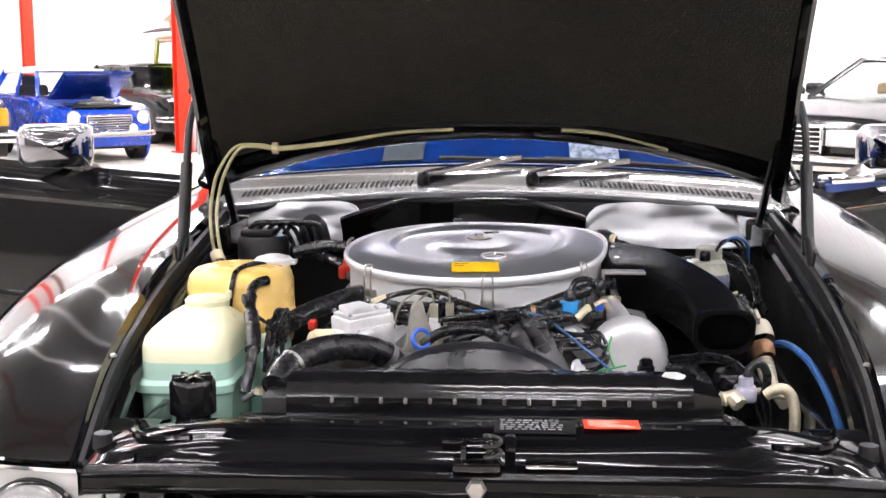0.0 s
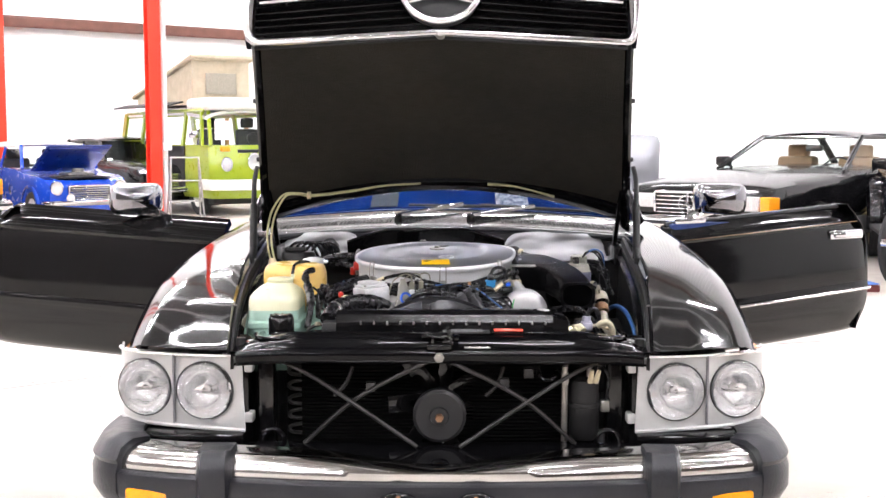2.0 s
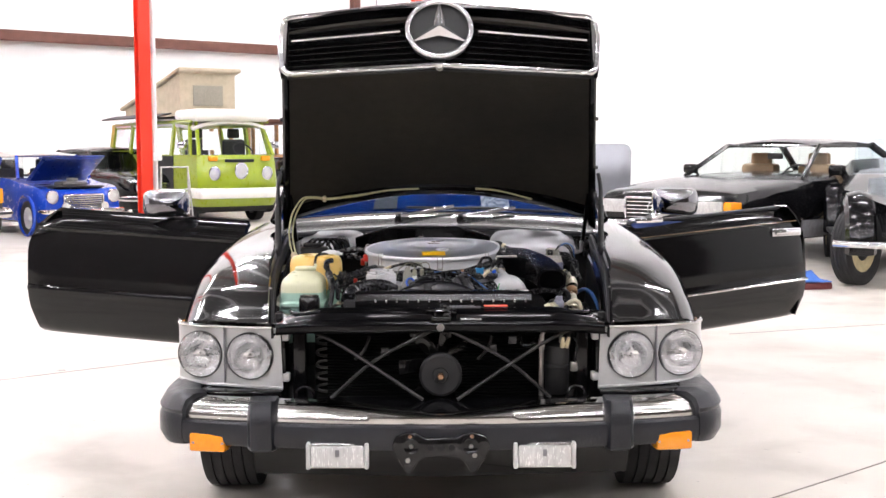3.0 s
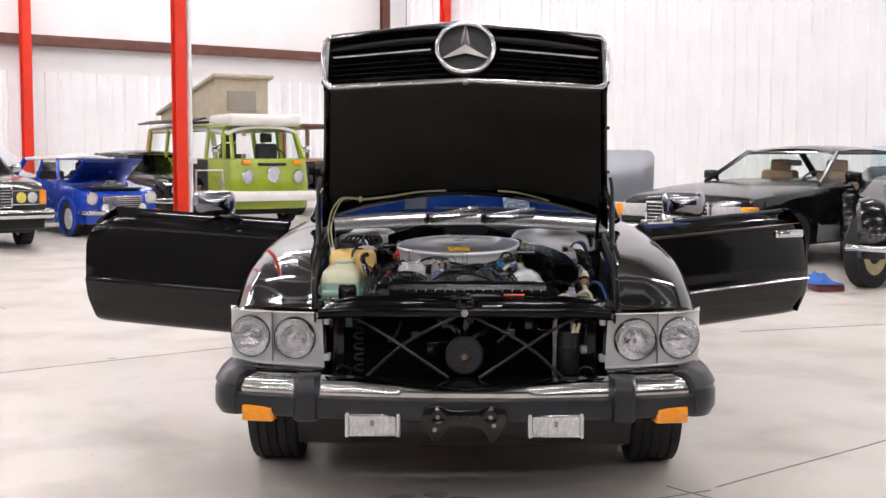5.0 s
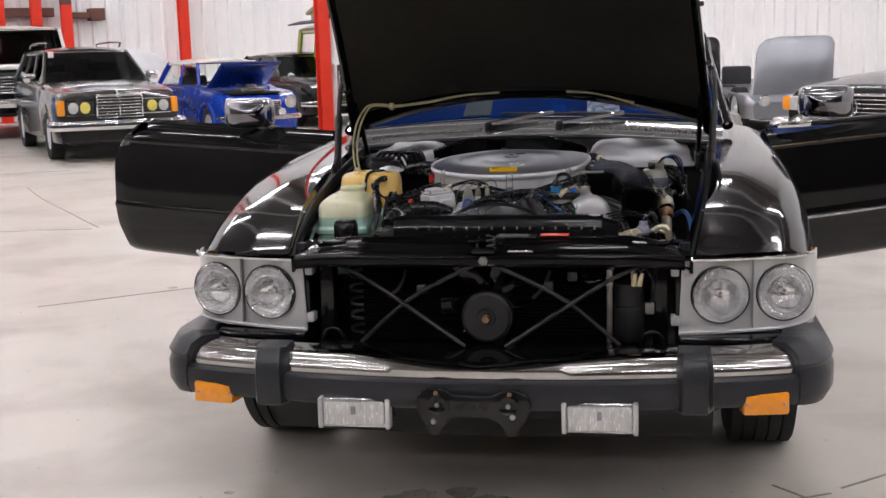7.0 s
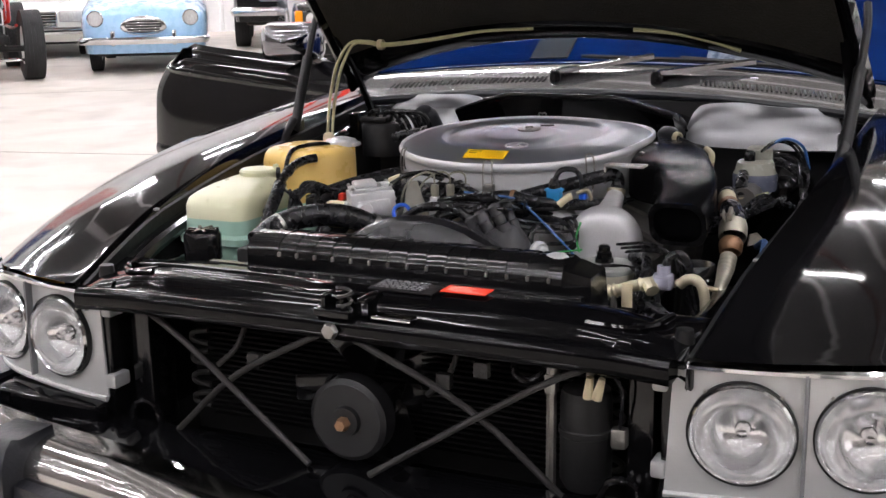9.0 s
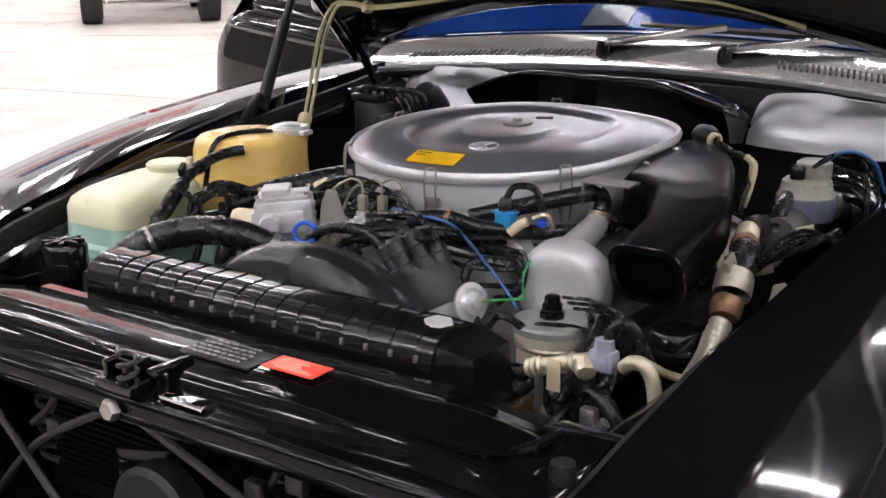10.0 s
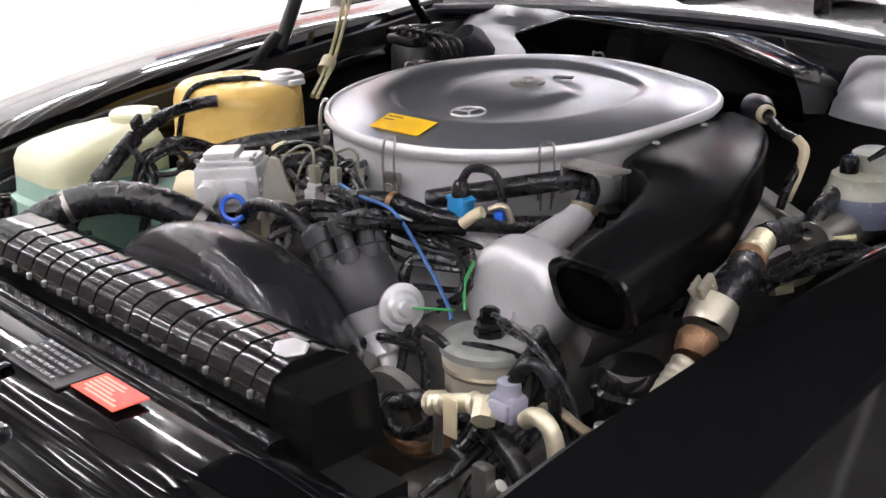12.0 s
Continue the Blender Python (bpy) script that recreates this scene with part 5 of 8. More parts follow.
# radiator opening
own("side_panel", box(-0.492, -0.478, 0.06, 0.4, 0.42, 0.69, 0.003), BLACK_BAY)
own("side_panel", box(0.478, 0.492, 0.06, 0.4, 0.42, 0.69, 0.003), BLACK_BAY)
# Condenser and fins carry the opening's shade in their colour.
condenser = own("condenser", box(-0.4, 0.4, 0.19, 0.24, 0.4, 0.68), RECESS_BLACK, "finned black condenser")
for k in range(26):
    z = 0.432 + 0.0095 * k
    part("fin", box(-0.36, 0.36, 0.176, 0.19, z, z + 0.0035), RECESS_BLACK, condenser)
for s in (-1, 1):
    for k in range(6):
        z = 0.45 + 0.038 * k
        part("return_bend", tube([(s * 0.36, 0.175, z), (s * 0.385, 0.17, z + 0.004), (s * 0.392, 0.17, z + 0.012), (s * 0.385, 0.17, z + 0.02), (s * 0.36, 0.175, z + 0.024)], 0.005, 8, 3), BRACE, condenser)
    own("opening_post", box(s * 0.44 - 0.02, s * 0.44 + 0.02, 0.09, 0.16, 0.42, 0.68, 0.006), BLACK_BAY)
    own("tow_ring", moved(lathe([(0.03 + 0.006 * math.cos(a), 0.006 * math.sin(a)) for a in (2 * math.pi * k / 8 for k in range(8))], 20, closed=True), pose(s * 0.42, 0.07, 0.455, 90)), BLACK_BAY)
for k in range(7):
    a = 2 * math.pi * k / 7 + 0.2
    own("cooling_fan_blade", moved(box(-0.022, 0.022, -0.004, 0.004, 0.03, 0.145, 0.003), pose(0.0, 0.155, 0.545) @ pose(0, 0, 0, 0, math.degrees(a), 25)), PLASTIC)

for s, mid in ((-1, -0.034), (1, 0.03)):
    own("brace_rod", tube([(s * 0.425, 0.045, 0.677), (s * 0.30, 0.03, 0.618), (mid + s * 0.02, 0.0, 0.458)], 0.0054, 8, 4), BRACE, "dusty diagonal brace rod")
    own("brace_rod", tube([(0.004 * s, -0.002, 0.682), (s * 0.2, 0.03, 0.575), (s * 0.338, 0.05, 0.454)], 0.0054, 8, 4), BRACE, "dusty diagonal brace rod")
    own("brace_bolt", bolt((s * 0.425, 0.038, 0.677), (0, -1, 0), 0.011, 0.008), STEEL)
    own("bent_rod", tube([(s * 0.19 - 0.03, 0.09, 0.64), (s * 0.19 - 0.045, 0.08, 0.6), (s * 0.19 - 0.075, 0.07, 0.57)], 0.005, 8, 4), BRACE)
own("brace_bolt", bolt((0, -0.012, 0.682), (0, -1, 0), 0.013, 0.01), STEEL)
horn = own("horn", moved(lathe([(0, 0.012), (0.022, 0.012), (0.024, 0.004), (0.058, 0.006), (0.066, 0.0), (0.066, -0.03), (0, -0.03)], 40), pose(0, 0.03, 0.528, 90)), HORN_GREY, "round grey horn disc")
part("horn_nut", moved(lathe([(0, 0.018), (0.009, 0.018), (0.011, 0.012), (0.011, 0)], 6), pose(0, 0.02, 0.527, 90)), COPPER, horn)
own("horn_bracket", box(-0.012, 0.012, 0.06, 0.2, 0.5, 0.54), FLAT_BLACK)
for sx, sz in ((0.16, 0.61), (0.22, 0.635), (-0.17, 0.6)):
    own("rod_clip", box(sx - 0.012, sx + 0.012, 0.03, 0.045, sz - 0.012, sz + 0.012, 0.003), BRACE)
drier = own("receiver_drier", moved(lathe([(0, 0.085), (0.02, 0.084), (0.035, 0.075), (0.038, 0.06), (0.038, 0.02), (0.04, 0.018), (0.04, 0.01), (0.038, 0.008), (0.038, -0.06), (0.03, -0.075), (0, -0.08)], 28), pose(0.362, 0.085, 0.535)), FLAT_BLACK, "black drier bottle")
for k, dx in enumerate((-0.006, 0.012)):
    part("brass_fitting", tube([(0.378 + dx * 0.7, 0.055, 0.608), (0.384 + dx, 0.05, 0.64)], lambda t: 0.005 + 0.003 * (1 - t), 8, smooth=False), CREAM, drier)
part("pipe", tube([(0.372, 0.07, 0.62), (0.37, 0.07, 0.665), (0.345, 0.08, 0.672), (0.325, 0.09, 0.66), (0.31, 0.1, 0.62)], 0.006, 8), STEEL, drier)
part("side_pipe", tube([(0.313, 0.075, 0.645), (0.312, 0.075, 0.455)], 0.008, 8, smooth=False), STEEL, drier)
part("side_fitting", box(0.304, 0.322, 0.066, 0.084, 0.6, 0.63, 0.003), STEEL, drier)
part("side_switch", box(0.402, 0.425, 0.07, 0.09, 0.53, 0.56, 0.004), STEEL, drier)
part("wire", tube([(0.415, 0.075, 0.56), (0.42, 0.065, 0.62), (0.4, 0.06, 0.65), (0.39, 0.06, 0.63)], 0.003, 6), HOSE, drier)
own("loose_hose", tube([(0.245, 0.12, 0.67), (0.25, 0.09, 0.62), (0.275, 0.085, 0.61), (0.3, 0.1, 0.63)], 0.006, 8), HOSE)

# upper cross panel
def panel_ring(x):
    k = max(0.0, (abs(x) - 0.34) / 0.16)
    drop, back = 0.03 * k ** 1.6, 0.012 * k
    soft = 0.003 * math.exp(-((abs(x) - 0.25) / 0.1) ** 2)
    return [(x, y + back, z - (drop if z > 0.7 else drop * 0.3)) for y, z in ((0.02, 0.664), (0.0, 0.664), (-0.006, 0.668), (-0.007, 0.69), (-0.003, 0.697), (0.006, 0.7), (0.014, 0.7), (0.021, 0.703), (0.028, 0.712 + soft), (0.037, 0.719 + soft), (0.05, 0.7225 + soft), (0.062, 0.7225), (0.068, 0.726), (0.08, 0.7275), (0.118, 0.7275), (0.128, 0.725), (0.135, 0.717), (0.143, 0.7145), (0.16, 0.7145), (0.166, 0.70), (0.166, 0.66))]


own("cross_panel", loft([panel_ring(x) for x in np.linspace(-0.5, 0.5, 41)]), PANEL, "black upper radiator cross panel", sharp=75)
for y, z, a, b in ((0.048, 0.7215, -0.28, -0.07), (0.082, 0.7262, -0.42, -0.06), (0.15, 0.714, -0.3, 0.3)):
    own("panel_rib", loft([[(x, y + dy, z + dz * min(1, min(i, 14 - i) / 2)) for dy, dz in ((-0.007, -0.001), (-0.004, 0.0028), (0.0, 0.0042), (0.004, 0.0028), (0.007, -0.001))] for i, x in enumerate(np.linspace(a, b, 15))]), PANEL)
for s in (-1, 1):
    own("corner_plate", loft([[(s * x, y, z) for y, z in ((0.03, 0.675), (0.022, 0.69), (0.035, 0.702 - 0.012 * k), (0.09, 0.708 - 0.01 * k), (0.16, 0.71), (0.2, 0.7), (0.2, 0.66))] for k, x in ((0, 0.44), (0.4, 0.47), (1, 0.5), (1.5, 0.515))]), PANEL, sharp=75)
    own("corner_bead", tube([(s * 0.37, 0.05, 0.72), (s * 0.42, 0.06, 0.715), (s * 0.455, 0.09, 0.713), (s * 0.47, 0.14, 0.714)], 0.006, 8), PANEL)
latch = own("hood_latch", join(box(-0.03, 0.03, -0.012, 0.03, 0.7, 0.714, 0.004), box(-0.02, -0.012, -0.006, 0.03, 0.712, 0.734, 0.003), box(0.012, 0.02, -0.006, 0.03, 0.712, 0.734, 0.003), tube([(-0.016, 0.012, 0.728), (0.016, 0.012, 0.728)], 0.004, 8, smooth=False)), BLACK_BAY, "black hood latch catch")
part("latch_spring", tube([(0.02 + 0.01 * math.cos(k), -0.004 + 0.01 * math.sin(k), 0.712 + 0.0022 * k) for k in range(18)], 0.0025, 6, 3), BRACE, latch)
part("latch_lever", join(box(-0.045, 0.05, 0.032, 0.046, 0.722, 0.729, 0.003), box(0.034, 0.048, 0.008, 0.066, 0.721, 0.73, 0.003)), BLACK_BAY, latch)
own("data_plate", box(0.06, 0.125, 0.0, 0.024, 0.702, 0.709, 0.003), CHROME, "bright metal plate on the cross panel")
own("latch_plate", sheet(lambda u, v: (0.02 + 0.105 * u, 0.068 + 0.05 * v, 0.7295), 8, 6, 0.002), FLAT_BLACK, "embossed black plate")
rows = random.Random(3)
for r in range(5):
    x = 0.028
    while x < 0.105:
        w = rows.uniform(0.003, 0.011)
        # Raised black lettering; the grey stands in for glints on it.
        own("embossed_bar", box(x, x + w, 0.074 + 0.0095 * r, 0.0775 + 0.0095 * r, 0.7308, 0.7324, 0.0006), GREY_PLASTIC)
        x += w + 0.003

def label_at(centre, w, d, turn, mat, name, text, lines, ink, tilt=0.0):
    m = pose(*centre, tilt, 0, turn)
    lab = own(name, moved(box(-w / 2, w / 2, -d / 2, d / 2, 0, 0.0012), m), mat, text)
    for k, (a, b) in enumerate(lines):
        y = d * (0.34 - 0.68 * k / max(1, len(lines) - 1))
        part("print_bar", moved(box(w * a, w * b, y - d * 0.035, y + d * 0.035, 0.0012, 0.0017), m), ink, lab)
    return lab


label_at((0.172, 0.096, 0.7325), 0.072, 0.036, 0, RED_LABEL, "red_label", "red paper label with pale printed lines", [(-0.42, 0.1), (-0.42, 0.16), (-0.42, 0.05), (-0.42, 0.12), (-0.42, 0.3), (-0.3, 0.42)], material("pale red print", (0.85, 0.35, 0.28), 0.5, vary=0.05))

# radiator top tank and shroud
radiator = own("radiator", box(-0.31, 0.31, 0.2, 0.27, 0.4, 0.735, 0.006), FLAT_BLACK, "black radiator with ribbed plastic top tank")
def tank_ring(x, k):
    return [(x, y, z) for y, z in ((0.178, 0.715), (0.176, 0.738), (0.186, 0.756), (0.205, 0.765 - k), (0.245, 0.765 - k), (0.272, 0.752), (0.28, 0.735), (0.28, 0.715))]
part("top_tank", loft([tank_ring(x, 0) for x in np.linspace(-0.27, 0.29, 8)]), PLASTIC, radiator)
part("tank_end", loft([[(0.29, 0.178, 0.69), (0.29, 0.28, 0.69), (0.29, 0.276, 0.752), (0.29, 0.186, 0.752)], [(0.335, 0.19, 0.68), (0.335, 0.272, 0.68), (0.33, 0.268, 0.742), (0.33, 0.196, 0.742)]]), PLASTIC, radiator)
for k in range(15):
    x = -0.235 + 0.034 * k
    part("tank_rib", loft([[(x + dx, y, z) for y, z in ((0.1765, 0.728), (0.1752, 0.738), (0.1853, 0.7572), (0.2046, 0.7664), (0.2454, 0.7664), (0.273, 0.7532), (0.2813, 0.735), (0.2813, 0.715))] for dx in (0, 0.026)]), PLASTIC, radiator)
    part("clip_tab", box(x + 0.027, x + 0.032, 0.1725, 0.178, 0.734, 0.742, 0.0015), STEEL, radiator)
part("tank_flange", join(box(-0.29, 0.31, 0.166, 0.18, 0.702, 0.712, 0.003), box(-0.29, 0.31, 0.278, 0.29, 0.702, 0.712, 0.003)), PLASTIC, radiator)
# Pale grey paints in the reflection on the plug's flat facet.
part("tank_plug", moved(lathe([(0, 0.0022), (0.0165, 0.002), (0.018, 0)], 6), pose(0.268, 0.222, 0.7655, 4, 3, 10)), HEAD_GREY, radiator, "flat tank plug, facet reflection painted grey")
own("air_dam", loft([[(x, y, z) for y, z in ((0.14, 0.70), (0.15, 0.722), (0.165, 0.722), (0.166, 0.70))] for x in np.linspace(-0.33, 0.33, 6)]), BLACK_BAY)


def shroud(u, v):
    a = math.pi * (0.02 + 0.96 * u)
    r = curve([(0.0, 0.17), (0.05, 0.196), (0.15, 0.21), (0.3, 0.212), (0.6, 0.198), (0.85, 0.172), (1.0, 0.14)], v)
    return (-0.012 + r * math.cos(a), 0.282 + 0.15 * v, 0.6 + (r - 0.02) * math.sin(a) * 0.985)


own("fan_shroud", sheet(shroud, 48, 24, 0.005), material("satin black shroud plastic", (0.014, 0.014, 0.016), 0.2, vary=0.5, scale=14, rough_vary=0.12, bump=0.05, bump_scale=120), "domed black plastic fan shroud")
for k in range(6):
    a = 2 * math.pi * k / 6
    own("fan_blade", moved(box(-0.028, 0.028, -0.004, 0.004, 0.03, 0.15, 0.003), pose(-0.012, 0.345, 0.6) @ pose(0, 0, 0, 0, math.degrees(a), 28)), PLASTIC)

# bumper
def bumper_path(half=True):
    pts = [(0, -0.205), (0.12, -0.204), (0.3, -0.19), (0.52, -0.157), (0.68, -0.122), (0.765, -0.09), (0.812, -0.045), (0.835, 0.02), (0.845, 0.12), (0.85, 0.42)]
    line = smooth_line([(x, y, 0) for x, y in pts], 8)
    return [Vector((-p.x, p.y, 0)) for p in line[::-1][:-1]] + line


def along(path, section, keep):
    rings = []
    for i, p in enumerate(path):
        if not keep(p):
            continue
        d = (path[min(i + 1, len(path) - 1)] - path[max(i - 1, 0)]).normalized()
        out = Vector((d.y, -d.x, 0))
        rings.append([p + out * o + Vector((0, 0, z)) for o, z in section(p)])
    return loft(rings)


PATHB = bumper_path()
bumper = own("bumper", along(PATHB, lambda p: ((-0.1, 0.478 - 0.04 * max(0, 1 - abs(p.x) / 0.34) ** 1.3), (-0.05, 0.477 - 0.03 * max(0, 1 - abs(p.x) / 0.34) ** 1.3), (-0.02, 0.467 - 0.012 * max(0, 1 - abs(p.x) / 0.34)), (-0.004, 0.45), (0.0, 0.43), (-0.005, 0.42), (-0.1, 0.42)), lambda p: abs(p.x) < 0.80 and p.y < 0.0), DULL_CHROME, "chrome bumper bar with grey rubber lower half")
part("rubber_strip", along(PATHB, lambda p: ((-0.09, 0.424), (0.006, 0.426), (0.016, 0.42), (0.019, 0.4), (0.016, 0.366), (0.006, 0.354), (-0.03, 0.35), (-0.09, 0.352)), lambda p: abs(p.x) < 0.80 and p.y < 0.0), RUBBER, bumper, "grey black rubber bumper face")
for s in (-1, 1):
    def grow(p):
        k = min(1.0, max(0.0, (abs(p.x) - 0.74) / 0.06)) if p.y < 0.05 else max(0.4, 1 - (p.y - 0.05) * 1.5)
        return ((-0.1, 0.482 + 0.012 * k), (-0.04, 0.488 + 0.014 * k), (0.0, 0.475 + 0.012 * k), (0.016 + 0.006 * k, 0.452), (0.012 + 0.004 * k, 0.44), (0.02 + 0.004 * k, 0.42), (0.02 + 0.004 * k, 0.375), (0.008, 0.352 - 0.006 * k), (-0.03, 0.346 - 0.006 * k), (-0.1, 0.35))
    part("end_cap", along(PATHB, grow, lambda p, s=s: p.x * s > 0.755), RUBBER, bumper, "wraparound grey rubber end cap")
    yy = -0.158
    part("overrider", loft([[(s * 0.52 + dx * w, yy + dy, z) for dx, dy in ((-0.044, 0.07), (-0.044, -0.005), (-0.03, -0.03 - 0.012 * b), (0.03, -0.03 - 0.012 * b + 0.003), (0.044, 0.0), (0.044, 0.07))] for z, w, b in ((0.345, 0.85, 0), (0.352, 1.0, 0.6), (0.41, 1.0, 1), (0.45, 0.98, 0.9), (0.478, 0.92, -0.3), (0.49, 0.86, -1.6))]), RUBBER, bumper, "grey rubber overrider block")
    sig = own("turn_signal", moved(box(-0.055, 0.055, -0.012, 0.05, -0.027, 0.027, 0.007), pose(s * 0.685, -0.13, 0.362, 0, 0, s * 10)), AMBER, "amber front turn signal")
    part("screw", bolt((s * 0.64, -0.149, 0.362), (0, -1, 0), 0.004, 0.002), STEEL, sig)
    part("screw", bolt((s * 0.728, -0.134, 0.362), (0, -1, 0), 0.004, 0.002), STEEL, sig)
    fog = own("fog_lamp", moved(prism(rounded(0.176, 0.074, 0.01), 0.07, 0.004), Matrix.Translation((s * 0.298, -0.212, 0.34))), LAMP_BACK, "rectangular fog lamp with clear glass")
    for e in (-1, 1):
        part("rim", moved(box(e * 0.084 - 0.006, e * 0.084 + 0.006, -0.012, 0.02, -0.038, 0.038, 0.004), Matrix.Translation((s * 0.298, -0.212, 0.34))), HEAD_GREY, fog)
    part("lens", moved(box(-0.077, 0.077, -0.01, 0.002, -0.031, 0.031, 0.008), Matrix.Translation((s * 0.298, -0.214, 0.34))), WHITE_FROST, fog, "clear rectangular lens")
    part("lens_boss", moved(box(-0.006, 0.006, -0.014, 0.0, -0.004, 0.016, 0.002), Matrix.Translation((s * 0.298, -0.216, 0.344))), GREY_PLASTIC, fog)
plate = own("plate_bracket", moved(prism([(-0.14, 0.375), (-0.13, 0.402), (-0.1, 0.414), (-0.065, 0.41), (-0.045, 0.398), (0.045, 0.398), (0.065, 0.41), (0.1, 0.414), (0.13, 0.402), (0.14, 0.375), (0.128, 0.345), (0.1, 0.298), (0.085, 0.298), (0.065, 0.33), (0.045, 0.345), (-0.045, 0.345), (-0.065, 0.33), (-0.085, 0.298), (-0.1, 0.298), (-0.128, 0.345)], 0.02, 0.004), Matrix.Translation((0, -0.247, 0))), PLASTIC, "black plate bracket with bare bolts")
for s in (-1, 1):
    part("cup", moved(lathe([(0.028, 0), (0.028, 0.004), (0.022, 0.006), (0.016, 0.002), (0, 0.002)], 24), pose(s * 0.085, -0.247, 0.376, 90)), PLASTIC, plate)
    part("bolt", bolt((s * 0.085, -0.249, 0.376), (0, -1, 0), 0.007, 0.006), STEEL, plate)
    part("bolt", bolt((s * 0.088, -0.247, 0.404), (0, -1, 0), 0.006, 0.006), COPPER, plate)
    part("bolt", bolt((s * 0.095, -0.247, 0.35 if s > 0 else 0.335), (0, -1, 0), 0.008, 0.007), STEEL, plate)
for x in (-0.03, 0, 0.03):
    part("hole", moved(lathe([(0, 0.0012), (0.009, 0.0012), (0.009, 0)], 16), pose(x, -0.2475, 0.372, 90)), FLAT_BLACK, plate)
own("bumper_shelf", loft([[(x, y, z) for y, z in ((0.06, 0.455), (-0.03 + 0.09 * abs(x), 0.452), (-0.09 + 0.09 * abs(x), 0.44), (-0.09 + 0.09 * abs(x), 0.4), (0.06, 0.4))] for x in np.linspace(-0.8, 0.8, 17)]), BLACK)
own("valance", loft([[(x, y + 0.09 * abs(x), z) for y, z in ((-0.08, 0.37), (-0.06, 0.29), (-0.02, 0.225), (0.06, 0.2), (0.12, 0.21), (0.12, 0.37))] for x in np.linspace(-0.57, 0.57, 17)]), BLACK, "black lower front valance")
for s in (-1, 1):
    wheel(CAR, s * 0.735, 0.74, 0.315, 0.2, ALU_SHEET, 0.58)
    wheel(CAR, s * 0.735, 3.2, 0.315, 0.2, ALU_SHEET, 0.58)
own("underbody", box(-0.62, 0.62, 0.3, 4.1, 0.2, 0.32, 0.03), FLAT_BLACK)
for s in (-1, 1):
    own("wheel_well", box(s * 0.59 - 0.03, s * 0.59 + 0.03, 0.35, 1.2, 0.25, 0.6), FLAT_BLACK)

# hood, raised
HOOD_R, HOOD_F = (1.2, 0.935), (0.315, 1.628)


def hood_point(a, v, off=0.0):
    """a: -1..1 across, v: 0 rear to 1 front, off: below the skin."""
    w = (0.622 + (0.507 - 0.622) * v) * a
    ye, ze = HOOD_R[0] + (HOOD_F[0] - HOOD_R[0]) * v, HOOD_R[1] + (HOOD_F[1] - HOOD_R[1]) * v
    rise = (1 - a * a) * (0.118 * (1 - v) ** 2 + 0.052 * v)
    bow = 0.03 * math.sin(math.pi * v)
    return (w, ye + 0.617 * (bow - off) - (1 - a * a) * (0.055 * (1 - v) ** 2 + 0.02 * v), ze + 0.787 * (bow - off) + rise)


hood = own("hood", sheet(lambda u, v: hood_point(u * 2 - 1, v), 24, 24, 0.012), BLACK, "raised black hood with chrome grille on its nose")
part("insulation_pad", sheet(lambda u, v: hood_point((u * 2 - 1) * 0.955, 0.115 + 0.87 * v, 0.036), 20, 20, 0.012), FELT, hood, "dark felt insulation pad")
part("rear_rail", loft([[hood_point(a, v, o) for v, o in ((0.0, 0.012), (0.0, 0.016), (0.03, 0.034), (0.1, 0.044), (0.125, 0.03), (0.12, 0.012))] for a in np.linspace(-0.98, 0.98, 21)]), BLACK_BAY, hood)
for s in (-1, 1):
    part("side_flange", loft([[hood_point(s * a, v, o) for a, o in ((1.0, 0.0), (1.0, 0.045), (0.985, 0.05), (0.95, 0.04), (0.94, 0.014))] for v in np.linspace(0.0, 0.99, 20)]), BLACK, hood)
    for v in (0.3, 0.55, 0.8):
        p = Vector(hood_point(s * 1.0, v, 0.02))
        part("buffer", moved(lathe([(0, 0.012), (0.007, 0.01), (0.008, 0)], 12), towards(p, (s, 0, 0))), RUBBER, hood)

GU, GN = Vector((0, 0.48, 0.877)), Vector((0, -0.877, 0.48))


def grille_at(x, h, d=0.0):
    """A point of the grille: across, up from its lower edge, out of its plane."""
    prow = 0.028 * (1 - abs(x) / 0.5)
    return Vector((x, 0.214, 1.455)) + GU * (h + prow * 0.55) + GN * (d + prow)


def top_h(x):
    return 0.207 + 0.032 * (1 - abs(x) / 0.5)


grille = part("grille_backing", sheet(lambda u, v: grille_at((u * 2 - 1) * 0.485, 0.01 + v * (top_h((u * 2 - 1) * 0.485) - 0.02), -0.045), 20, 4, 0.006), FLAT_BLACK, hood)
for k in range(9):
    f = (k + 0.6) / 9.2
    for s in (-1, 1):
        part("grille_slat", loft([[grille_at(s * x, 0.012 + f * (top_h(x) - 0.02) + dh, dd) for dh, dd in ((-0.003, -0.03), (0.003, -0.006), (0.006, -0.006), (0.001, -0.032))] for x in np.linspace(0.02, 0.482, 9)]), PLASTIC, hood)
for s in (-1, 1):
    part("chrome_bar", loft([[grille_at(s * x, 0.012 + 0.55 * (top_h(x) - 0.02) + dh, dd) for dh, dd in ((-0.006, -0.012), (-0.005, 0.006), (0.0, 0.012), (0.005, 0.006), (0.006, -0.012))] for x in np.linspace(0.125, 0.47, 9)]), CHROME, hood)
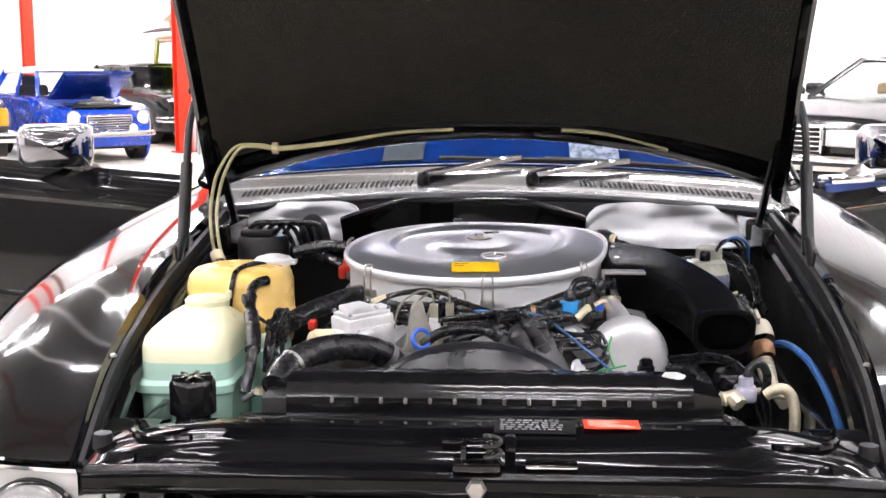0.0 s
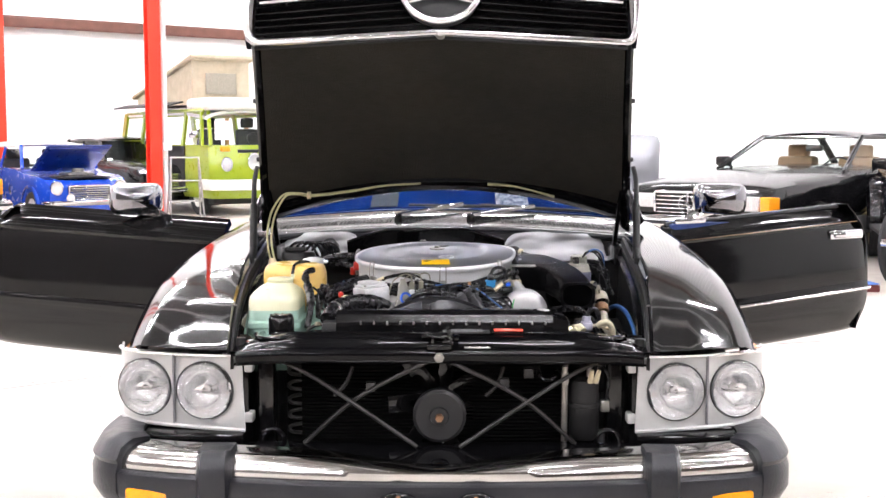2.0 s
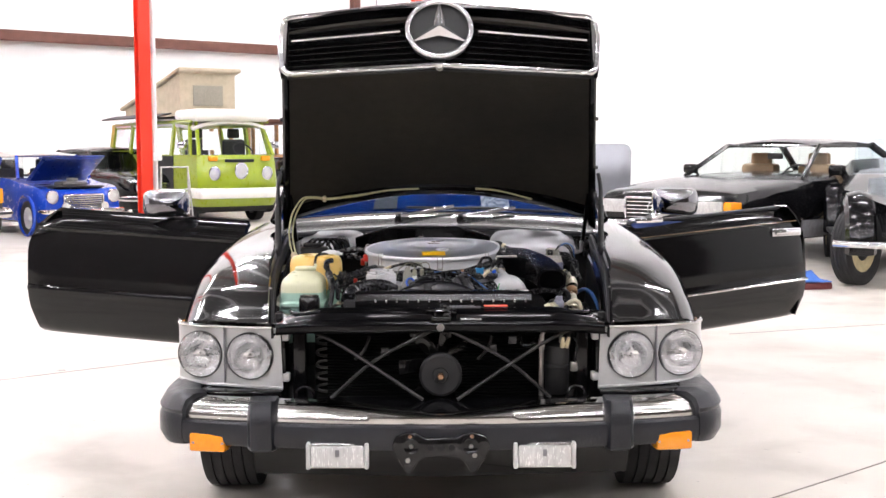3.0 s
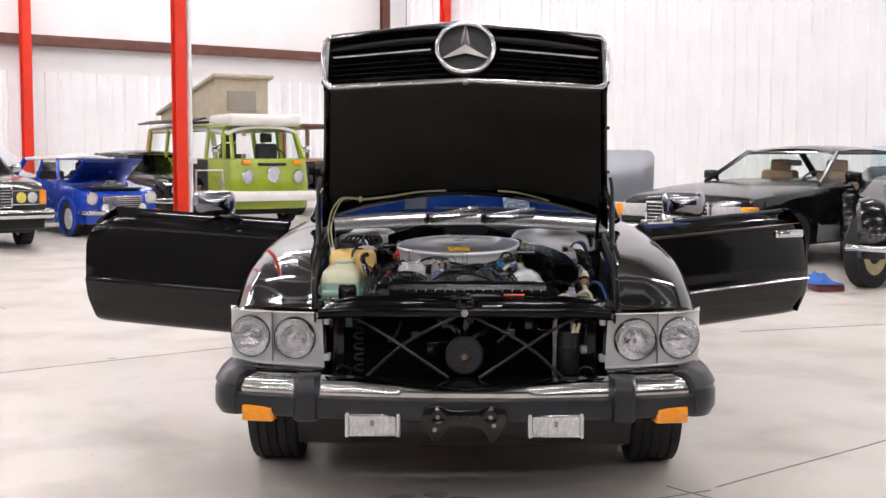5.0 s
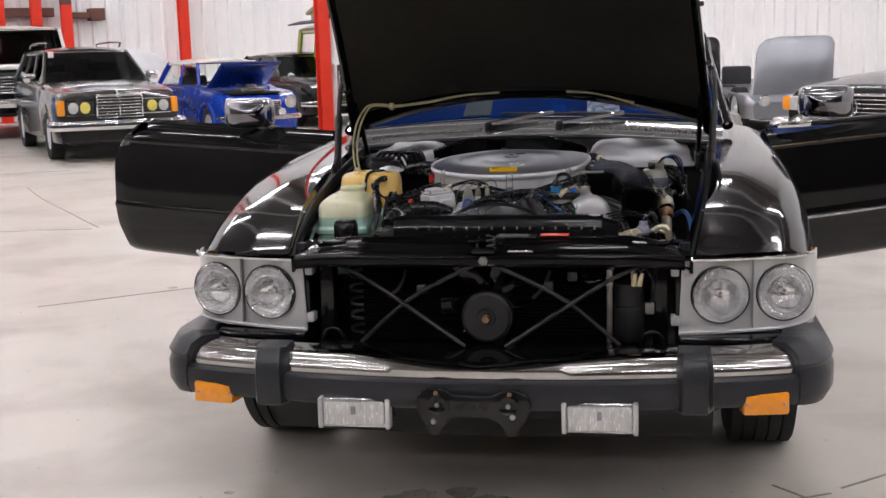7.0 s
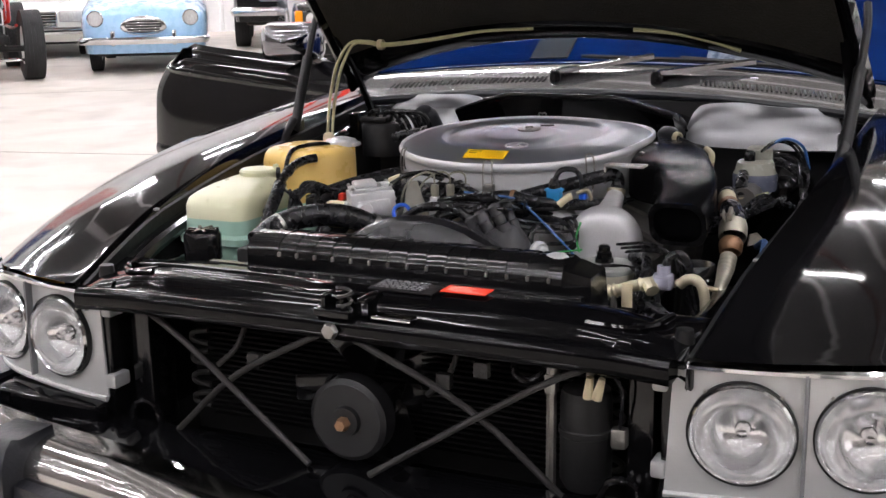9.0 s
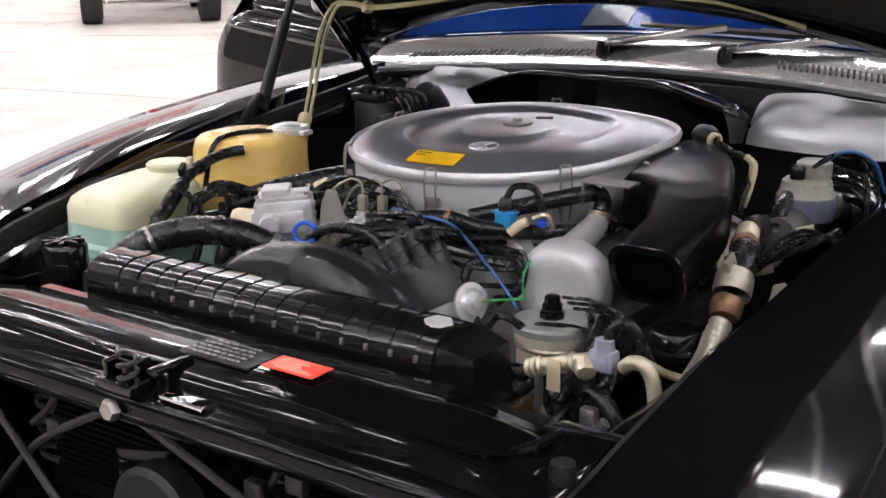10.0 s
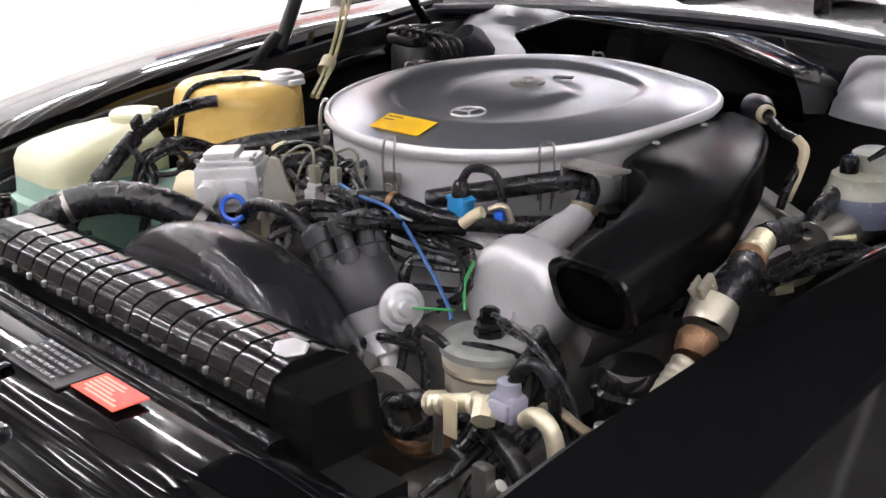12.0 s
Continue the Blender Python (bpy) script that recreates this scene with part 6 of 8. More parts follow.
frame_line = [grille_at(x, -0.002, 0.0) for x in np.linspace(-0.47, 0.47, 21)] + [grille_at(0.49, 0.012, 0), grille_at(0.5, 0.05, 0), grille_at(0.507, 0.13, 0), grille_at(0.502, 0.19, 0)] + [grille_at(x, top_h(x), 0.0) for x in np.linspace(0.48, -0.48, 21)] + [grille_at(-0.502, 0.19, 0), grille_at(-0.507, 0.13, 0), grille_at(-0.5, 0.05, 0), grille_at(-0.49, 0.012, 0), grille_at(-0.47, -0.002, 0.0)]
part("grille_frame", tube(frame_line, 0.0095, 10, 2), CHROME, hood, "chrome grille surround")
for s in (-1, 1):
    part("frame_return", loft([[grille_at(s * 0.5, h, dd) + Vector((s * ddx, 0, 0)) for dd, ddx in ((0.006, 0.004), (-0.06, 0.008), (-0.06, -0.004), (0.0, -0.012))] for h in np.linspace(0.02, 0.2, 6)]), CHROME, hood)
part("nose_top", loft([[grille_at(x, top_h(x) + dh, dd) for dh, dd in ((0.0, 0.004), (0.012, -0.002), (0.016, -0.05), (0.0, -0.06))] for x in np.linspace(-0.49, 0.49, 21)]), BLACK, hood)
sc = grille_at(0, 0.118, 0.022)
ring = lathe([(0.1005 + 0.009 * math.cos(a), 0.009 * math.sin(a)) for a in (2 * math.pi * k / 10 for k in range(10))], 48, closed=True)
star_ring = part("badge_ring", moved(ring, towards(sc, GN)), CHROME, hood, "large chrome ring badge")
for k in range(3):
    a = radians(90 + 120 * k)
    bm = bmesh.new()
    X, U = Vector((1, 0, 0)), GU
    d, sd = X * math.cos(a) + U * math.sin(a), -X * math.sin(a) + U * math.cos(a)
    r = 0.1
    vs = [bm.verts.new(q) for q in (sc + GN * 0.02, sc + d * r + GN * 0.004, sc + d * 0.115 * r - sd * 0.2 * r, sc + d * 0.115 * r + sd * 0.2 * r, sc - GN * 0.008)]
    for f in ((0, 2, 1), (0, 1, 3), (4, 1, 2), (4, 3, 1), (0, 3, 4), (0, 4, 2)):
        bm.faces.new([vs[i] for i in f])
    bmesh.ops.recalc_face_normals(bm, faces=bm.faces)
    part("badge_arm", bm, CHROME, hood, smooth=False)
part("badge_back", moved(lathe([(0, -0.012), (0.1, -0.012), (0.1, -0.03), (0, -0.03)], 30), towards(sc, GN)), FLAT_BLACK, hood)
part("frame_clip", moved(lathe([(0, 0.006), (0.01, 0.004), (0.012, -0.01)], 14), towards(grille_at(0, -0.008, 0.004), GN)), STEEL, hood)
for s in (-1, 1):
    own("gas_strut", tube([(s * 0.602, 0.87, 0.84), (s * 0.613, 0.96, 1.0)], 0.012, 10, smooth=False), FLAT_BLACK, "hood support strut")
    own("strut_sleeve", tube([(s * 0.592, 0.74, 0.775), (s * 0.603, 0.87, 0.865)], lambda t: 0.0115 + 0.0022 * math.sin(t * 150), 10, smooth=True, steps=90), FLAT_BLACK, "ribbed black strut sleeve")
    own("strut_rod", tube([(s * 0.612, 0.95, 0.98), (s * 0.617, 1.0, 1.07), (s * 0.612, 1.03, 1.12)], 0.008, 8), FLAT_BLACK)
    own("hood_hinge", join(box(s * 0.575 - 0.014, s * 0.575 + 0.014, 1.1, 1.28, 0.79, 0.855, 0.006), tube([(s * 0.572, 1.2, 0.84), (s * 0.575, 1.12, 0.95), (s * 0.572, 1.02, 1.05)], 0.009, 8)), BLACK_BAY)

# cowl, windshield, doors, cabin
def cowl_y(x):
    return 1.405 - 0.13 * (x / 0.6) ** 2


def cowl_z(x):
    return 0.896 - 0.022 * (x / 0.6) ** 2


# The silvery tone here is a painted reflection, not the panel's own colour.
cowl = own("cowl", sheet(lambda u, v: ((u * 2 - 1) * 0.66, cowl_y((u * 2 - 1) * 0.66) + 0.115 * v, cowl_z((u * 2 - 1) * 0.66) + 0.078 * v - 0.022 * v * v), 40, 14, 0.012), COWL_SHEEN, "glossy black cowl, reflection put into its colour, with slotted air intakes")
part("weather_strip", tube([(x, cowl_y(x) - 0.012, cowl_z(x) - 0.004) for x in np.linspace(-0.64, 0.64, 25)], 0.011, 8, 2), RUBBER, cowl)
part("cowl_front", loft([[(x, cowl_y(x) - 0.002, cowl_z(x) - 0.008), (x, cowl_y(x) - 0.02, cowl_z(x) - 0.07), (x, cowl_y(x) + 0.02, cowl_z(x) - 0.07), (x, cowl_y(x) + 0.02, cowl_z(x) - 0.012)] for x in np.linspace(-0.64, 0.64, 25)]), BLACK_BAY, cowl)
for s in (-1, 1):
    for k in range(34):
        x = s * (0.2 + 0.0115 * k)
        y = cowl_y(x) + 0.04
        z = cowl_z(x) + 0.078 * 0.348 - 0.022 * 0.121 + 0.0005
        part("intake_slot", moved(box(-0.0024, 0.0024, -0.011, 0.011, -0.002, 0.002, 0.0006), pose(x, y, z, 26, 0, s * 16)), FLAT_BLACK, cowl)
for x0, x1 in ((-0.17, 0.06), (0.09, 0.32)):
    base = Vector((x0, cowl_y(x0) + 0.045, cowl_z(x0) + 0.044))
    tip = Vector((x1, cowl_y(x1) + 0.11, cowl_z(x1) + 0.078))
    d = (tip - base).normalized()
    side = d.cross(Vector((0, 0, 1))).normalized()
    w = own("wiper", loft([[base + d * (k * (tip - base).length) + side * (sx * wd) + Vector((0, 0, sz * 0.006)) for sx, sz in ((-1, -1), (-1, 0.6), (0, 1.4), (1, 0.6), (1, -1))] for k, wd in ((0.0, 0.017), (0.12, 0.02), (0.4, 0.012), (0.8, 0.006), (1.0, 0.004))]), DARKENED_CHROME, "dark chrome wiper arm on the cowl")
    part("pivot", moved(lathe([(0, 0.03), (0.014, 0.028), (0.018, 0.015), (0.018, 0)], 16), pose(x0, cowl_y(x0) + 0.04, cowl_z(x0) + 0.02)), PLASTIC, w)
    part("blade", tube([(x1 - 0.2, cowl_y(x1 - 0.2) + 0.145, cowl_z(x1 - 0.2) + 0.074), (x1 + 0.2, cowl_y(x1 + 0.2) + 0.14, cowl_z(x1 + 0.2) + 0.072)], 0.006, 6, smooth=False), FLAT_BLACK, w)


def screen_point(u, v):
    x = (u * 2 - 1) * (0.68 - 0.08 * v)
    return (x, cowl_y(x) + 0.122 + 0.46 * v, cowl_z(x) + 0.055 + 0.32 * v)


own("windshield", sheet(screen_point, 20, 10, 0.006), WINDOW, "curved windshield glass").visible_shadow = False
shade = own("sun_shade", sheet(lambda u, v: (lambda p: (p[0] * 0.98, p[1] + 0.04, p[2] + 0.004))(screen_point(u, v * 0.92)), 20, 10, 0.004), SHADE_BLUE, "blue cloth shade behind the windshield")
for x0, x1, mat in ((-0.27, -0.175, material("dark navy grey patch", (0.008, 0.009, 0.011), 0.7, vary=0.2)), (0.175, 0.29, material("mottled printed patch", (0.03, 0.04, 0.07), 0.6, vary=0.2, scale=55, second=(0.14, 0.14, 0.16), spread=0.2))):
    part("shade_patch", sheet(lambda u, v: (lambda p: (p[0], p[1] + 0.03, p[2] + 0.006))(screen_point(0.5 + (x0 + (x1 - x0) * u) / 1.3, 0.02 + 0.5 * v)), 4, 8, 0.003), mat, shade)
frame_pts = [screen_point(0, 0)] + [screen_point(0, k / 4) for k in range(1, 5)] + [screen_point(u, 1) for u in np.linspace(0.1, 0.9, 9)] + [screen_point(1, k / 4) for k in range(4, -1, -1)]
own("windshield_frame", tube(frame_pts, 0.02, 10, 2), BLACK, "black windshield frame with chrome edge")
own("windshield_trim", tube([(p[0] * 1.0, p[1] - 0.018, p[2]) for p in frame_pts], 0.008, 8, 2), CHROME)
own("inner_mirror", box(-0.12, 0.12, 1.88, 1.91, 1.2, 1.27, 0.015), FLAT_BLACK)
own("dashboard", box(-0.64, 0.64, 1.72, 2.0, 0.72, 0.93, 0.05), BLUE_TRIM)
own("steering_wheel", moved(lathe([(0.19 + 0.014 * math.cos(a), 0.014 * math.sin(a)) for a in (2 * math.pi * k / 8 for k in range(8))], 30, closed=True), pose(0.34, 2.12, 0.86, 65)), FLAT_BLACK)
for s in (-1, 1):
    st = own("seat", join(box(s * 0.34 - 0.25, s * 0.34 + 0.25, 2.62, 2.8, 0.4, 1.0, 0.06), box(s * 0.34 - 0.25, s * 0.34 + 0.25, 2.2, 2.7, 0.36, 0.54, 0.06)), BLUE_TRIM, "dark blue seat")
    part("headrest", box(s * 0.34 - 0.13, s * 0.34 + 0.13, 2.7, 2.8, 1.02, 1.16, 0.04), BLUE_TRIM, st)
own("cabin_floor", box(-0.78, 0.78, 1.6, 3.0, 0.3, 0.36), DARK_TRIM)
rear = []
for i in range(19):
    y = 2.95 + 1.3 * i / 18
    w = curve([(2.9, 0.875), (3.6, 0.86), (4.25, 0.76)], y)
    t = curve([(2.9, 0.9), (3.6, 0.88), (4.25, 0.78)], y)
    zb = 0.28
    if abs(y - 3.2) < 0.37:
        zb = max(zb, 0.28 + math.sqrt(0.37 ** 2 - (y - 3.2) ** 2))
    rear.append([(-w, y, zb), (-w * 1.005, y, 0.7), (-w * 0.95, y, t - 0.03), (-w * 0.5, y, t + 0.015), (0, y, t + 0.02), (w * 0.5, y, t + 0.015), (w * 0.95, y, t - 0.03), (w * 1.005, y, 0.7), (w, y, zb)])
own("rear_body", loft(rear, closed=False), BLACK, "glossy black rear deck")
for s in (-1, 1):
    own("sill", box(min(s * 0.72, s * 0.85), max(s * 0.72, s * 0.85), 1.75, 3.0, 0.24, 0.4, 0.03), BLACK)
own("firewall", box(-0.66, 0.66, 1.36, 1.39, 0.3, 0.88), FLAT_BLACK)
for s in (-1, 1):
    own("firewall_side", box(s * 0.605 - 0.065, s * 0.605 + 0.065, 1.31, 1.33, 0.3, 0.87, 0.004), FLAT_BLACK)


def door(s, hinge, angle, mirror_at):
    """An open door; built shut along y behind its hinge, then swung out."""
    L = 1.1
    prof = [(0.335, -0.03), (0.35, -0.008), (0.44, 0.016), (0.505, 0.018), (0.52, 0.024), (0.535, 0.018), (0.62, 0.014), (0.72, 0.006), (0.77, -0.003), (0.80, -0.01), (0.806, -0.007), (0.812, -0.014), (0.835, -0.026), (0.855, -0.043), (0.872, -0.066)]
    def outer(u, v):
        k = v * (len(prof) - 1)
        z = float(np.interp(k, range(len(prof)), [a for a, _ in prof]))
        o = float(np.interp(k, range(len(prof)), [b for _, b in prof]))
        end = 0.035 * math.exp(-((1 - u) * L / 0.05))
        y = u * (L - 0.05 * max(0, (0.5 - z) / 0.2) ** 1.5) if z < 0.5 else u * (L - 0.125 * max(0, (z - 0.69) / 0.18) ** 2)
        rise = 0.05 * u
        return (s * (o - end * 0.6), y, z + rise)
    d = own("door", sheet(outer, 30, 48, 0.03 * s), BLACK, "open black car door")
    part("inner_panel", box(min(-s * 0.04, -s * 0.09), max(-s * 0.04, -s * 0.09), 0.03, L - 0.1, 0.42, 0.88, 0.02), BLUE_TRIM, d, "dark blue inner door panel")
    part("door_edge", sheet(lambda u, v: (s * (0.0 - 0.085 * u), L - 0.018 - 0.125 * max(0, (0.34 + 0.53 * v - 0.69) / 0.18) ** 2 - 0.05 * max(0, (0.5 - (0.3 + 0.56 * v)) / 0.2) ** 1.5, 0.39 + 0.545 * v), 4, 12, 0.004), BLACK, d)
    part("belt_trim", tube([(s * -0.066, u * (L - 0.13), 0.874 + 0.05 * u) for u in np.linspace(0.02, 1, 10)], 0.009, 8, 2), RUBBER, d)
    part("pinstripe", tube([(s * -0.009, u * (L - 0.055), 0.809 + 0.05 * u) for u in np.linspace(0.0, 0.99, 10)], 0.0016, 6, 2), TAN_TRIM, d, "thin tan pinstripe")
    part("side_moulding", tube([(s * 0.022, u * L * 0.985, 0.52 + 0.05 * u) for u in np.linspace(0.0, 1, 8)], 0.007, 8, 2), DULL_CHROME, d)
    h = part("handle", join(box(min(-s * 0.01, s * 0.022), max(-s * 0.01, s * 0.022), L - 0.23, L - 0.06, 0.762 + 0.03, 0.788 + 0.03, 0.01), box(min(-s * 0.01, s * 0.01), max(-s * 0.01, s * 0.01), L - 0.245, L - 0.05, 0.754 + 0.03, 0.796 + 0.03, 0.008)), CHROME, d, "chrome pull door handle")
    # mirror near the hinge end
    mc = Vector((s * 0.01, mirror_at, 0.972))
    rings = []
    for k, (dy, sc_) in enumerate(((-0.085, 0.08), (-0.08, 0.3), (-0.068, 0.52), (-0.05, 0.7), (-0.025, 0.86), (0.005, 0.96), (0.03, 1.0), (0.042, 0.99), (0.046, 0.94), (0.036, 0.9))):
        rings.append([mc + Vector((x * sc_, dy, z * sc_)) for x, z in rounded(0.21, 0.125, 0.036, 4)])
    back = Matrix.Translation(mc) @ pose(0, 0, 0, 0, 0, -0.8 * angle) @ Matrix.Translation(-mc)
    m = part("door_mirror", moved(loft(rings), back), DARKENED_CHROME, d, "chrome door mirror, dark reflections put into its colour")
    part("mirror_glass", moved(prism(rounded(0.19, 0.106, 0.028, 4), 0.004), back @ Matrix.Translation(mc + Vector((0, 0.038, 0)))), SILVER, m)
    part("mirror_foot", join(tube([(s * -0.07, mirror_at - 0.1, 0.885), (s * -0.05, mirror_at - 0.06, 0.91), (s * -0.01, mirror_at - 0.01, 0.93)], 0.02, 8), box(s * -0.07 - 0.03, s * -0.07 + 0.03, mirror_at - 0.18, mirror_at - 0.02, 0.874, 0.897, 0.008)), CHROME, m)
    d.matrix_basis = pose(hinge[0], hinge[1], 0, 0, 0, angle)
    return d


door(-1, (-0.875, 1.80, 0), 74.5, 0.38)
door(1, (0.875, 1.80, 0), -60, 0.23)

# firewall shields and air plenum
def plenum_ring(x):
    k = abs(x + 0.06) / 0.275
    top = 0.914 - 0.002 * k - 0.045 * max(0, (k - 0.45) / 0.55) ** 1.2
    front = 1.135 + 0.02 * k + 0.03 * max(0, k - 0.5)
    return [(x, y, z) for y, z in ((front + 0.045, 0.79), (front + 0.03, 0.83), (front + 0.012, top - 0.018), (front + 0.002, top - 0.008), (front + 0.003, top - 0.002), (front + 0.01, top), (front + 0.1, top - 0.012), (1.35, top - 0.03), (1.37, 0.8))]


plenum = own("plenum", loft([plenum_ring(x) for x in np.linspace(-0.335, 0.2, 29)]), BLACK, "black air plenum on the firewall", sharp=75)
for s in (-1, 1):
    def shield(u, v, s=s):
        x = (0.285 + 0.29 * u) if s < 0 else (0.215 + 0.36 * u)
        arch = curve([(0.0, 0.83), (0.06, 0.872), (0.2, 0.885), (0.5, 0.884), (0.85, 0.876), (0.95, 0.866), (1.0, 0.835)], u)
        z = 0.79 + (arch - 0.79) * v
        y = 1.28 - 0.03 * math.sin(math.pi * min(1, u * 0.9)) * (1 - 0.5 * v) + 0.03 * v + 0.025 * math.exp(-((u - 0.5) / 0.22) ** 2 - ((v - 0.62) / 0.16) ** 2)
        return (s * x - 0.01, y + 0.012 * noise.noise((u * 4, v * 4, s)), z)
    own("heat_shield", sheet(shield, 26, 14, 0.006), FIREWALL, "silver grey firewall panel")

# ---- engine bay ----
own("bay_floor", box(-0.55, 0.55, 0.3, 1.36, 0.28, 0.3), FLAT_BLACK)
own("engine_block", box(-0.24, 0.24, 0.42, 1.12, 0.32, 0.62, 0.03), FLAT_BLACK, "dark engine block")
for s in (-1, 1):
    own("cylinder_head", box(s * 0.21 - 0.09, s * 0.21 + 0.09, 0.46, 1.1, 0.56, 0.68, 0.03), CAST_DARK)
    vm = pose(s * 0.235, 0.8, 0.655, 0, s * 22)
    vc = own("valve_cover", moved(box(-0.075, 0.075, -0.22, 0.3, 0, 0.06, 0.02), vm), CAST_DARK, "ribbed cast valve cover")
    for k in range(1, 5):
        part("rib", moved(box(-0.06, 0.06, -0.24 + 0.12 * k - 0.006, -0.24 + 0.12 * k + 0.006, 0.055, 0.068, 0.002), vm), CAST_DARK, vc)
manifold = own("intake_manifold", box(-0.12, 0.12, 0.55, 1.08, 0.62, 0.74, 0.03), ALU, "cast intake manifold")
for k in range(4):
    for s in (-1, 1):
        part("runner", tube([(s * 0.03, 0.6 + 0.13 * k, 0.72), (s * 0.12, 0.6 + 0.13 * k, 0.75), (s * 0.19, 0.6 + 0.13 * k, 0.69)], 0.02, 8), ALU, manifold)

# air cleaner
AC = Vector((-0.03, 0.828, 0))
LEVEL = Matrix(((1, 0, 0, 0), (0, 1, 0, 0), (0, 0.07, 1, -0.0555), (0, 0, 0, 1)))   # the cleaner leans forward a little


def ac_r(a):
    d = (math.degrees(a) - 34 + 180) % 360 - 180
    e = (math.degrees(a) + 140 + 180) % 360 - 180
    return 0.243 + 0.04 * math.exp(-(d / 24) ** 2) + 0.008 * math.exp(-(e / 32) ** 2)


def ac_ring(k, z, n=72, off=0.0):
    return [AC + Vector(((ac_r(2 * math.pi * i / n) * k + off) * math.cos(2 * math.pi * i / n), (ac_r(2 * math.pi * i / n) * k + off) * math.sin(2 * math.pi * i / n), z)) for i in range(n)]


cleaner = own("air_cleaner", loft([ac_ring(0.92, 0.762), ac_ring(0.945, 0.768), ac_ring(0.955, 0.79), ac_ring(0.96, 0.838), ac_ring(0.9, 0.84)]), ALU_SHEET, "round aluminium air cleaner")
# Same metal as the lid, coloured paler to carry the rim's highlight.
part("lid_rim", loft([ac_ring(0.95, 0.835), ac_ring(0.99, 0.837), ac_ring(1.002, 0.842), ac_ring(1.002, 0.848), ac_ring(0.992, 0.852), ac_ring(0.978, 0.852), ac_ring(0.968, 0.847), ac_ring(0.95, 0.843)]), ALU_SHEET, cleaner, "rolled rim, highlight put into its pale colour")
part("lid", loft([ac_ring(0.94, 0.84), ac_ring(0.972, 0.8475), ac_ring(0.955, 0.85), ac_ring(0.9, 0.856), ac_ring(0.8, 0.861), ac_ring(0.72, 0.8635), ac_ring(0.66, 0.864), ac_ring(0.64, 0.862), ac_ring(0.62, 0.857), ac_ring(0.59, 0.855), ac_ring(0.4, 0.8565), ac_ring(0.33, 0.858), ac_ring(0.3, 0.862), ac_ring(0.26, 0.8635), ac_ring(0.05, 0.864)]), ALU_LID, cleaner, "dished aluminium lid")
part("nut", join(moved(lathe([(0, 0.009), (0.007, 0.009), (0.009, 0.006), (0.009, 0.0)], 6), pose(-0.022, 0.856, 0.864)), moved(lathe([(0.024, 0.0), (0.024, 0.003), (0.01, 0.004), (0, 0.004)], 24), pose(-0.022, 0.856, 0.864))), STEEL, cleaner)
part("lid_notch", moved(box(-0.014, 0.014, -0.006, 0.006, 0, 0.002, 0.0005), pose(0.0, 0.905, 0.864, 0, 0, 25)), FLAT_BLACK, cleaner)
part("emblem", moved(lathe([(0.022 + 0.0016 * math.cos(a), 0.0016 * math.sin(a)) for a in (2 * math.pi * k / 6 for k in range(6))], 30, closed=True), pose(0.008, 0.71, 0.8635)), ALU_SHEET, cleaner, "embossed ring emblem")
for k in range(3):
    a = radians(80 + 120 * k)
    part("emblem_arm", moved(box(0, 0.021, -0.0016, 0.0016, 0, 0.0016), pose(0.008, 0.71, 0.8635, 0, 0, math.degrees(a))), ALU_SHEET, cleaner)
for a in (-83, -37, 170, 100, 225):
    rad = radians(a)
    c = AC + Vector((math.cos(rad), math.sin(rad), 0)) * ac_r(rad) * 0.965
    m = Matrix.Translation((c.x, c.y, 0)) @ pose(0, 0, 0, 0, 0, a + 90)
    clip = part("clip", moved(join(box(-0.012, 0.012, -0.012, -0.004, 0.80, 0.815, 0.002), tube([(-0.009, -0.012, 0.79), (-0.009, -0.016, 0.83), (-0.008, -0.012, 0.856), (0.0, -0.004, 0.858), (0.008, -0.012, 0.856), (0.009, -0.016, 0.83), (0.009, -0.012, 0.79)], 0.0017, 6, 3), tube([(-0.006, -0.014, 0.778), (-0.006, -0.016, 0.8), (0.006, -0.016, 0.8), (0.006, -0.014, 0.778)], 0.0016, 6, 3)), m), STEEL, cleaner, "wire spring clip")
m = LEVEL @ pose(-0.022, 0.626, 0.8615, 11, 0, 4)
lab = own("yellow_label", moved(box(-0.041, 0.041, -0.019, 0.019, 0, 0.0012), m), YELLOW_LABEL, "bright yellow label on the lid")
for y, a, b in ((0.012, -0.036, -0.012), (0.004, -0.036, -0.02)):
    part("print_bar", moved(box(a, b, y - 0.001, y + 0.001, 0.0012, 0.0017), m), DARK_PRINT, lab)

for o in (cleaner, *cleaner.children):
    o.data.transform(LEVEL)

# intake snorkel
def duct(points, sizes, thick=0.005):
    line = smooth_line(points, 6)
    n = len(line)
    rings, inner = [], []
    for i, p in enumerate(line):
        d = (line[min(i + 1, n - 1)] - line[max(i - 1, 0)]).normalized()
        side = d.cross(Vector((0, 0, 1))).normalized()
        up = side.cross(d)
        f = i / (n - 1) * (len(sizes) - 1)
        w = float(np.interp(f, range(len(sizes)), [a for a, _ in sizes]))
        h = float(np.interp(f, range(len(sizes)), [b for _, b in sizes]))
        rings.append([p + side * x + up * z for x, z in rounded(w, h, min(w, h) * 0.26, 4)])
        inner.append([p + side * x + up * z for x, z in rounded(w - 2 * thick, h - 2 * thick, min(w, h) * 0.24, 4)])
    return loft(rings + inner[::-1], caps=True)


def snorkel_ring(y, inset=0.0):
    left = lerp([(0.485, 0.338), (0.6, 0.327), (0.71, 0.292), (0.745, 0.225), (0.8, 0.215), (0.96, 0.2)], y) + inset
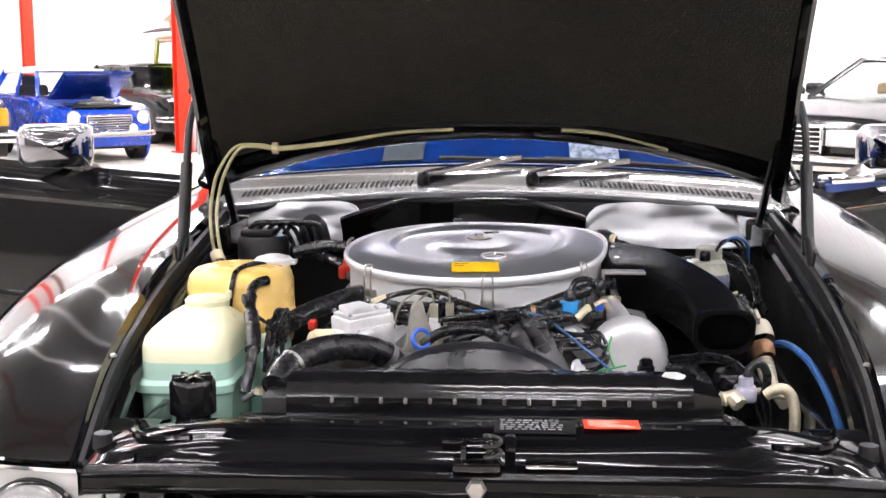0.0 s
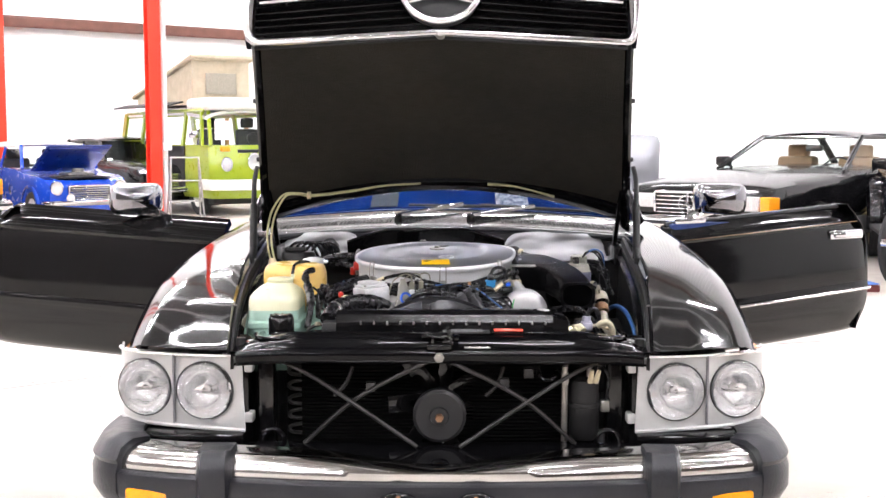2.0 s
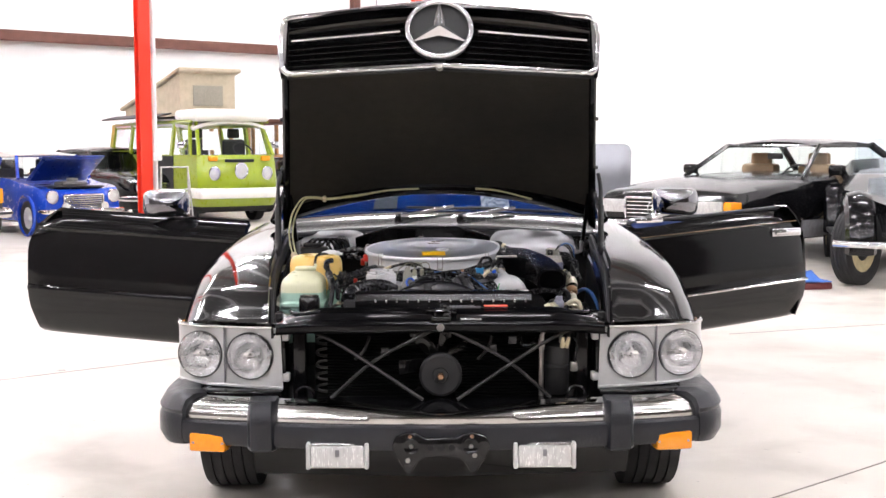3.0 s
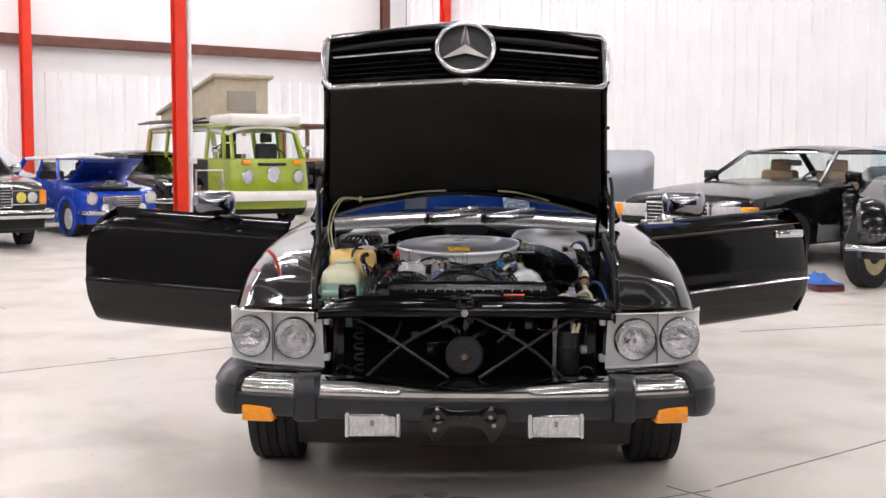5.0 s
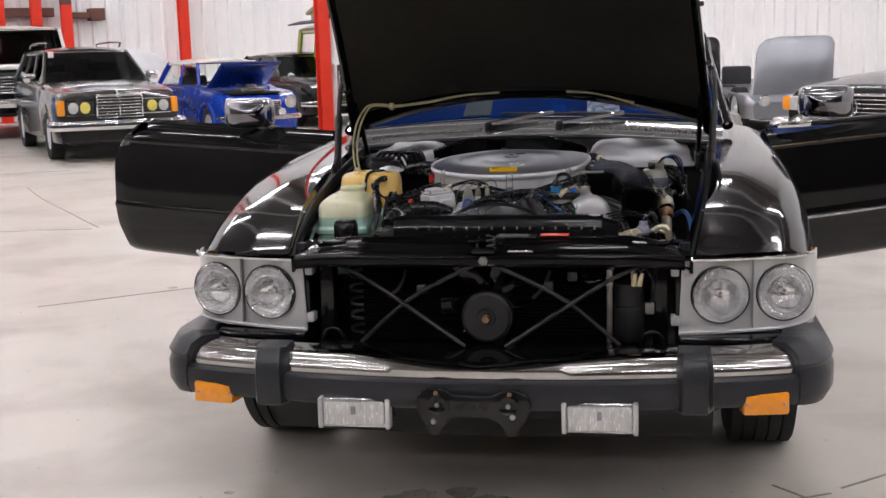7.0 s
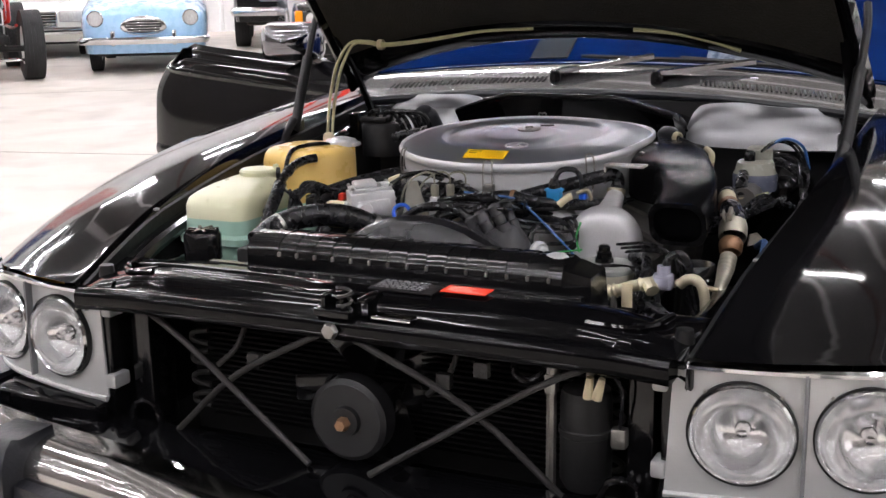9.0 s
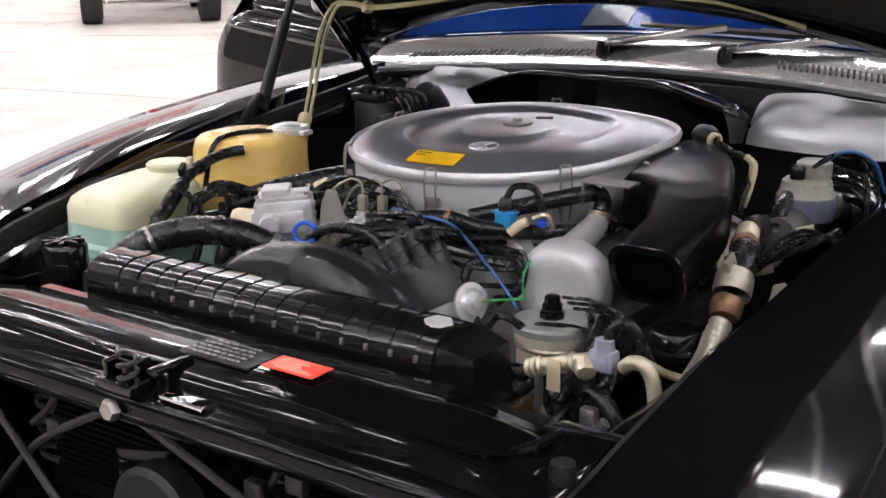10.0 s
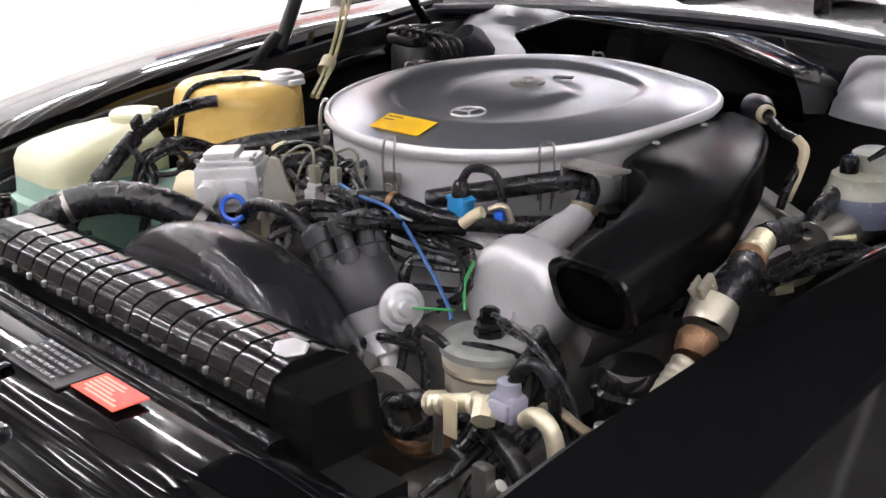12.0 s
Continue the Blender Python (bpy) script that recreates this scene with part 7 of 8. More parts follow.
    right = curve([(0.485, 0.43), (0.6, 0.421), (0.7, 0.405), (0.78, 0.378), (0.85, 0.352), (0.9, 0.328), (0.95, 0.295), (0.985, 0.258), (1.0, 0.225)], y) - inset
    top = lerp([(0.485, 0.804), (0.7, 0.827), (0.78, 0.837), (0.9, 0.846), (1.0, 0.843)], y) - inset
    h = lerp([(0.485, 0.072), (0.75, 0.075), (1.0, 0.06)], y) - 2 * inset
    r = lerp([(0.485, 0.027), (0.55, 0.016), (0.7, 0.013), (0.978, 0.013)], y)
    lean = 0.03 if y < 0.5 else 0.0
    return [((left + right) / 2 + x, y + lean * (0.04 - z) / 0.08, top - h / 2 + z) for x, z in rounded(right - left, h, min(r, (right - left) * 0.4), 5)]


YS = [0.485, 0.492, 0.52, 0.56, 0.6, 0.65, 0.7, 0.72, 0.735, 0.75, 0.78, 0.82, 0.86, 0.9, 0.92, 0.94, 0.96, 0.98, 1.0]
snorkel = own("intake_snorkel", loft([snorkel_ring(y) for y in YS] + [snorkel_ring(y, 0.005) for y in YS[-2:0:-1]] + [snorkel_ring(0.485, 0.004)]), DUCT, "black plastic intake snorkel with open mouth", sharp=75)
part("mouth_lip", loft([snorkel_ring(0.488, k) for k in (-0.002, -0.0035)] + [[(x, y - 0.006, z) for x, y, z in snorkel_ring(0.488, k)] for k in (-0.0035, -0.001, 0.005)], caps=False), PLASTIC, snorkel)
for y in (0.8, 0.9):
    part("rivet", moved(lathe([(0, 0.003), (0.004, 0.002), (0.005, 0)], 10), pose(0.235, y, lerp([(0.78, 0.84), (0.9, 0.846)], y))), STEEL, snorkel)
part("snorkel_bracket", join(box(0.2, 0.275, 0.665, 0.7, 0.832, 0.836, 0.001), box(0.2, 0.204, 0.665, 0.7, 0.80, 0.836, 0.001)), STEEL, snorkel)

# domed housing and elbow
HOUSING_CAST = material("grey cast housing", (0.56, 0.56, 0.57), 0.36, metal=0.4, vary=0.12, scale=18, bump=0.05, bump_scale=140, fine=0.08, rough_vary=0.1)
dome = own("round_housing", moved(lathe([(0, 0.02), (0.03, 0.0198), (0.046, 0.019), (0.055, 0.016), (0.0625, 0.008), (0.067, -0.004), (0.0685, -0.016), (0.064, -0.03), (0.052, -0.045), (0.045, -0.08)], 64), towards((0.238, 0.55, 0.713), (0.12, -1, 0.1))), HOUSING_CAST, "domed cast aluminium housing")
part("fin", moved(box(-0.0012, 0.0012, -0.018, 0.018, -0.004, 0.006, 0.0005), towards((0.25, 0.532, 0.69), (0.12, -1, 0.1)) @ pose(0, 0, 0, 0, 0, -12)), HOUSING_CAST, dome)
part("neck", tube([(0.23, 0.585, 0.757), (0.224, 0.64, 0.765), (0.219, 0.672, 0.77), (0.217, 0.688, 0.777)], lambda t: 0.021 - 0.005 * t, 16), HOUSING_CAST, dome)
part("collar", moved(lathe([(0.0172, -0.006), (0.018, 0.006)], 18), towards((0.217, 0.69, 0.781), (0.0, 0.35, 0.93))), ZINC, dome)
part("breather_elbow", tube([(0.217, 0.69, 0.783), (0.219, 0.697, 0.802), (0.21, 0.688, 0.814), (0.185, 0.66, 0.811), (0.13, 0.615, 0.798), (0.07, 0.58, 0.782)], 0.0125, 12), HOSE, dome, "black rubber breather hose")

# power steering reservoir
ps = own("fluid_reservoir", moved(lathe([(0, -0.1), (0.04, -0.1), (0.046, -0.09), (0.047, -0.02), (0.05, -0.015), (0.05, -0.004), (0.046, 0.0)], 40), pose(0.262, 0.484, 0.686)), material("yellowed plated metal", (0.72, 0.67, 0.54), 0.35, metal=0.25, vary=0.15, scale=20), "round metal fluid reservoir with black lid")
part("lid", moved(lathe([(0.0525, -0.006), (0.053, 0.002), (0.05, 0.006), (0.04, 0.0075), (0.036, 0.006), (0, 0.008)], 40), pose(0.262, 0.484, 0.688)), material("dusty grey lid", (0.26, 0.27, 0.255), 0.38, vary=0.25, scale=30), ps)
part("knob", moved(join(lathe([(0.017, 0), (0.017, 0.008), (0.014, 0.01), (0.014, 0.018), (0.011, 0.02), (0.011, 0.028), (0.007, 0.031), (0, 0.031)], 8)), pose(0.259, 0.488, 0.695)), PLASTIC, ps)
part("band", moved(lathe([(0.0475, -0.004), (0.0495, 0.0), (0.0475, 0.004)], 40), pose(0.262, 0.484, 0.664)), ZINC, ps)
own("pump_body", join(moved(lathe([(0, 0.05), (0.04, 0.05), (0.05, 0.03), (0.05, -0.05), (0, -0.05)], 28), towards((0.27, 0.46, 0.56), (0, -1, 0))), box(0.2, 0.33, 0.46, 0.56, 0.46, 0.58, 0.02)), CAST_DARK)

# distributor
dv = Vector((-0.085, 0.011, 0.14)).normalized()
dbase = Vector((0.05, 0.462, 0.773)) - dv * 0.158
dist = own("distributor", moved(lathe([(0, -0.03), (0.016, -0.03), (0.016, 0.0), (0.02, 0.004), (0.02, 0.03), (0.026, 0.036), (0.034, 0.05), (0.036, 0.06), (0.036, 0.07), (0, 0.07)], 24), towards(dbase, dv)), ALU, "distributor with black cap and spark leads")
part("cap", moved(lathe([(0.038, 0.056), (0.042, 0.062), (0.043, 0.085), (0.041, 0.11), (0.034, 0.122), (0, 0.124)], 28), towards(dbase, dv)), material("dusty dark cap", (0.045, 0.045, 0.048), 0.45, vary=0.3, scale=30), dist)
BOOT = material("dusty grey rubber boot", (0.036, 0.036, 0.039), 0.42, vary=0.3, scale=30, bump=0.1, bump_scale=150)
top_m = towards(dbase, dv)
for k in range(8):
    a = 2 * math.pi * k / 8 + 0.2
    p0 = top_m @ Vector((0.031 * math.cos(a), 0.031 * math.sin(a), 0.11))
    p1 = top_m @ Vector((0.036 * math.cos(a), 0.036 * math.sin(a), 0.162))
    way = (p1 - p0).normalized()
    part("plug_boot", moved(lathe([(0.013, 0), (0.013, 0.014), (0.0105, 0.016), (0.0105, 0.032), (0.0125, 0.033), (0.0125, 0.05), (0.008, 0.055), (0, 0.055)], 14), towards(p0, way)), BOOT, dist, "ribbed rubber plug boot")
    s = -1 if k in (2, 3, 4, 5) else 1
    side = Vector((s * 0.035, 0.012 + 0.004 * k, 0.004))
    part("spark_lead", tube([p1 - way * 0.004, p1 + side * 0.5 + way * 0.004, p1 + side * 1.4, (s * (0.09 + 0.012 * k), 0.53 + 0.012 * k, 0.765), (s * (0.17 + 0.01 * k), 0.6 + 0.05 * k, 0.735)], 0.0038, 8), HOSE, dist)
p0 = top_m @ Vector((0, 0, 0.125))
part("coil_lead", tube([p0, p0 + Vector((0, 0.01, 0.03)), p0 + Vector((-0.02, 0.05, 0.035)), (-0.04, 0.56, 0.80), (-0.1, 0.68, 0.79)], 0.005, 8), HOSE, dist)
vac = own("vacuum_can", moved(lathe([(0, 0.014), (0.008, 0.014), (0.01, 0.008), (0.016, 0.007), (0.02, 0.001), (0.027, -0.001), (0.0275, -0.004), (0.026, -0.007), (0.012, -0.011), (0.008, -0.03), (0, -0.03)], 32), towards((0.152, 0.462, 0.702), (0.9, -0.28, 0.2))), ALU, "small round aluminium vacuum capsule")
part("vacuum_hose", tube([(0.12, 0.49, 0.70), (0.118, 0.5, 0.73), (0.13, 0.515, 0.742), (0.17, 0.53, 0.74)], 0.007, 8), HOSE, vac)
part("arm", box(0.098, 0.13, 0.452, 0.478, 0.66, 0.682, 0.004), ALU, vac)
foot = own("distributor_bracket", moved(join(box(-0.02, 0.02, -0.01, 0.01, -0.07, 0.0, 0.004), box(-0.006, 0.006, -0.018, -0.008, -0.066, -0.004, 0.003), box(-0.028, 0.028, -0.016, 0.012, -0.012, 0.006, 0.004)), pose(0.115, 0.452, 0.655, 8, -14, 12)), ALU, "ribbed bright cast bracket below the distributor")
part("bolt", bolt((0.1, 0.436, 0.653), (0.1, -0.9, 0.4), 0.007, 0.005), STEEL, foot)
part("nut", bolt((0.126, 0.436, 0.61), (0.1, -1, 0.2), 0.006, 0.005), STEEL, foot)
own("timing_cover", join(box(-0.16, 0.16, 0.39, 0.43, 0.42, 0.66, 0.015), box(0.06, 0.13, 0.37, 0.41, 0.56, 0.635, 0.01), tube([(0.12, 0.4, 0.6), (0.14, 0.38, 0.52)], 0.02, 10, smooth=False)), CAST_DARK)

# left side: control box, fuel meter, dipstick
boxm = Matrix.Translation((-0.2, 0.49, 0.768)) @ pose(0, 0, 0, 0, -4, 38)
cb = own("control_unit", moved(join(box(-0.042, 0.042, -0.03, 0.034, -0.034, 0.026, 0.004), box(-0.038, 0.038, -0.026, 0.03, 0.026, 0.033, 0.002), box(-0.03, 0.03, -0.04, -0.03, -0.02, 0.012, 0.003)), boxm), ALU, "square aluminium control unit")
part("upper_block", moved(join(box(-0.03, 0.012, -0.02, 0.026, 0.033, 0.043, 0.003), box(0.018, 0.036, -0.022, 0.0, 0.033, 0.039, 0.002), moved(lathe([(0, 0.018), (0.014, 0.016), (0.016, 0)], 18), towards((-0.02, -0.04, -0.004), (0, -1, 0))), box(-0.05, -0.042, -0.012, 0.014, -0.026, 0.008, 0.003)), boxm), ALU, cb)
for x in (-0.036, 0.036):
    for y in (-0.024, 0.028):
        part("screw", moved(lathe([(0, 0.004), (0.003, 0.004), (0.004, 0)], 8), boxm @ pose(x, y, 0.033)), STEEL, cb)
for z in (-0.02, -0.006, 0.008):
    part("rib", moved(box(0.042, 0.0445, -0.026, 0.03, z - 0.002, z + 0.002), boxm), ALU_SHEET, cb)
own("cream_canister", moved(lathe([(0, 0.03), (0.022, 0.028), (0.026, 0.02), (0.026, -0.03), (0.02, -0.035), (0, -0.035)], 24), towards((-0.258, 0.475, 0.745), (-0.8, -0.5, 0.1))), CREAM)
ring = own("dipstick", moved(lathe([(0.0148 + 0.0035 * math.cos(a), 0.0035 * math.sin(a)) for a in (2 * math.pi * k / 8 for k in range(8))], 28, closed=True), towards((-0.1, 0.42, 0.7695), (0.5, -0.85, 0.2))), BLUE_PLASTIC, "blue plastic dipstick ring")
part("stem", tube([(-0.097, 0.418, 0.75), (-0.094, 0.423, 0.735), (-0.09, 0.43, 0.68)], 0.005, 8), BLUE_PLASTIC, ring)
own("lift_eye", join(box(-0.105, -0.065, 0.46, 0.466, 0.70, 0.755, 0.004), moved(lathe([(0.008, -0.004), (0.016, -0.004), (0.016, 0.004), (0.008, 0.004)], 18, closed=True), pose(-0.085, 0.463, 0.755, 90))), ZINC)
own("linkage_plate", join(moved(prism([(-0.03, -0.012), (0.03, -0.012), (0.026, 0.01), (0.014, 0.04), (0.006, 0.068), (-0.008, 0.07), (-0.016, 0.05), (-0.02, 0.015)], 0.008, 0.002), pose(-0.108, 0.49, 0.747, 0, 0, 32)), box(-0.16, -0.1, 0.5, 0.53, 0.7, 0.73, 0.005)), material("dusty cast bracket", (0.3, 0.29, 0.25), 0.5, metal=0.4, vary=0.25, scale=30), "curved cast linkage plate")
LEAD = material("greyed beige wire sleeve", (0.24, 0.23, 0.18), 0.45, vary=0.25, scale=30)
own("solenoid_loom", tube([(-0.235, 0.56, 0.775), (-0.2, 0.555, 0.797), (-0.16, 0.552, 0.813), (-0.12, 0.55, 0.82), (-0.08, 0.555, 0.81)], 0.0048, 8), HOSE, "black taped loom")
own("taped_end", tube([(-0.192, 0.554, 0.8), (-0.168, 0.552, 0.81)], 0.007, 8, smooth=False), CREAM)
for k in range(3):
    own("loom_wire", tube([(-0.2 + 0.012 * k, 0.545, 0.79 + 0.004 * k), (-0.15, 0.54 + 0.006 * k, 0.817), (-0.1, 0.545 + 0.006 * k, 0.826 - 0.003 * k), (-0.06, 0.56, 0.81)], 0.0024, 6), LEAD if k == 1 else HOSE)
for k, (x, y, m) in enumerate(((-0.062, 0.548, ALU_SHEET), (-0.036, 0.562, ALU), (-0.088, 0.535, ALU))):
    v = own("solenoid", join(box(x - 0.011, x + 0.011, y - 0.01, y + 0.01, 0.735, 0.772, 0.003), box(x - 0.008, x + 0.008, y - 0.007, y + 0.007, 0.72, 0.78, 0.002)), m, "small aluminium solenoid valve")
    part("plug", box(x - 0.007, x + 0.007, y - 0.005, y + 0.005, 0.78, 0.803, 0.002), LEAD, v)
    part("wire", tube([(x, y, 0.803), (x - 0.004, y + 0.002, 0.82), (x - 0.022, y + 0.002, 0.824), (x - 0.05, y - 0.004, 0.808), (x - 0.062, y - 0.01, 0.785), (x - 0.066, y - 0.014, 0.755)], 0.0019, 6), LEAD, v)
    part("collar", box(x - 0.016, x - 0.002, y - 0.03, y - 0.018, 0.735, 0.757, 0.003), ZINC, v)
own("coolant_pipe", tube([(-0.36, 0.53, 0.75), (-0.315, 0.585, 0.772), (-0.26, 0.66, 0.785), (-0.22, 0.71, 0.79)], 0.017, 12), HOSE, "black rubber hose")
own("heater_hose", tube([(-0.29, 0.44, 0.66), (-0.285, 0.46, 0.72), (-0.26, 0.52, 0.755), (-0.2, 0.6, 0.77), (-0.15, 0.64, 0.775)], 0.0155, 12), HOSE, "black rubber hose")
own("radiator_hose", tube([(-0.3, 0.25, 0.735), (-0.285, 0.3, 0.757), (-0.245, 0.345, 0.768), (-0.19, 0.375, 0.765), (-0.15, 0.41, 0.74), (-0.13, 0.45, 0.7)], 0.021, 14), HOSE, "thick black radiator hose")
own("hose_clamp", moved(lathe([(0.0216, -0.0035), (0.0218, 0.0035)], 18), towards((-0.284, 0.302, 0.757), (0.45, 0.75, 0.35))), STEEL)
own("hose_clamp", moved(lathe([(0.0225, -0.006), (0.0228, 0.006)], 18), towards((-0.155, 0.405, 0.745), (0.45, 0.45, -0.5))), STEEL)
own("bypass_hose", tube([(-0.1, 0.43, 0.757), (-0.075, 0.43, 0.775), (-0.045, 0.43, 0.783), (-0.006, 0.432, 0.783), (0.022, 0.436, 0.766), (0.03, 0.445, 0.74)], 0.0085, 10), HOSE, "black bypass hose")

# fluid tanks
def tank(rings):
    return loft([[(cx + x, cy + y, z) for x, y in rounded(w, d, r, 5)] for cx, cy, w, d, r, z in rings])


wt = own("washer_tank", tank([(-0.46, 0.432, 0.138, 0.186, 0.028, 0.745), (-0.46, 0.432, 0.138, 0.186, 0.028, 0.768), (-0.46, 0.434, 0.132, 0.178, 0.028, 0.781), (-0.461, 0.442, 0.12, 0.16, 0.028, 0.789), (-0.463, 0.462, 0.098, 0.118, 0.028, 0.798), (-0.464, 0.485, 0.07, 0.075, 0.028, 0.805)]), WHITE_TANK, "milky washer tank half full of green fluid")
part("lower_tank", tank([(-0.46, 0.432, 0.12, 0.165, 0.028, 0.58), (-0.46, 0.432, 0.136, 0.182, 0.028, 0.6), (-0.46, 0.432, 0.144, 0.192, 0.028, 0.695), (-0.462, 0.43, 0.156, 0.2, 0.028, 0.7), (-0.462, 0.43, 0.156, 0.2, 0.028, 0.712), (-0.46, 0.432, 0.14, 0.188, 0.028, 0.718), (-0.46, 0.432, 0.138, 0.186, 0.028, 0.745)]), GREEN_TANK, wt, "green fluid showing through the tank")
part("side_lobe", tank([(-0.36, 0.52, 0.05, 0.1, 0.02, 0.6), (-0.36, 0.52, 0.056, 0.11, 0.022, 0.62), (-0.36, 0.52, 0.056, 0.11, 0.022, 0.735), (-0.36, 0.52, 0.044, 0.09, 0.02, 0.745)]), GREEN_TANK, wt, "green lower lobe of the tank")
part("cap", moved(lathe([(0.034, -0.012), (0.036, 0), (0.037, 0.01), (0.033, 0.014), (0, 0.016)], 32), pose(-0.462, 0.507, 0.803)), WHITE_TANK, wt)
part("cap_tab", box(-0.434, -0.424, 0.515, 0.525, 0.812, 0.826, 0.003), WHITE_TANK, wt)
et = own("expansion_tank", tank([(-0.442, 0.672, 0.15, 0.15, 0.06, 0.69), (-0.442, 0.672, 0.178, 0.178, 0.075, 0.708), (-0.442, 0.672, 0.186, 0.186, 0.08, 0.745), (-0.442, 0.672, 0.192, 0.192, 0.084, 0.75), (-0.442, 0.672, 0.192, 0.192, 0.084, 0.757), (-0.442, 0.672, 0.186, 0.186, 0.08, 0.762), (-0.442, 0.672, 0.184, 0.184, 0.08, 0.815), (-0.442, 0.672, 0.176, 0.176, 0.077, 0.83), (-0.442, 0.672, 0.16, 0.16, 0.07, 0.838), (-0.442, 0.672, 0.12, 0.12, 0.05, 0.843)]), YELLOW_TANK, "amber coolant expansion tank with metal cap")
part("neck", moved(lathe([(0.03, -0.03), (0.03, 0.01)], 24), pose(-0.392, 0.716, 0.828)), YELLOW_TANK, et)
part("cap", moved(lathe([(0.033, -0.004), (0.034, 0.006), (0.03, 0.01), (0.02, 0.01), (0.016, 0.014), (0, 0.015)], 30), pose(-0.392, 0.717, 0.841)), ALU_SHEET, et, "metal pressure cap")
part("cap_ear", box(-0.368, -0.35, 0.705, 0.73, 0.838, 0.846, 0.002), ALU_SHEET, et)
part("overflow_tube", tube([(-0.4, 0.69, 0.842), (-0.415, 0.665, 0.847), (-0.428, 0.63, 0.847), (-0.434, 0.595, 0.843), (-0.436, 0.577, 0.828), (-0.438, 0.568, 0.8), (-0.44, 0.56, 0.76)], 0.0045, 8), HOSE, et)
own("level_hose", tube([(-0.378, 0.592, 0.83), (-0.391, 0.575, 0.828), (-0.394, 0.54, 0.824), (-0.387, 0.495, 0.815), (-0.378, 0.455, 0.8), (-0.366, 0.415, 0.778), (-0.36, 0.375, 0.75), (-0.365, 0.34, 0.70)], 0.0088, 10), HOSE, "black hose across the washer tank")
own("hose_sleeve", tube([(-0.378, 0.455, 0.8), (-0.366, 0.415, 0.778), (-0.361, 0.385, 0.757)], 0.0125, 12), HOSE)
own("hose_strap", moved(lathe([(0.0105, -0.005), (0.0105, 0.005)], 14), towards((-0.388, 0.5, 0.816), (0.1, -0.95, -0.3))), FLAT_BLACK)
rng = random.Random(5)
def stray(points, r, mat=None, jitter=0.008, name="cable"):
    """A loose cable that wanders a little off its line."""
    pts = [Vector(p) + Vector((rng.uniform(-1, 1), rng.uniform(-1, 1), rng.uniform(-1, 1))) * jitter for p in points]
    return own(name, tube(pts, r, 7, 5), mat or HOSE)


for k in range(7):
    stray([(-0.35, 0.395 + 0.008 * k, 0.715), (-0.343, 0.42 + 0.008 * k, 0.755), (-0.338, 0.45, 0.782), (-0.335, 0.485, 0.79), (-0.332, 0.52, 0.785), (-0.32, 0.56 + 0.008 * k, 0.765)], rng.uniform(0.0024, 0.0044), jitter=0.009)
for k in range(3):
    stray([(-0.352, 0.43, 0.79), (-0.335, 0.445, 0.76), (-0.33, 0.44, 0.71), (-0.34, 0.41, 0.65)], 0.003, jitter=0.01)
own("cable_loop", tube([(-0.34, 0.45, 0.772), (-0.33, 0.475, 0.785), (-0.325, 0.5, 0.775), (-0.33, 0.49, 0.755), (-0.34, 0.46, 0.755), (-0.345, 0.44, 0.77)], 0.004, 8), HOSE)
own("cable_clamp", box(-0.352, -0.33, 0.5, 0.512, 0.74, 0.765, 0.003), FLAT_BLACK)
own("orange_plug", box(-0.3, -0.286, 0.535, 0.553, 0.755, 0.772, 0.004), RED_PLASTIC)
own("hose_tie_end", moved(box(-0.004, 0.004, -0.012, 0.012, 0, 0.014, 0.002), pose(-0.39, 0.468, 0.812, 20, 0, 30)), FLAT_BLACK)
wf = own("filler_cap", moved(lathe([(0, 0.03), (0.03, 0.03), (0.034, 0.024), (0.034, -0.02), (0.026, -0.025), (0.026, -0.06), (0, -0.06)], 28), pose(-0.424, 0.262, 0.713)), PLASTIC, "ribbed black filler cap")
for k in range(8):
    part("rib", moved(box(0.004, 0.03, -0.003, 0.003, 0.028, 0.035, 0.001), pose(-0.424, 0.262, 0.713, 0, 0, 45 * k)), PLASTIC, wf)
for k in range(4):
    own("bracket_bolt", moved(lathe([(0, 0.01), (0.007, 0.009), (0.009, 0.0)], 8), pose(-0.33 + 0.02 * k, 0.285 - 0.012 * (k % 2), 0.715 + 0.004 * k)), ZINC)
own("small_pipe", tube([(-0.36, 0.3, 0.70), (-0.335, 0.31, 0.712), (-0.3, 0.3, 0.715), (-0.27, 0.32, 0.72)], 0.005, 8), BRACE)

# washer hoses up to the hood
for k, (dx, dz) in enumerate(((0, 0), (0.013, -0.004))):
    own("washer_hose", tube([(-0.49 + dx, 0.85, 0.78), (-0.552 + dx, 0.935, 0.815), (-0.575 + dx, 0.985, 0.885 + dz), (-0.572 + dx, 1.0, 0.94 + dz), (-0.558 + dx, 1.002, 0.985 + dz), (-0.523 + dx * 0.6, 1.0, 1.031 + dz), (-0.475, 0.998, 1.036 + dz), (-0.428, 0.998, 1.031 + dz), (-0.318, 1.0, 1.042 + dz * 0.6), (-0.195, 1.01, 1.06), (-0.08, 1.03, 1.066)], 0.0034, 8), BEIGE_TUBE, "yellowed clear washer hose")
own("hose_collar", moved(lathe([(0.013, -0.014), (0.013, 0.014)], 16), towards((-0.548, 0.93, 0.813), (-0.4, 0.75, 0.5))), CREAM)
own("hose_tie", moved(lathe([(0.012, -0.006), (0.012, 0.006)], 12), towards((-0.44, 0.998, 1.029), (1, 0.0, 0.0))), CREAM)
own("hood_hose", tube([(0.14, 1.05, 1.064), (0.22, 1.06, 1.058), (0.3, 1.08, 1.04), (0.36, 1.09, 1.02)], 0.0045, 8), BEIGE_TUBE)

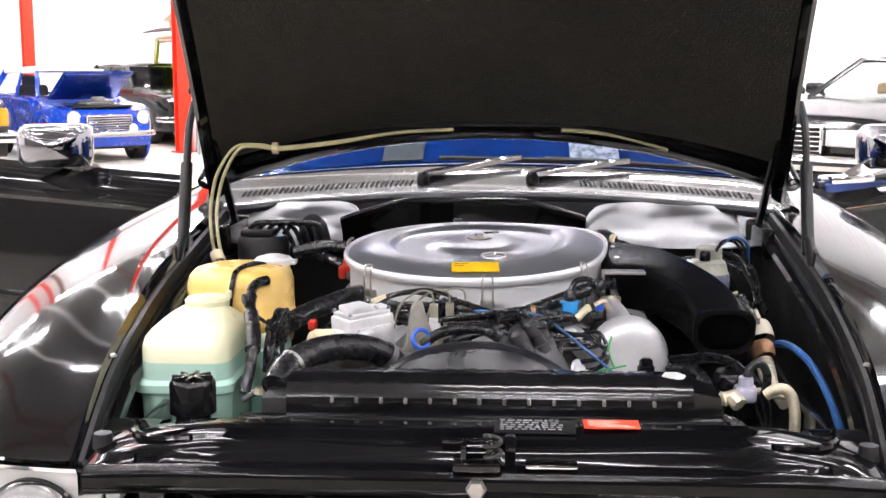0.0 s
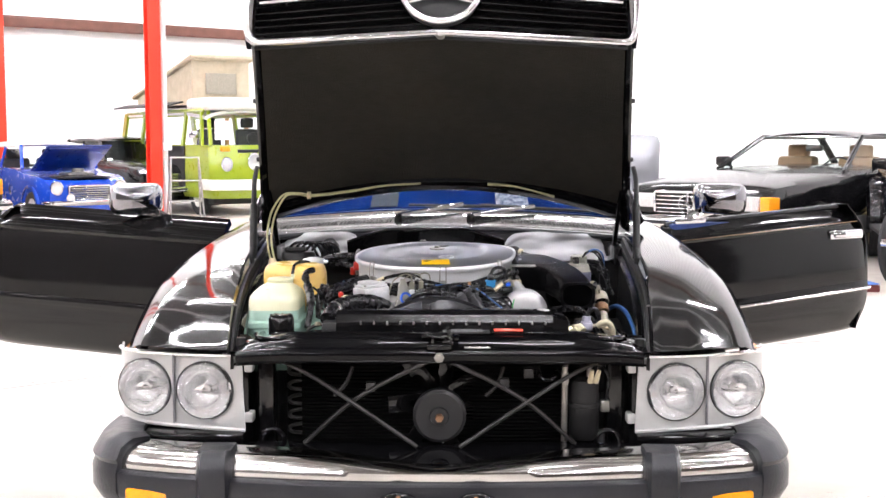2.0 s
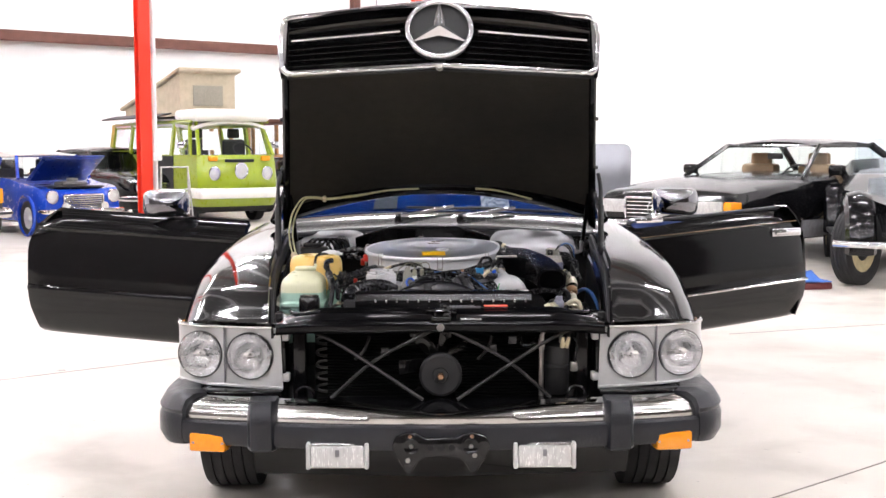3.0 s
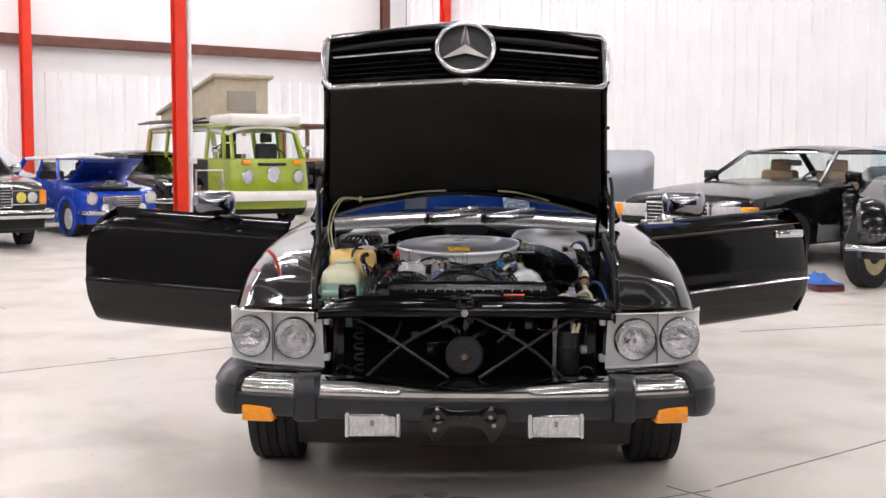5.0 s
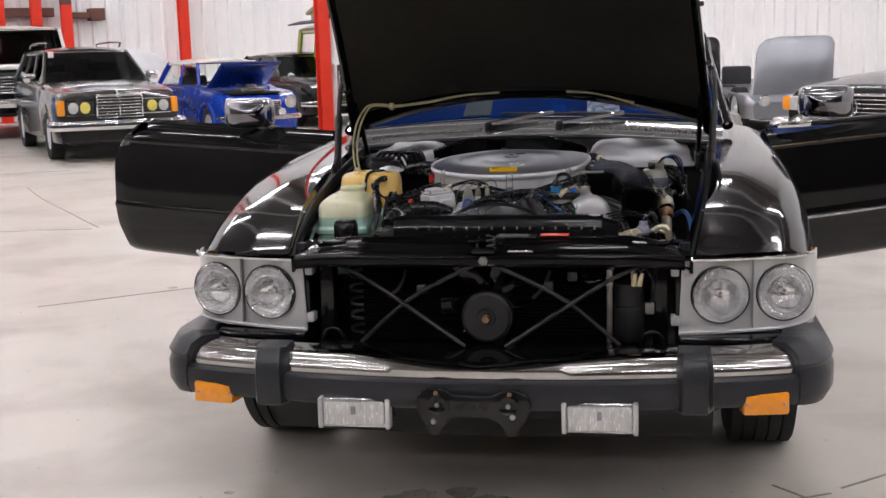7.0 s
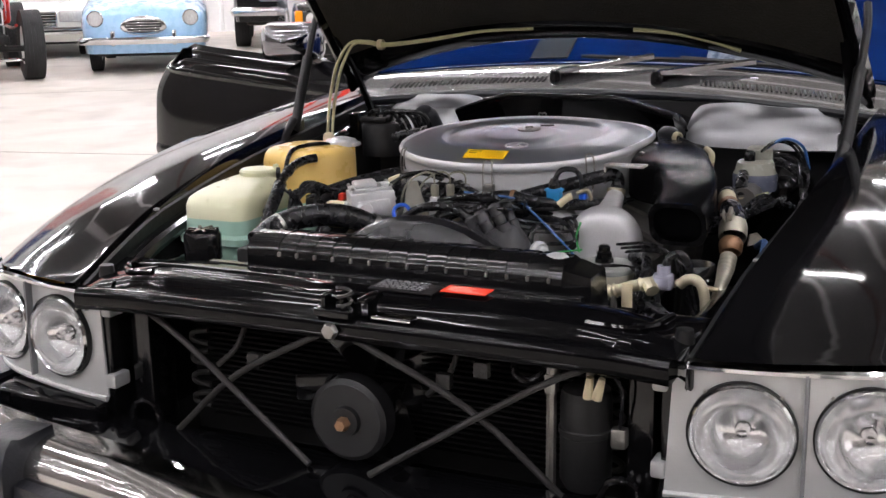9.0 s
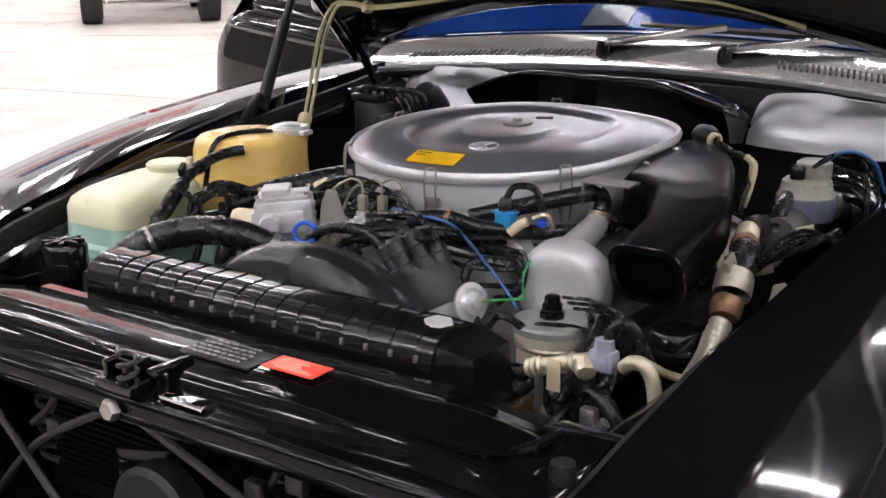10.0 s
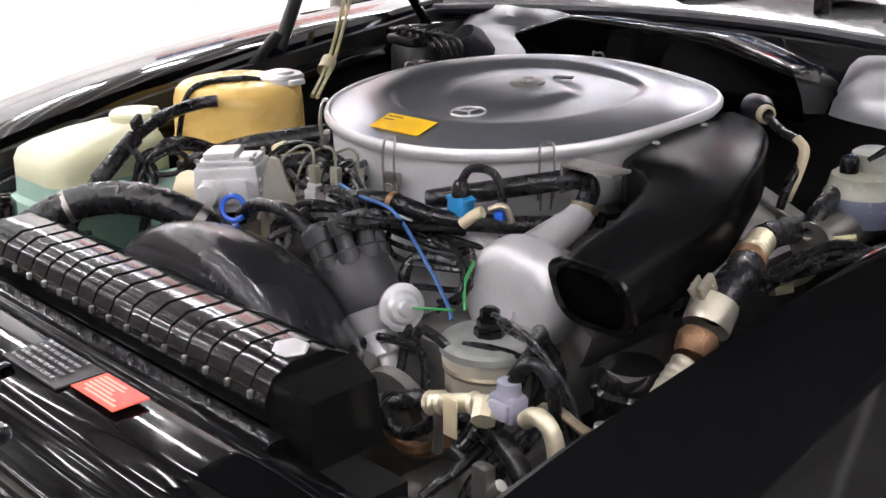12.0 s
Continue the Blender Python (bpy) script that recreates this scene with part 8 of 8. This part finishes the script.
# left rear: relay cluster
rc = own("ignition_switch_unit", join(moved(lathe([(0, 0.03), (0.05, 0.028), (0.055, 0.02), (0.055, -0.05), (0, -0.05)], 28), pose(-0.49, 1.1, 0.81)), box(-0.53, -0.46, 1.05, 1.1, 0.84, 0.855, 0.004)), FLAT_BLACK, "black round switch unit with leads")
for k in range(5):
    part("lead", tube([(-0.52 + 0.02 * k, 1.07, 0.845), (-0.49 + 0.02 * k, 1.05, 0.87), (-0.44 + 0.02 * k, 1.06, 0.86), (-0.41 + 0.015 * k, 1.08, 0.79)], 0.005, 8), HOSE, rc)
part("post", moved(lathe([(0, 0.016), (0.006, 0.016), (0.008, 0.0)], 10), pose(-0.5, 1.07, 0.852)), STEEL, rc)
own("rubber_cover", moved(lathe([(0, 0.04), (0.02, 0.036), (0.03, 0.02), (0.034, -0.02)], 20), towards((-0.385, 1.12, 0.84), (0, -0.6, 0.8))), RUBBER)
own("battery_lead_cover", join(box(-0.285, -0.255, 0.85, 0.875, 0.80, 0.828, 0.006), box(-0.295, -0.28, 0.86, 0.88, 0.785, 0.81, 0.004)), RED_PLASTIC, "red plastic terminal cover")
own("rear_loom", tube([(-0.4, 0.98, 0.82), (-0.33, 0.96, 0.835), (-0.27, 0.95, 0.83), (-0.24, 1.0, 0.80)], 0.012, 8), HOSE)
own("rear_loom", tube([(-0.36, 1.0, 0.81), (-0.31, 0.93, 0.81), (-0.27, 0.9, 0.79)], 0.009, 8), HOSE)
own("valve_bracket", box(-0.27, -0.235, 0.78, 0.82, 0.775, 0.785, 0.003), STEEL)

# front centre wiring
conn = own("blue_connector", join(box(0.126, 0.152, 0.555, 0.575, 0.782, 0.806, 0.003), box(0.122, 0.156, 0.557, 0.573, 0.80, 0.804, 0.001)), CYAN_PLASTIC, "light blue wiring connector")
part("boot", moved(lathe([(0.011, 0), (0.01, 0.012), (0.007, 0.018), (0, 0.018)], 14), pose(0.139, 0.565, 0.805)), HOSE, conn)
part("lead", tube([(0.139, 0.565, 0.82), (0.15, 0.57, 0.838), (0.175, 0.58, 0.836), (0.185, 0.585, 0.81), (0.18, 0.585, 0.79)], 0.005, 8), HOSE, conn)
own("grey_plug", tube([(0.15, 0.556, 0.776), (0.163, 0.563, 0.788), (0.172, 0.567, 0.793)], 0.0068, 10), CREAM)
own("yellow_lead", tube([(0.18, 0.57, 0.797), (0.197, 0.575, 0.803), (0.205, 0.58, 0.785)], 0.004, 8), ZINC)
own("blue_plug", box(0.182, 0.196, 0.572, 0.586, 0.785, 0.797, 0.003), BLUE_PLASTIC)
own("blue_vacuum_line", tube([(-0.02, 0.52, 0.795), (0.04, 0.5, 0.797), (0.09, 0.505, 0.79), (0.14, 0.5, 0.755), (0.19, 0.49, 0.715), (0.21, 0.48, 0.70)], 0.0023, 8), BLUE_LINE, "blue vacuum line")
own("green_wire", tube([(0.16, 0.468, 0.702), (0.19, 0.455, 0.714), (0.225, 0.47, 0.718)], 0.0018, 6), GREEN_WIRE)
own("green_wire", tube([(0.205, 0.52, 0.755), (0.2, 0.51, 0.73), (0.21, 0.5, 0.705)], 0.002, 6), GREEN_WIRE)
own("fuel_hose", tube([(0.02, 0.5, 0.79), (0.07, 0.52, 0.793), (0.12, 0.545, 0.78), (0.165, 0.59, 0.772), (0.2, 0.65, 0.765), (0.22, 0.72, 0.76)], 0.011, 10), HOSE, "black fuel hose")
own("hose_collar", moved(lathe([(0.0125, -0.004), (0.0125, 0.004)], 14), towards((0.075, 0.521, 0.793), (1, 0.1, -0.1))), COPPER)
for k in range(6):
    own("wire", tube([(-0.08 + 0.02 * k, 0.57, 0.79 - 0.005 * k), (-0.03 + 0.025 * k, 0.55 - 0.01 * k, 0.80 - 0.012 * k), (0.03 + 0.03 * k, 0.53, 0.775 - 0.008 * k), (0.09 + 0.02 * k, 0.54, 0.75)], 0.0035, 6), HOSE)

# right side: compressor lines and brake parts
PALE_BRASS = material("dull pale brass", (0.6, 0.55, 0.4), 0.38, metal=0.6, vary=0.25, scale=40, bump=0.08, bump_scale=200)
AGED = material("ivory aged plating", (0.45, 0.42, 0.34), 0.38, metal=0.6, vary=0.25, scale=30, bump=0.08, bump_scale=160)
fit = own("hose_fitting", tube([(0.468, 0.43, 0.668), (0.464, 0.49, 0.678), (0.462, 0.524, 0.69), (0.461, 0.552, 0.707)], lambda t: 0.008 + 0.0065 * min(1, t * 1.4) + 0.0008 * math.sin(t * 60) * (t > 0.6), 16, steps=12), AGED, "pale metal hose fitting")
along_fit = Vector((-0.01, 0.05, 0.044)).normalized()
part("copper_ring", moved(lathe([(0.016, -0.014), (0.0195, -0.01), (0.021, 0.006), (0.018, 0.012)], 22), towards((0.4605, 0.568, 0.722), along_fit)), COPPER, fit, "rusty brown swaged ring")
part("clamp", join(moved(lathe([(0.0235, -0.015), (0.0248, -0.01), (0.0248, 0.01), (0.0235, 0.016)], 26), towards((0.458, 0.594, 0.744), along_fit)), moved(box(-0.0012, 0.0012, -0.012, 0.012, 0, 0.018, 0.0006), pose(0.447, 0.592, 0.762, 25, -20, 0)), moved(box(-0.0035, 0.0035, -0.013, 0.013, 0, 0.02, 0.002), pose(0.455, 0.594, 0.764, 25, -6, 0)), tube([(0.436, 0.59, 0.772), (0.46, 0.594, 0.776)], 0.0025, 6, smooth=False)), AGED, fit, "ivory bolted hose clamp")
part("sleeve", tube([(0.457, 0.6, 0.748), (0.446, 0.655, 0.762), (0.43, 0.7, 0.762)], 0.0195, 16), HOSE, fit)
part("brown_sleeve", tube([(0.431, 0.698, 0.762), (0.425, 0.712, 0.764)], 0.0205, 16, smooth=False), COPPER, fit)
part("crimp", tube([(0.426, 0.71, 0.763), (0.418, 0.735, 0.768), (0.412, 0.757, 0.772)], lambda t: 0.0155 + 0.0014 * math.sin(t * 40), 14, steps=12), PALE_BRASS, fit, "grooved brass crimp")
part("rear_hose", tube([(0.411, 0.76, 0.772), (0.402, 0.82, 0.765), (0.39, 0.95, 0.735)], 0.0165, 12), HOSE, fit)
el = own("elbow_line", tube([(0.43, 0.735, 0.738), (0.428, 0.775, 0.722), (0.425, 0.82, 0.712), (0.424, 0.852, 0.713), (0.424, 0.864, 0.728), (0.423, 0.86, 0.745), (0.421, 0.842, 0.76)], 0.0068, 12), PALE_BRASS, "brassy metal elbow line")
for y, z in ((0.765, 0.729), (0.773, 0.716)):
    part("nut", moved(box(-0.013, 0.013, -0.007, 0.007, -0.006, 0.006, 0.002), pose(0.432, y, z, -18, 0, 70)), PALE_BRASS, el)
part("rubber", tube([(0.421, 0.845, 0.757), (0.416, 0.87, 0.78), (0.408, 0.93, 0.79), (0.4, 0.98, 0.78)], 0.0115, 12), HOSE, el)
own("loose_tag", moved(prism([(-0.02, 0), (0.02, 0.004), (0.006, 0.024), (-0.01, 0.022)], 0.003), pose(0.475, 0.735, 0.69, -25, 0, 45)), AGED)
placed = set(bpy.data.objects)
own("vacuum_line", tube([(0.245, 0.99, 0.855), (0.27, 0.975, 0.858), (0.32, 0.945, 0.845), (0.35, 0.93, 0.84), (0.365, 0.925, 0.82), (0.362, 0.9, 0.785), (0.36, 0.89, 0.76)], 0.0062, 10), HOSE)
own("cream_collar", moved(lathe([(0.01, -0.006), (0.0125, -0.004), (0.0125, 0.005), (0.009, 0.006)], 18), towards((0.283, 0.968, 0.856), (0.8, -0.4, -0.1))), CREAM)
own("rubber_boot", moved(lathe([(0.01, -0.02), (0.018, -0.01), (0.019, 0.012), (0.012, 0.026)], 18), towards((0.258, 0.985, 0.858), (0.8, -0.4, 0))), RUBBER)
own("cream_line", tube([(0.352, 0.93, 0.842), (0.367, 0.925, 0.83), (0.366, 0.915, 0.80), (0.362, 0.9, 0.77)], 0.0066, 10), CREAM)
for o in set(bpy.data.objects) - placed:
    o.data.transform(Matrix.Translation((-0.036, 0.055, -0.014)))
placed = set(bpy.data.objects)
br = own("brake_reservoir", moved(lathe([(0, -0.035), (0.04, -0.035), (0.043, -0.03), (0.043, -0.002), (0.04, 0.002), (0.036, 0.02), (0.03, 0.024), (0.0, 0.026)], 32), pose(0.42, 0.915, 0.805)), material("cloudy clear plastic", (0.3, 0.3, 0.25), 0.25, vary=0.15, scale=20), "cloudy brake fluid reservoir")
part("fluid", moved(lathe([(0, -0.036), (0.0435, -0.036), (0.0445, -0.03), (0.0445, -0.004), (0.043, -0.002)], 32), pose(0.42, 0.915, 0.805)), material("grey blue fluid", (0.1, 0.11, 0.15), 0.25, vary=0.2, scale=20), br)
part("neck", moved(lathe([(0.026, 0), (0.026, 0.022), (0.02, 0.026), (0, 0.026)], 24), pose(0.425, 0.93, 0.828)), material("clear plastic neck", (0.3, 0.3, 0.26), 0.25, vary=0.1), br)
part("cap", moved(lathe([(0.011, 0), (0.011, 0.016), (0.008, 0.02), (0, 0.02)], 16), pose(0.412, 0.895, 0.83)), PLASTIC, br)
for o in set(bpy.data.objects) - placed:
    o.data.transform(Matrix.Translation((0.006, 0.034, -0.014)))
own("brake_booster", moved(lathe([(0, 0.05), (0.05, 0.045), (0.08, 0.03), (0.092, 0.0), (0.092, -0.03), (0.07, -0.06), (0, -0.07)], 36), towards((0.43, 1.13, 0.7), (0, -1, 0.08))), BLACK_BAY)
own("master_cylinder", tube([(0.425, 0.84, 0.75), (0.425, 1.06, 0.75)], 0.026, 14, smooth=False), STEEL)
for k in range(3):
    own("brake_wire", tube([(0.44, 0.93 + 0.01 * k, 0.835), (0.458 + 0.01 * k, 0.96, 0.85 + 0.004 * k), (0.49 + 0.01 * k, 0.99, 0.84), (0.52, 1.0 + 0.01 * k, 0.79)], 0.003, 8), BLUE_LINE if k == 2 else HOSE)
own("clear_line", tube([(0.47, 0.86, 0.765), (0.44, 0.85, 0.757), (0.42, 0.855, 0.762), (0.39, 0.85, 0.757)], 0.004, 8), BEIGE_TUBE)
pc = own("charcoal_canister", moved(lathe([(0, 0.05), (0.03, 0.05), (0.034, 0.045), (0.036, 0.03), (0.041, 0.026), (0.041, 0.018), (0.036, 0.014), (0.038, -0.06), (0, -0.06)], 28), pose(0.41, 0.535, 0.645)), PLASTIC, "black ribbed plastic canister")
part("outlet", tube([(0.435, 0.54, 0.67), (0.455, 0.55, 0.67), (0.465, 0.57, 0.66)], 0.01, 8), PLASTIC, pc)
own("blue_cable", tube([(0.485, 0.68, 0.70), (0.508, 0.62, 0.722), (0.522, 0.53, 0.72), (0.527, 0.45, 0.705), (0.528, 0.38, 0.685), (0.526, 0.3, 0.655)], 0.0065, 8), BLUE_LINE, "pale blue cable along the inner fender")
own("loom", tube([(0.3, 0.52, 0.70), (0.335, 0.48, 0.71), (0.35, 0.42, 0.69), (0.34, 0.36, 0.64)], 0.009, 10), HOSE)
own("loom", tube([(0.31, 0.5, 0.70), (0.34, 0.44, 0.67), (0.345, 0.38, 0.63), (0.33, 0.32, 0.6)], 0.006, 8), HOSE)

# right front corner: thermostat switch, brass tee and small lines
sw = own("switch_block", join(box(0.379, 0.412, 0.357, 0.381, 0.689, 0.716, 0.006), box(0.384, 0.407, 0.353, 0.36, 0.694, 0.711, 0.003), moved(lathe([(0, 0.014), (0.011, 0.014), (0.012, 0)], 14), pose(0.396, 0.369, 0.714))), material("blue grey plastic", (0.3, 0.3, 0.37), 0.4, vary=0.15, scale=20), "blue grey plastic switch block")
part("hose", tube([(0.398, 0.372, 0.722), (0.402, 0.376, 0.738), (0.412, 0.38, 0.746), (0.424, 0.384, 0.742), (0.432, 0.388, 0.722), (0.43, 0.395, 0.69)], 0.0068, 10), HOSE, sw, "black loop hose")
tee = own("brass_tee", join(tube([(0.301, 0.36, 0.675), (0.345, 0.36, 0.691), (0.383, 0.362, 0.702)], 0.0095, 12, smooth=False), tube([(0.375, 0.36, 0.699), (0.384, 0.348, 0.69)], 0.012, 8, smooth=False)), PALE_BRASS, "pale brass hose tee")
for x, z in ((0.303, 0.676), (0.311, 0.679), (0.319, 0.682), (0.362, 0.696)):
    part("barb", moved(lathe([(0.0095, -0.003), (0.0125, 0.0), (0.0095, 0.003)], 14), towards((x, 0.36, z), (0.93, 0.0, 0.36))), PALE_BRASS, tee)
part("drop_pipe", tube([(0.314, 0.358, 0.676), (0.318, 0.356, 0.655), (0.316, 0.355, 0.63)], 0.0055, 8), STEEL, tee)
own("paper_tag", box(0.333, 0.351, 0.3465, 0.3485, 0.659, 0.699, 0.0008), CREAM, "small cream tag on a hose")
own("bent_pipe", tube([(0.425, 0.36, 0.702), (0.437, 0.356, 0.712), (0.452, 0.354, 0.713), (0.463, 0.354, 0.7), (0.468, 0.354, 0.672), (0.468, 0.354, 0.64)], 0.0085, 12), PALE_BRASS, "bent pale metal pipe")
own("gold_pipe", tube([(0.405, 0.4, 0.688), (0.413, 0.4, 0.696), (0.432, 0.4, 0.698), (0.457, 0.4, 0.69), (0.478, 0.4, 0.688)], 0.005, 8), ZINC)
own("water_hose", tube([(0.215, 0.385, 0.637), (0.258, 0.385, 0.654), (0.307, 0.385, 0.654), (0.353, 0.385, 0.655), (0.386, 0.383, 0.646), (0.408, 0.38, 0.619), (0.412, 0.378, 0.59)], 0.0115, 12), HOSE, "black water hose")
own("loop_hose", tube([(0.255, 0.37, 0.658), (0.24, 0.36, 0.65), (0.25, 0.355, 0.632), (0.28, 0.357, 0.635), (0.31, 0.36, 0.66)], 0.007, 10), HOSE)
own("copper_band", tube([(0.218, 0.38, 0.616), (0.232, 0.38, 0.602), (0.255, 0.38, 0.599), (0.28, 0.38, 0.609), (0.302, 0.38, 0.628)], 0.009, 8), COPPER, "worn brown pipe")
own("brace_arm", box(0.385, 0.405, 0.33, 0.345, 0.6, 0.655, 0.004), STEEL)
own("drain_pipe", tube([(0.36, 0.33, 0.58), (0.39, 0.335, 0.61), (0.415, 0.34, 0.64)], 0.007, 8), STEEL)
for k in range(3):
    own("reservoir_wire", tube([(0.29 + 0.008 * k, 0.46, 0.735 - 0.006 * k), (0.35 + 0.006 * k, 0.43, 0.748 - 0.006 * k), (0.393 + 0.006 * k, 0.42, 0.737 - 0.006 * k), (0.41 + 0.008 * k, 0.42, 0.705), (0.426 + 0.01 * k, 0.418, 0.66), (0.44, 0.415, 0.62)], 0.0027, 6), HOSE)
own("alternator", moved(lathe([(0, 0.05), (0.05, 0.05), (0.065, 0.03), (0.065, -0.05), (0, -0.06)], 28), towards((0.29, 0.4, 0.52), (0, -1, 0))), CAST_DARK)
own("belt", moved(lathe([(0.1, -0.008), (0.106, -0.008), (0.106, 0.008), (0.1, 0.008)], 36, closed=True), towards((0.03, 0.36, 0.5), (0, -1, 0))), RUBBER)
own("pulley", moved(lathe([(0, 0.01), (0.03, 0.01), (0.035, 0), (0.06, 0.004), (0.062, -0.01), (0, -0.01)], 30), towards((0.2, 0.4, 0.6), (0, -1, 0))), CAST_DARK)

# loose wiring low at the front of the engine
for k in range(5):
    x = 0.02 + 0.055 * k
    stray([(x, 0.47, 0.66), (x + 0.03, 0.45, 0.69), (x + 0.07, 0.46, 0.68), (x + 0.1, 0.44, 0.64), (x + 0.11, 0.4, 0.58)], rng.uniform(0.003, 0.006), jitter=0.02, name="wire")
for k in range(3):
    stray([(0.15, 0.5, 0.70), (0.2, 0.52, 0.72), (0.17, 0.54, 0.74), (0.12, 0.55, 0.755), (0.05, 0.56, 0.765)], rng.uniform(0.003, 0.0055), jitter=0.018, name="wire")
for k in range(5):
    stray([(0.3, 0.52, 0.69), (0.345, 0.5, 0.67), (0.36, 0.45, 0.64), (0.35, 0.38, 0.6), (0.36, 0.33, 0.55)], rng.uniform(0.003, 0.0065), jitter=0.014, name="wire")
for k in range(5):
    stray([(0.4, 0.6, 0.74), (0.43, 0.66, 0.75), (0.44, 0.74, 0.74), (0.47, 0.82, 0.76), (0.5, 0.92, 0.74)], rng.uniform(0.003, 0.006), jitter=0.016, name="wire")
for k in range(5):
    stray([(0.4, 0.98, 0.8), (0.44, 1.0, 0.815), (0.48, 1.0, 0.805), (0.52, 0.98, 0.775), (0.53, 0.9, 0.73)], rng.uniform(0.003, 0.005), jitter=0.014, name="wire")
for k in range(6):
    stray([(-0.15, 0.56, 0.77), (-0.1, 0.55, 0.785), (-0.06, 0.58, 0.79), (-0.12, 0.6, 0.79), (-0.2, 0.66, 0.775)], rng.uniform(0.003, 0.0055), jitter=0.016, name="wire")
for k in range(4):
    stray([(-0.05, 0.45, 0.70), (-0.06, 0.46, 0.74), (-0.03, 0.48, 0.765), (0.02, 0.5, 0.77)], rng.uniform(0.004, 0.007), jitter=0.014, name="wire")
for k in range(4):
    own("gold_terminal", moved(lathe([(0, 0.006), (0.006, 0.005), (0.007, -0.006), (0, -0.006)], 10), towards((-0.06 + 0.012 * k, 0.44 + 0.006 * (k % 2), 0.725 - 0.012 * k), (0.3, -1, 0.4))), ZINC)
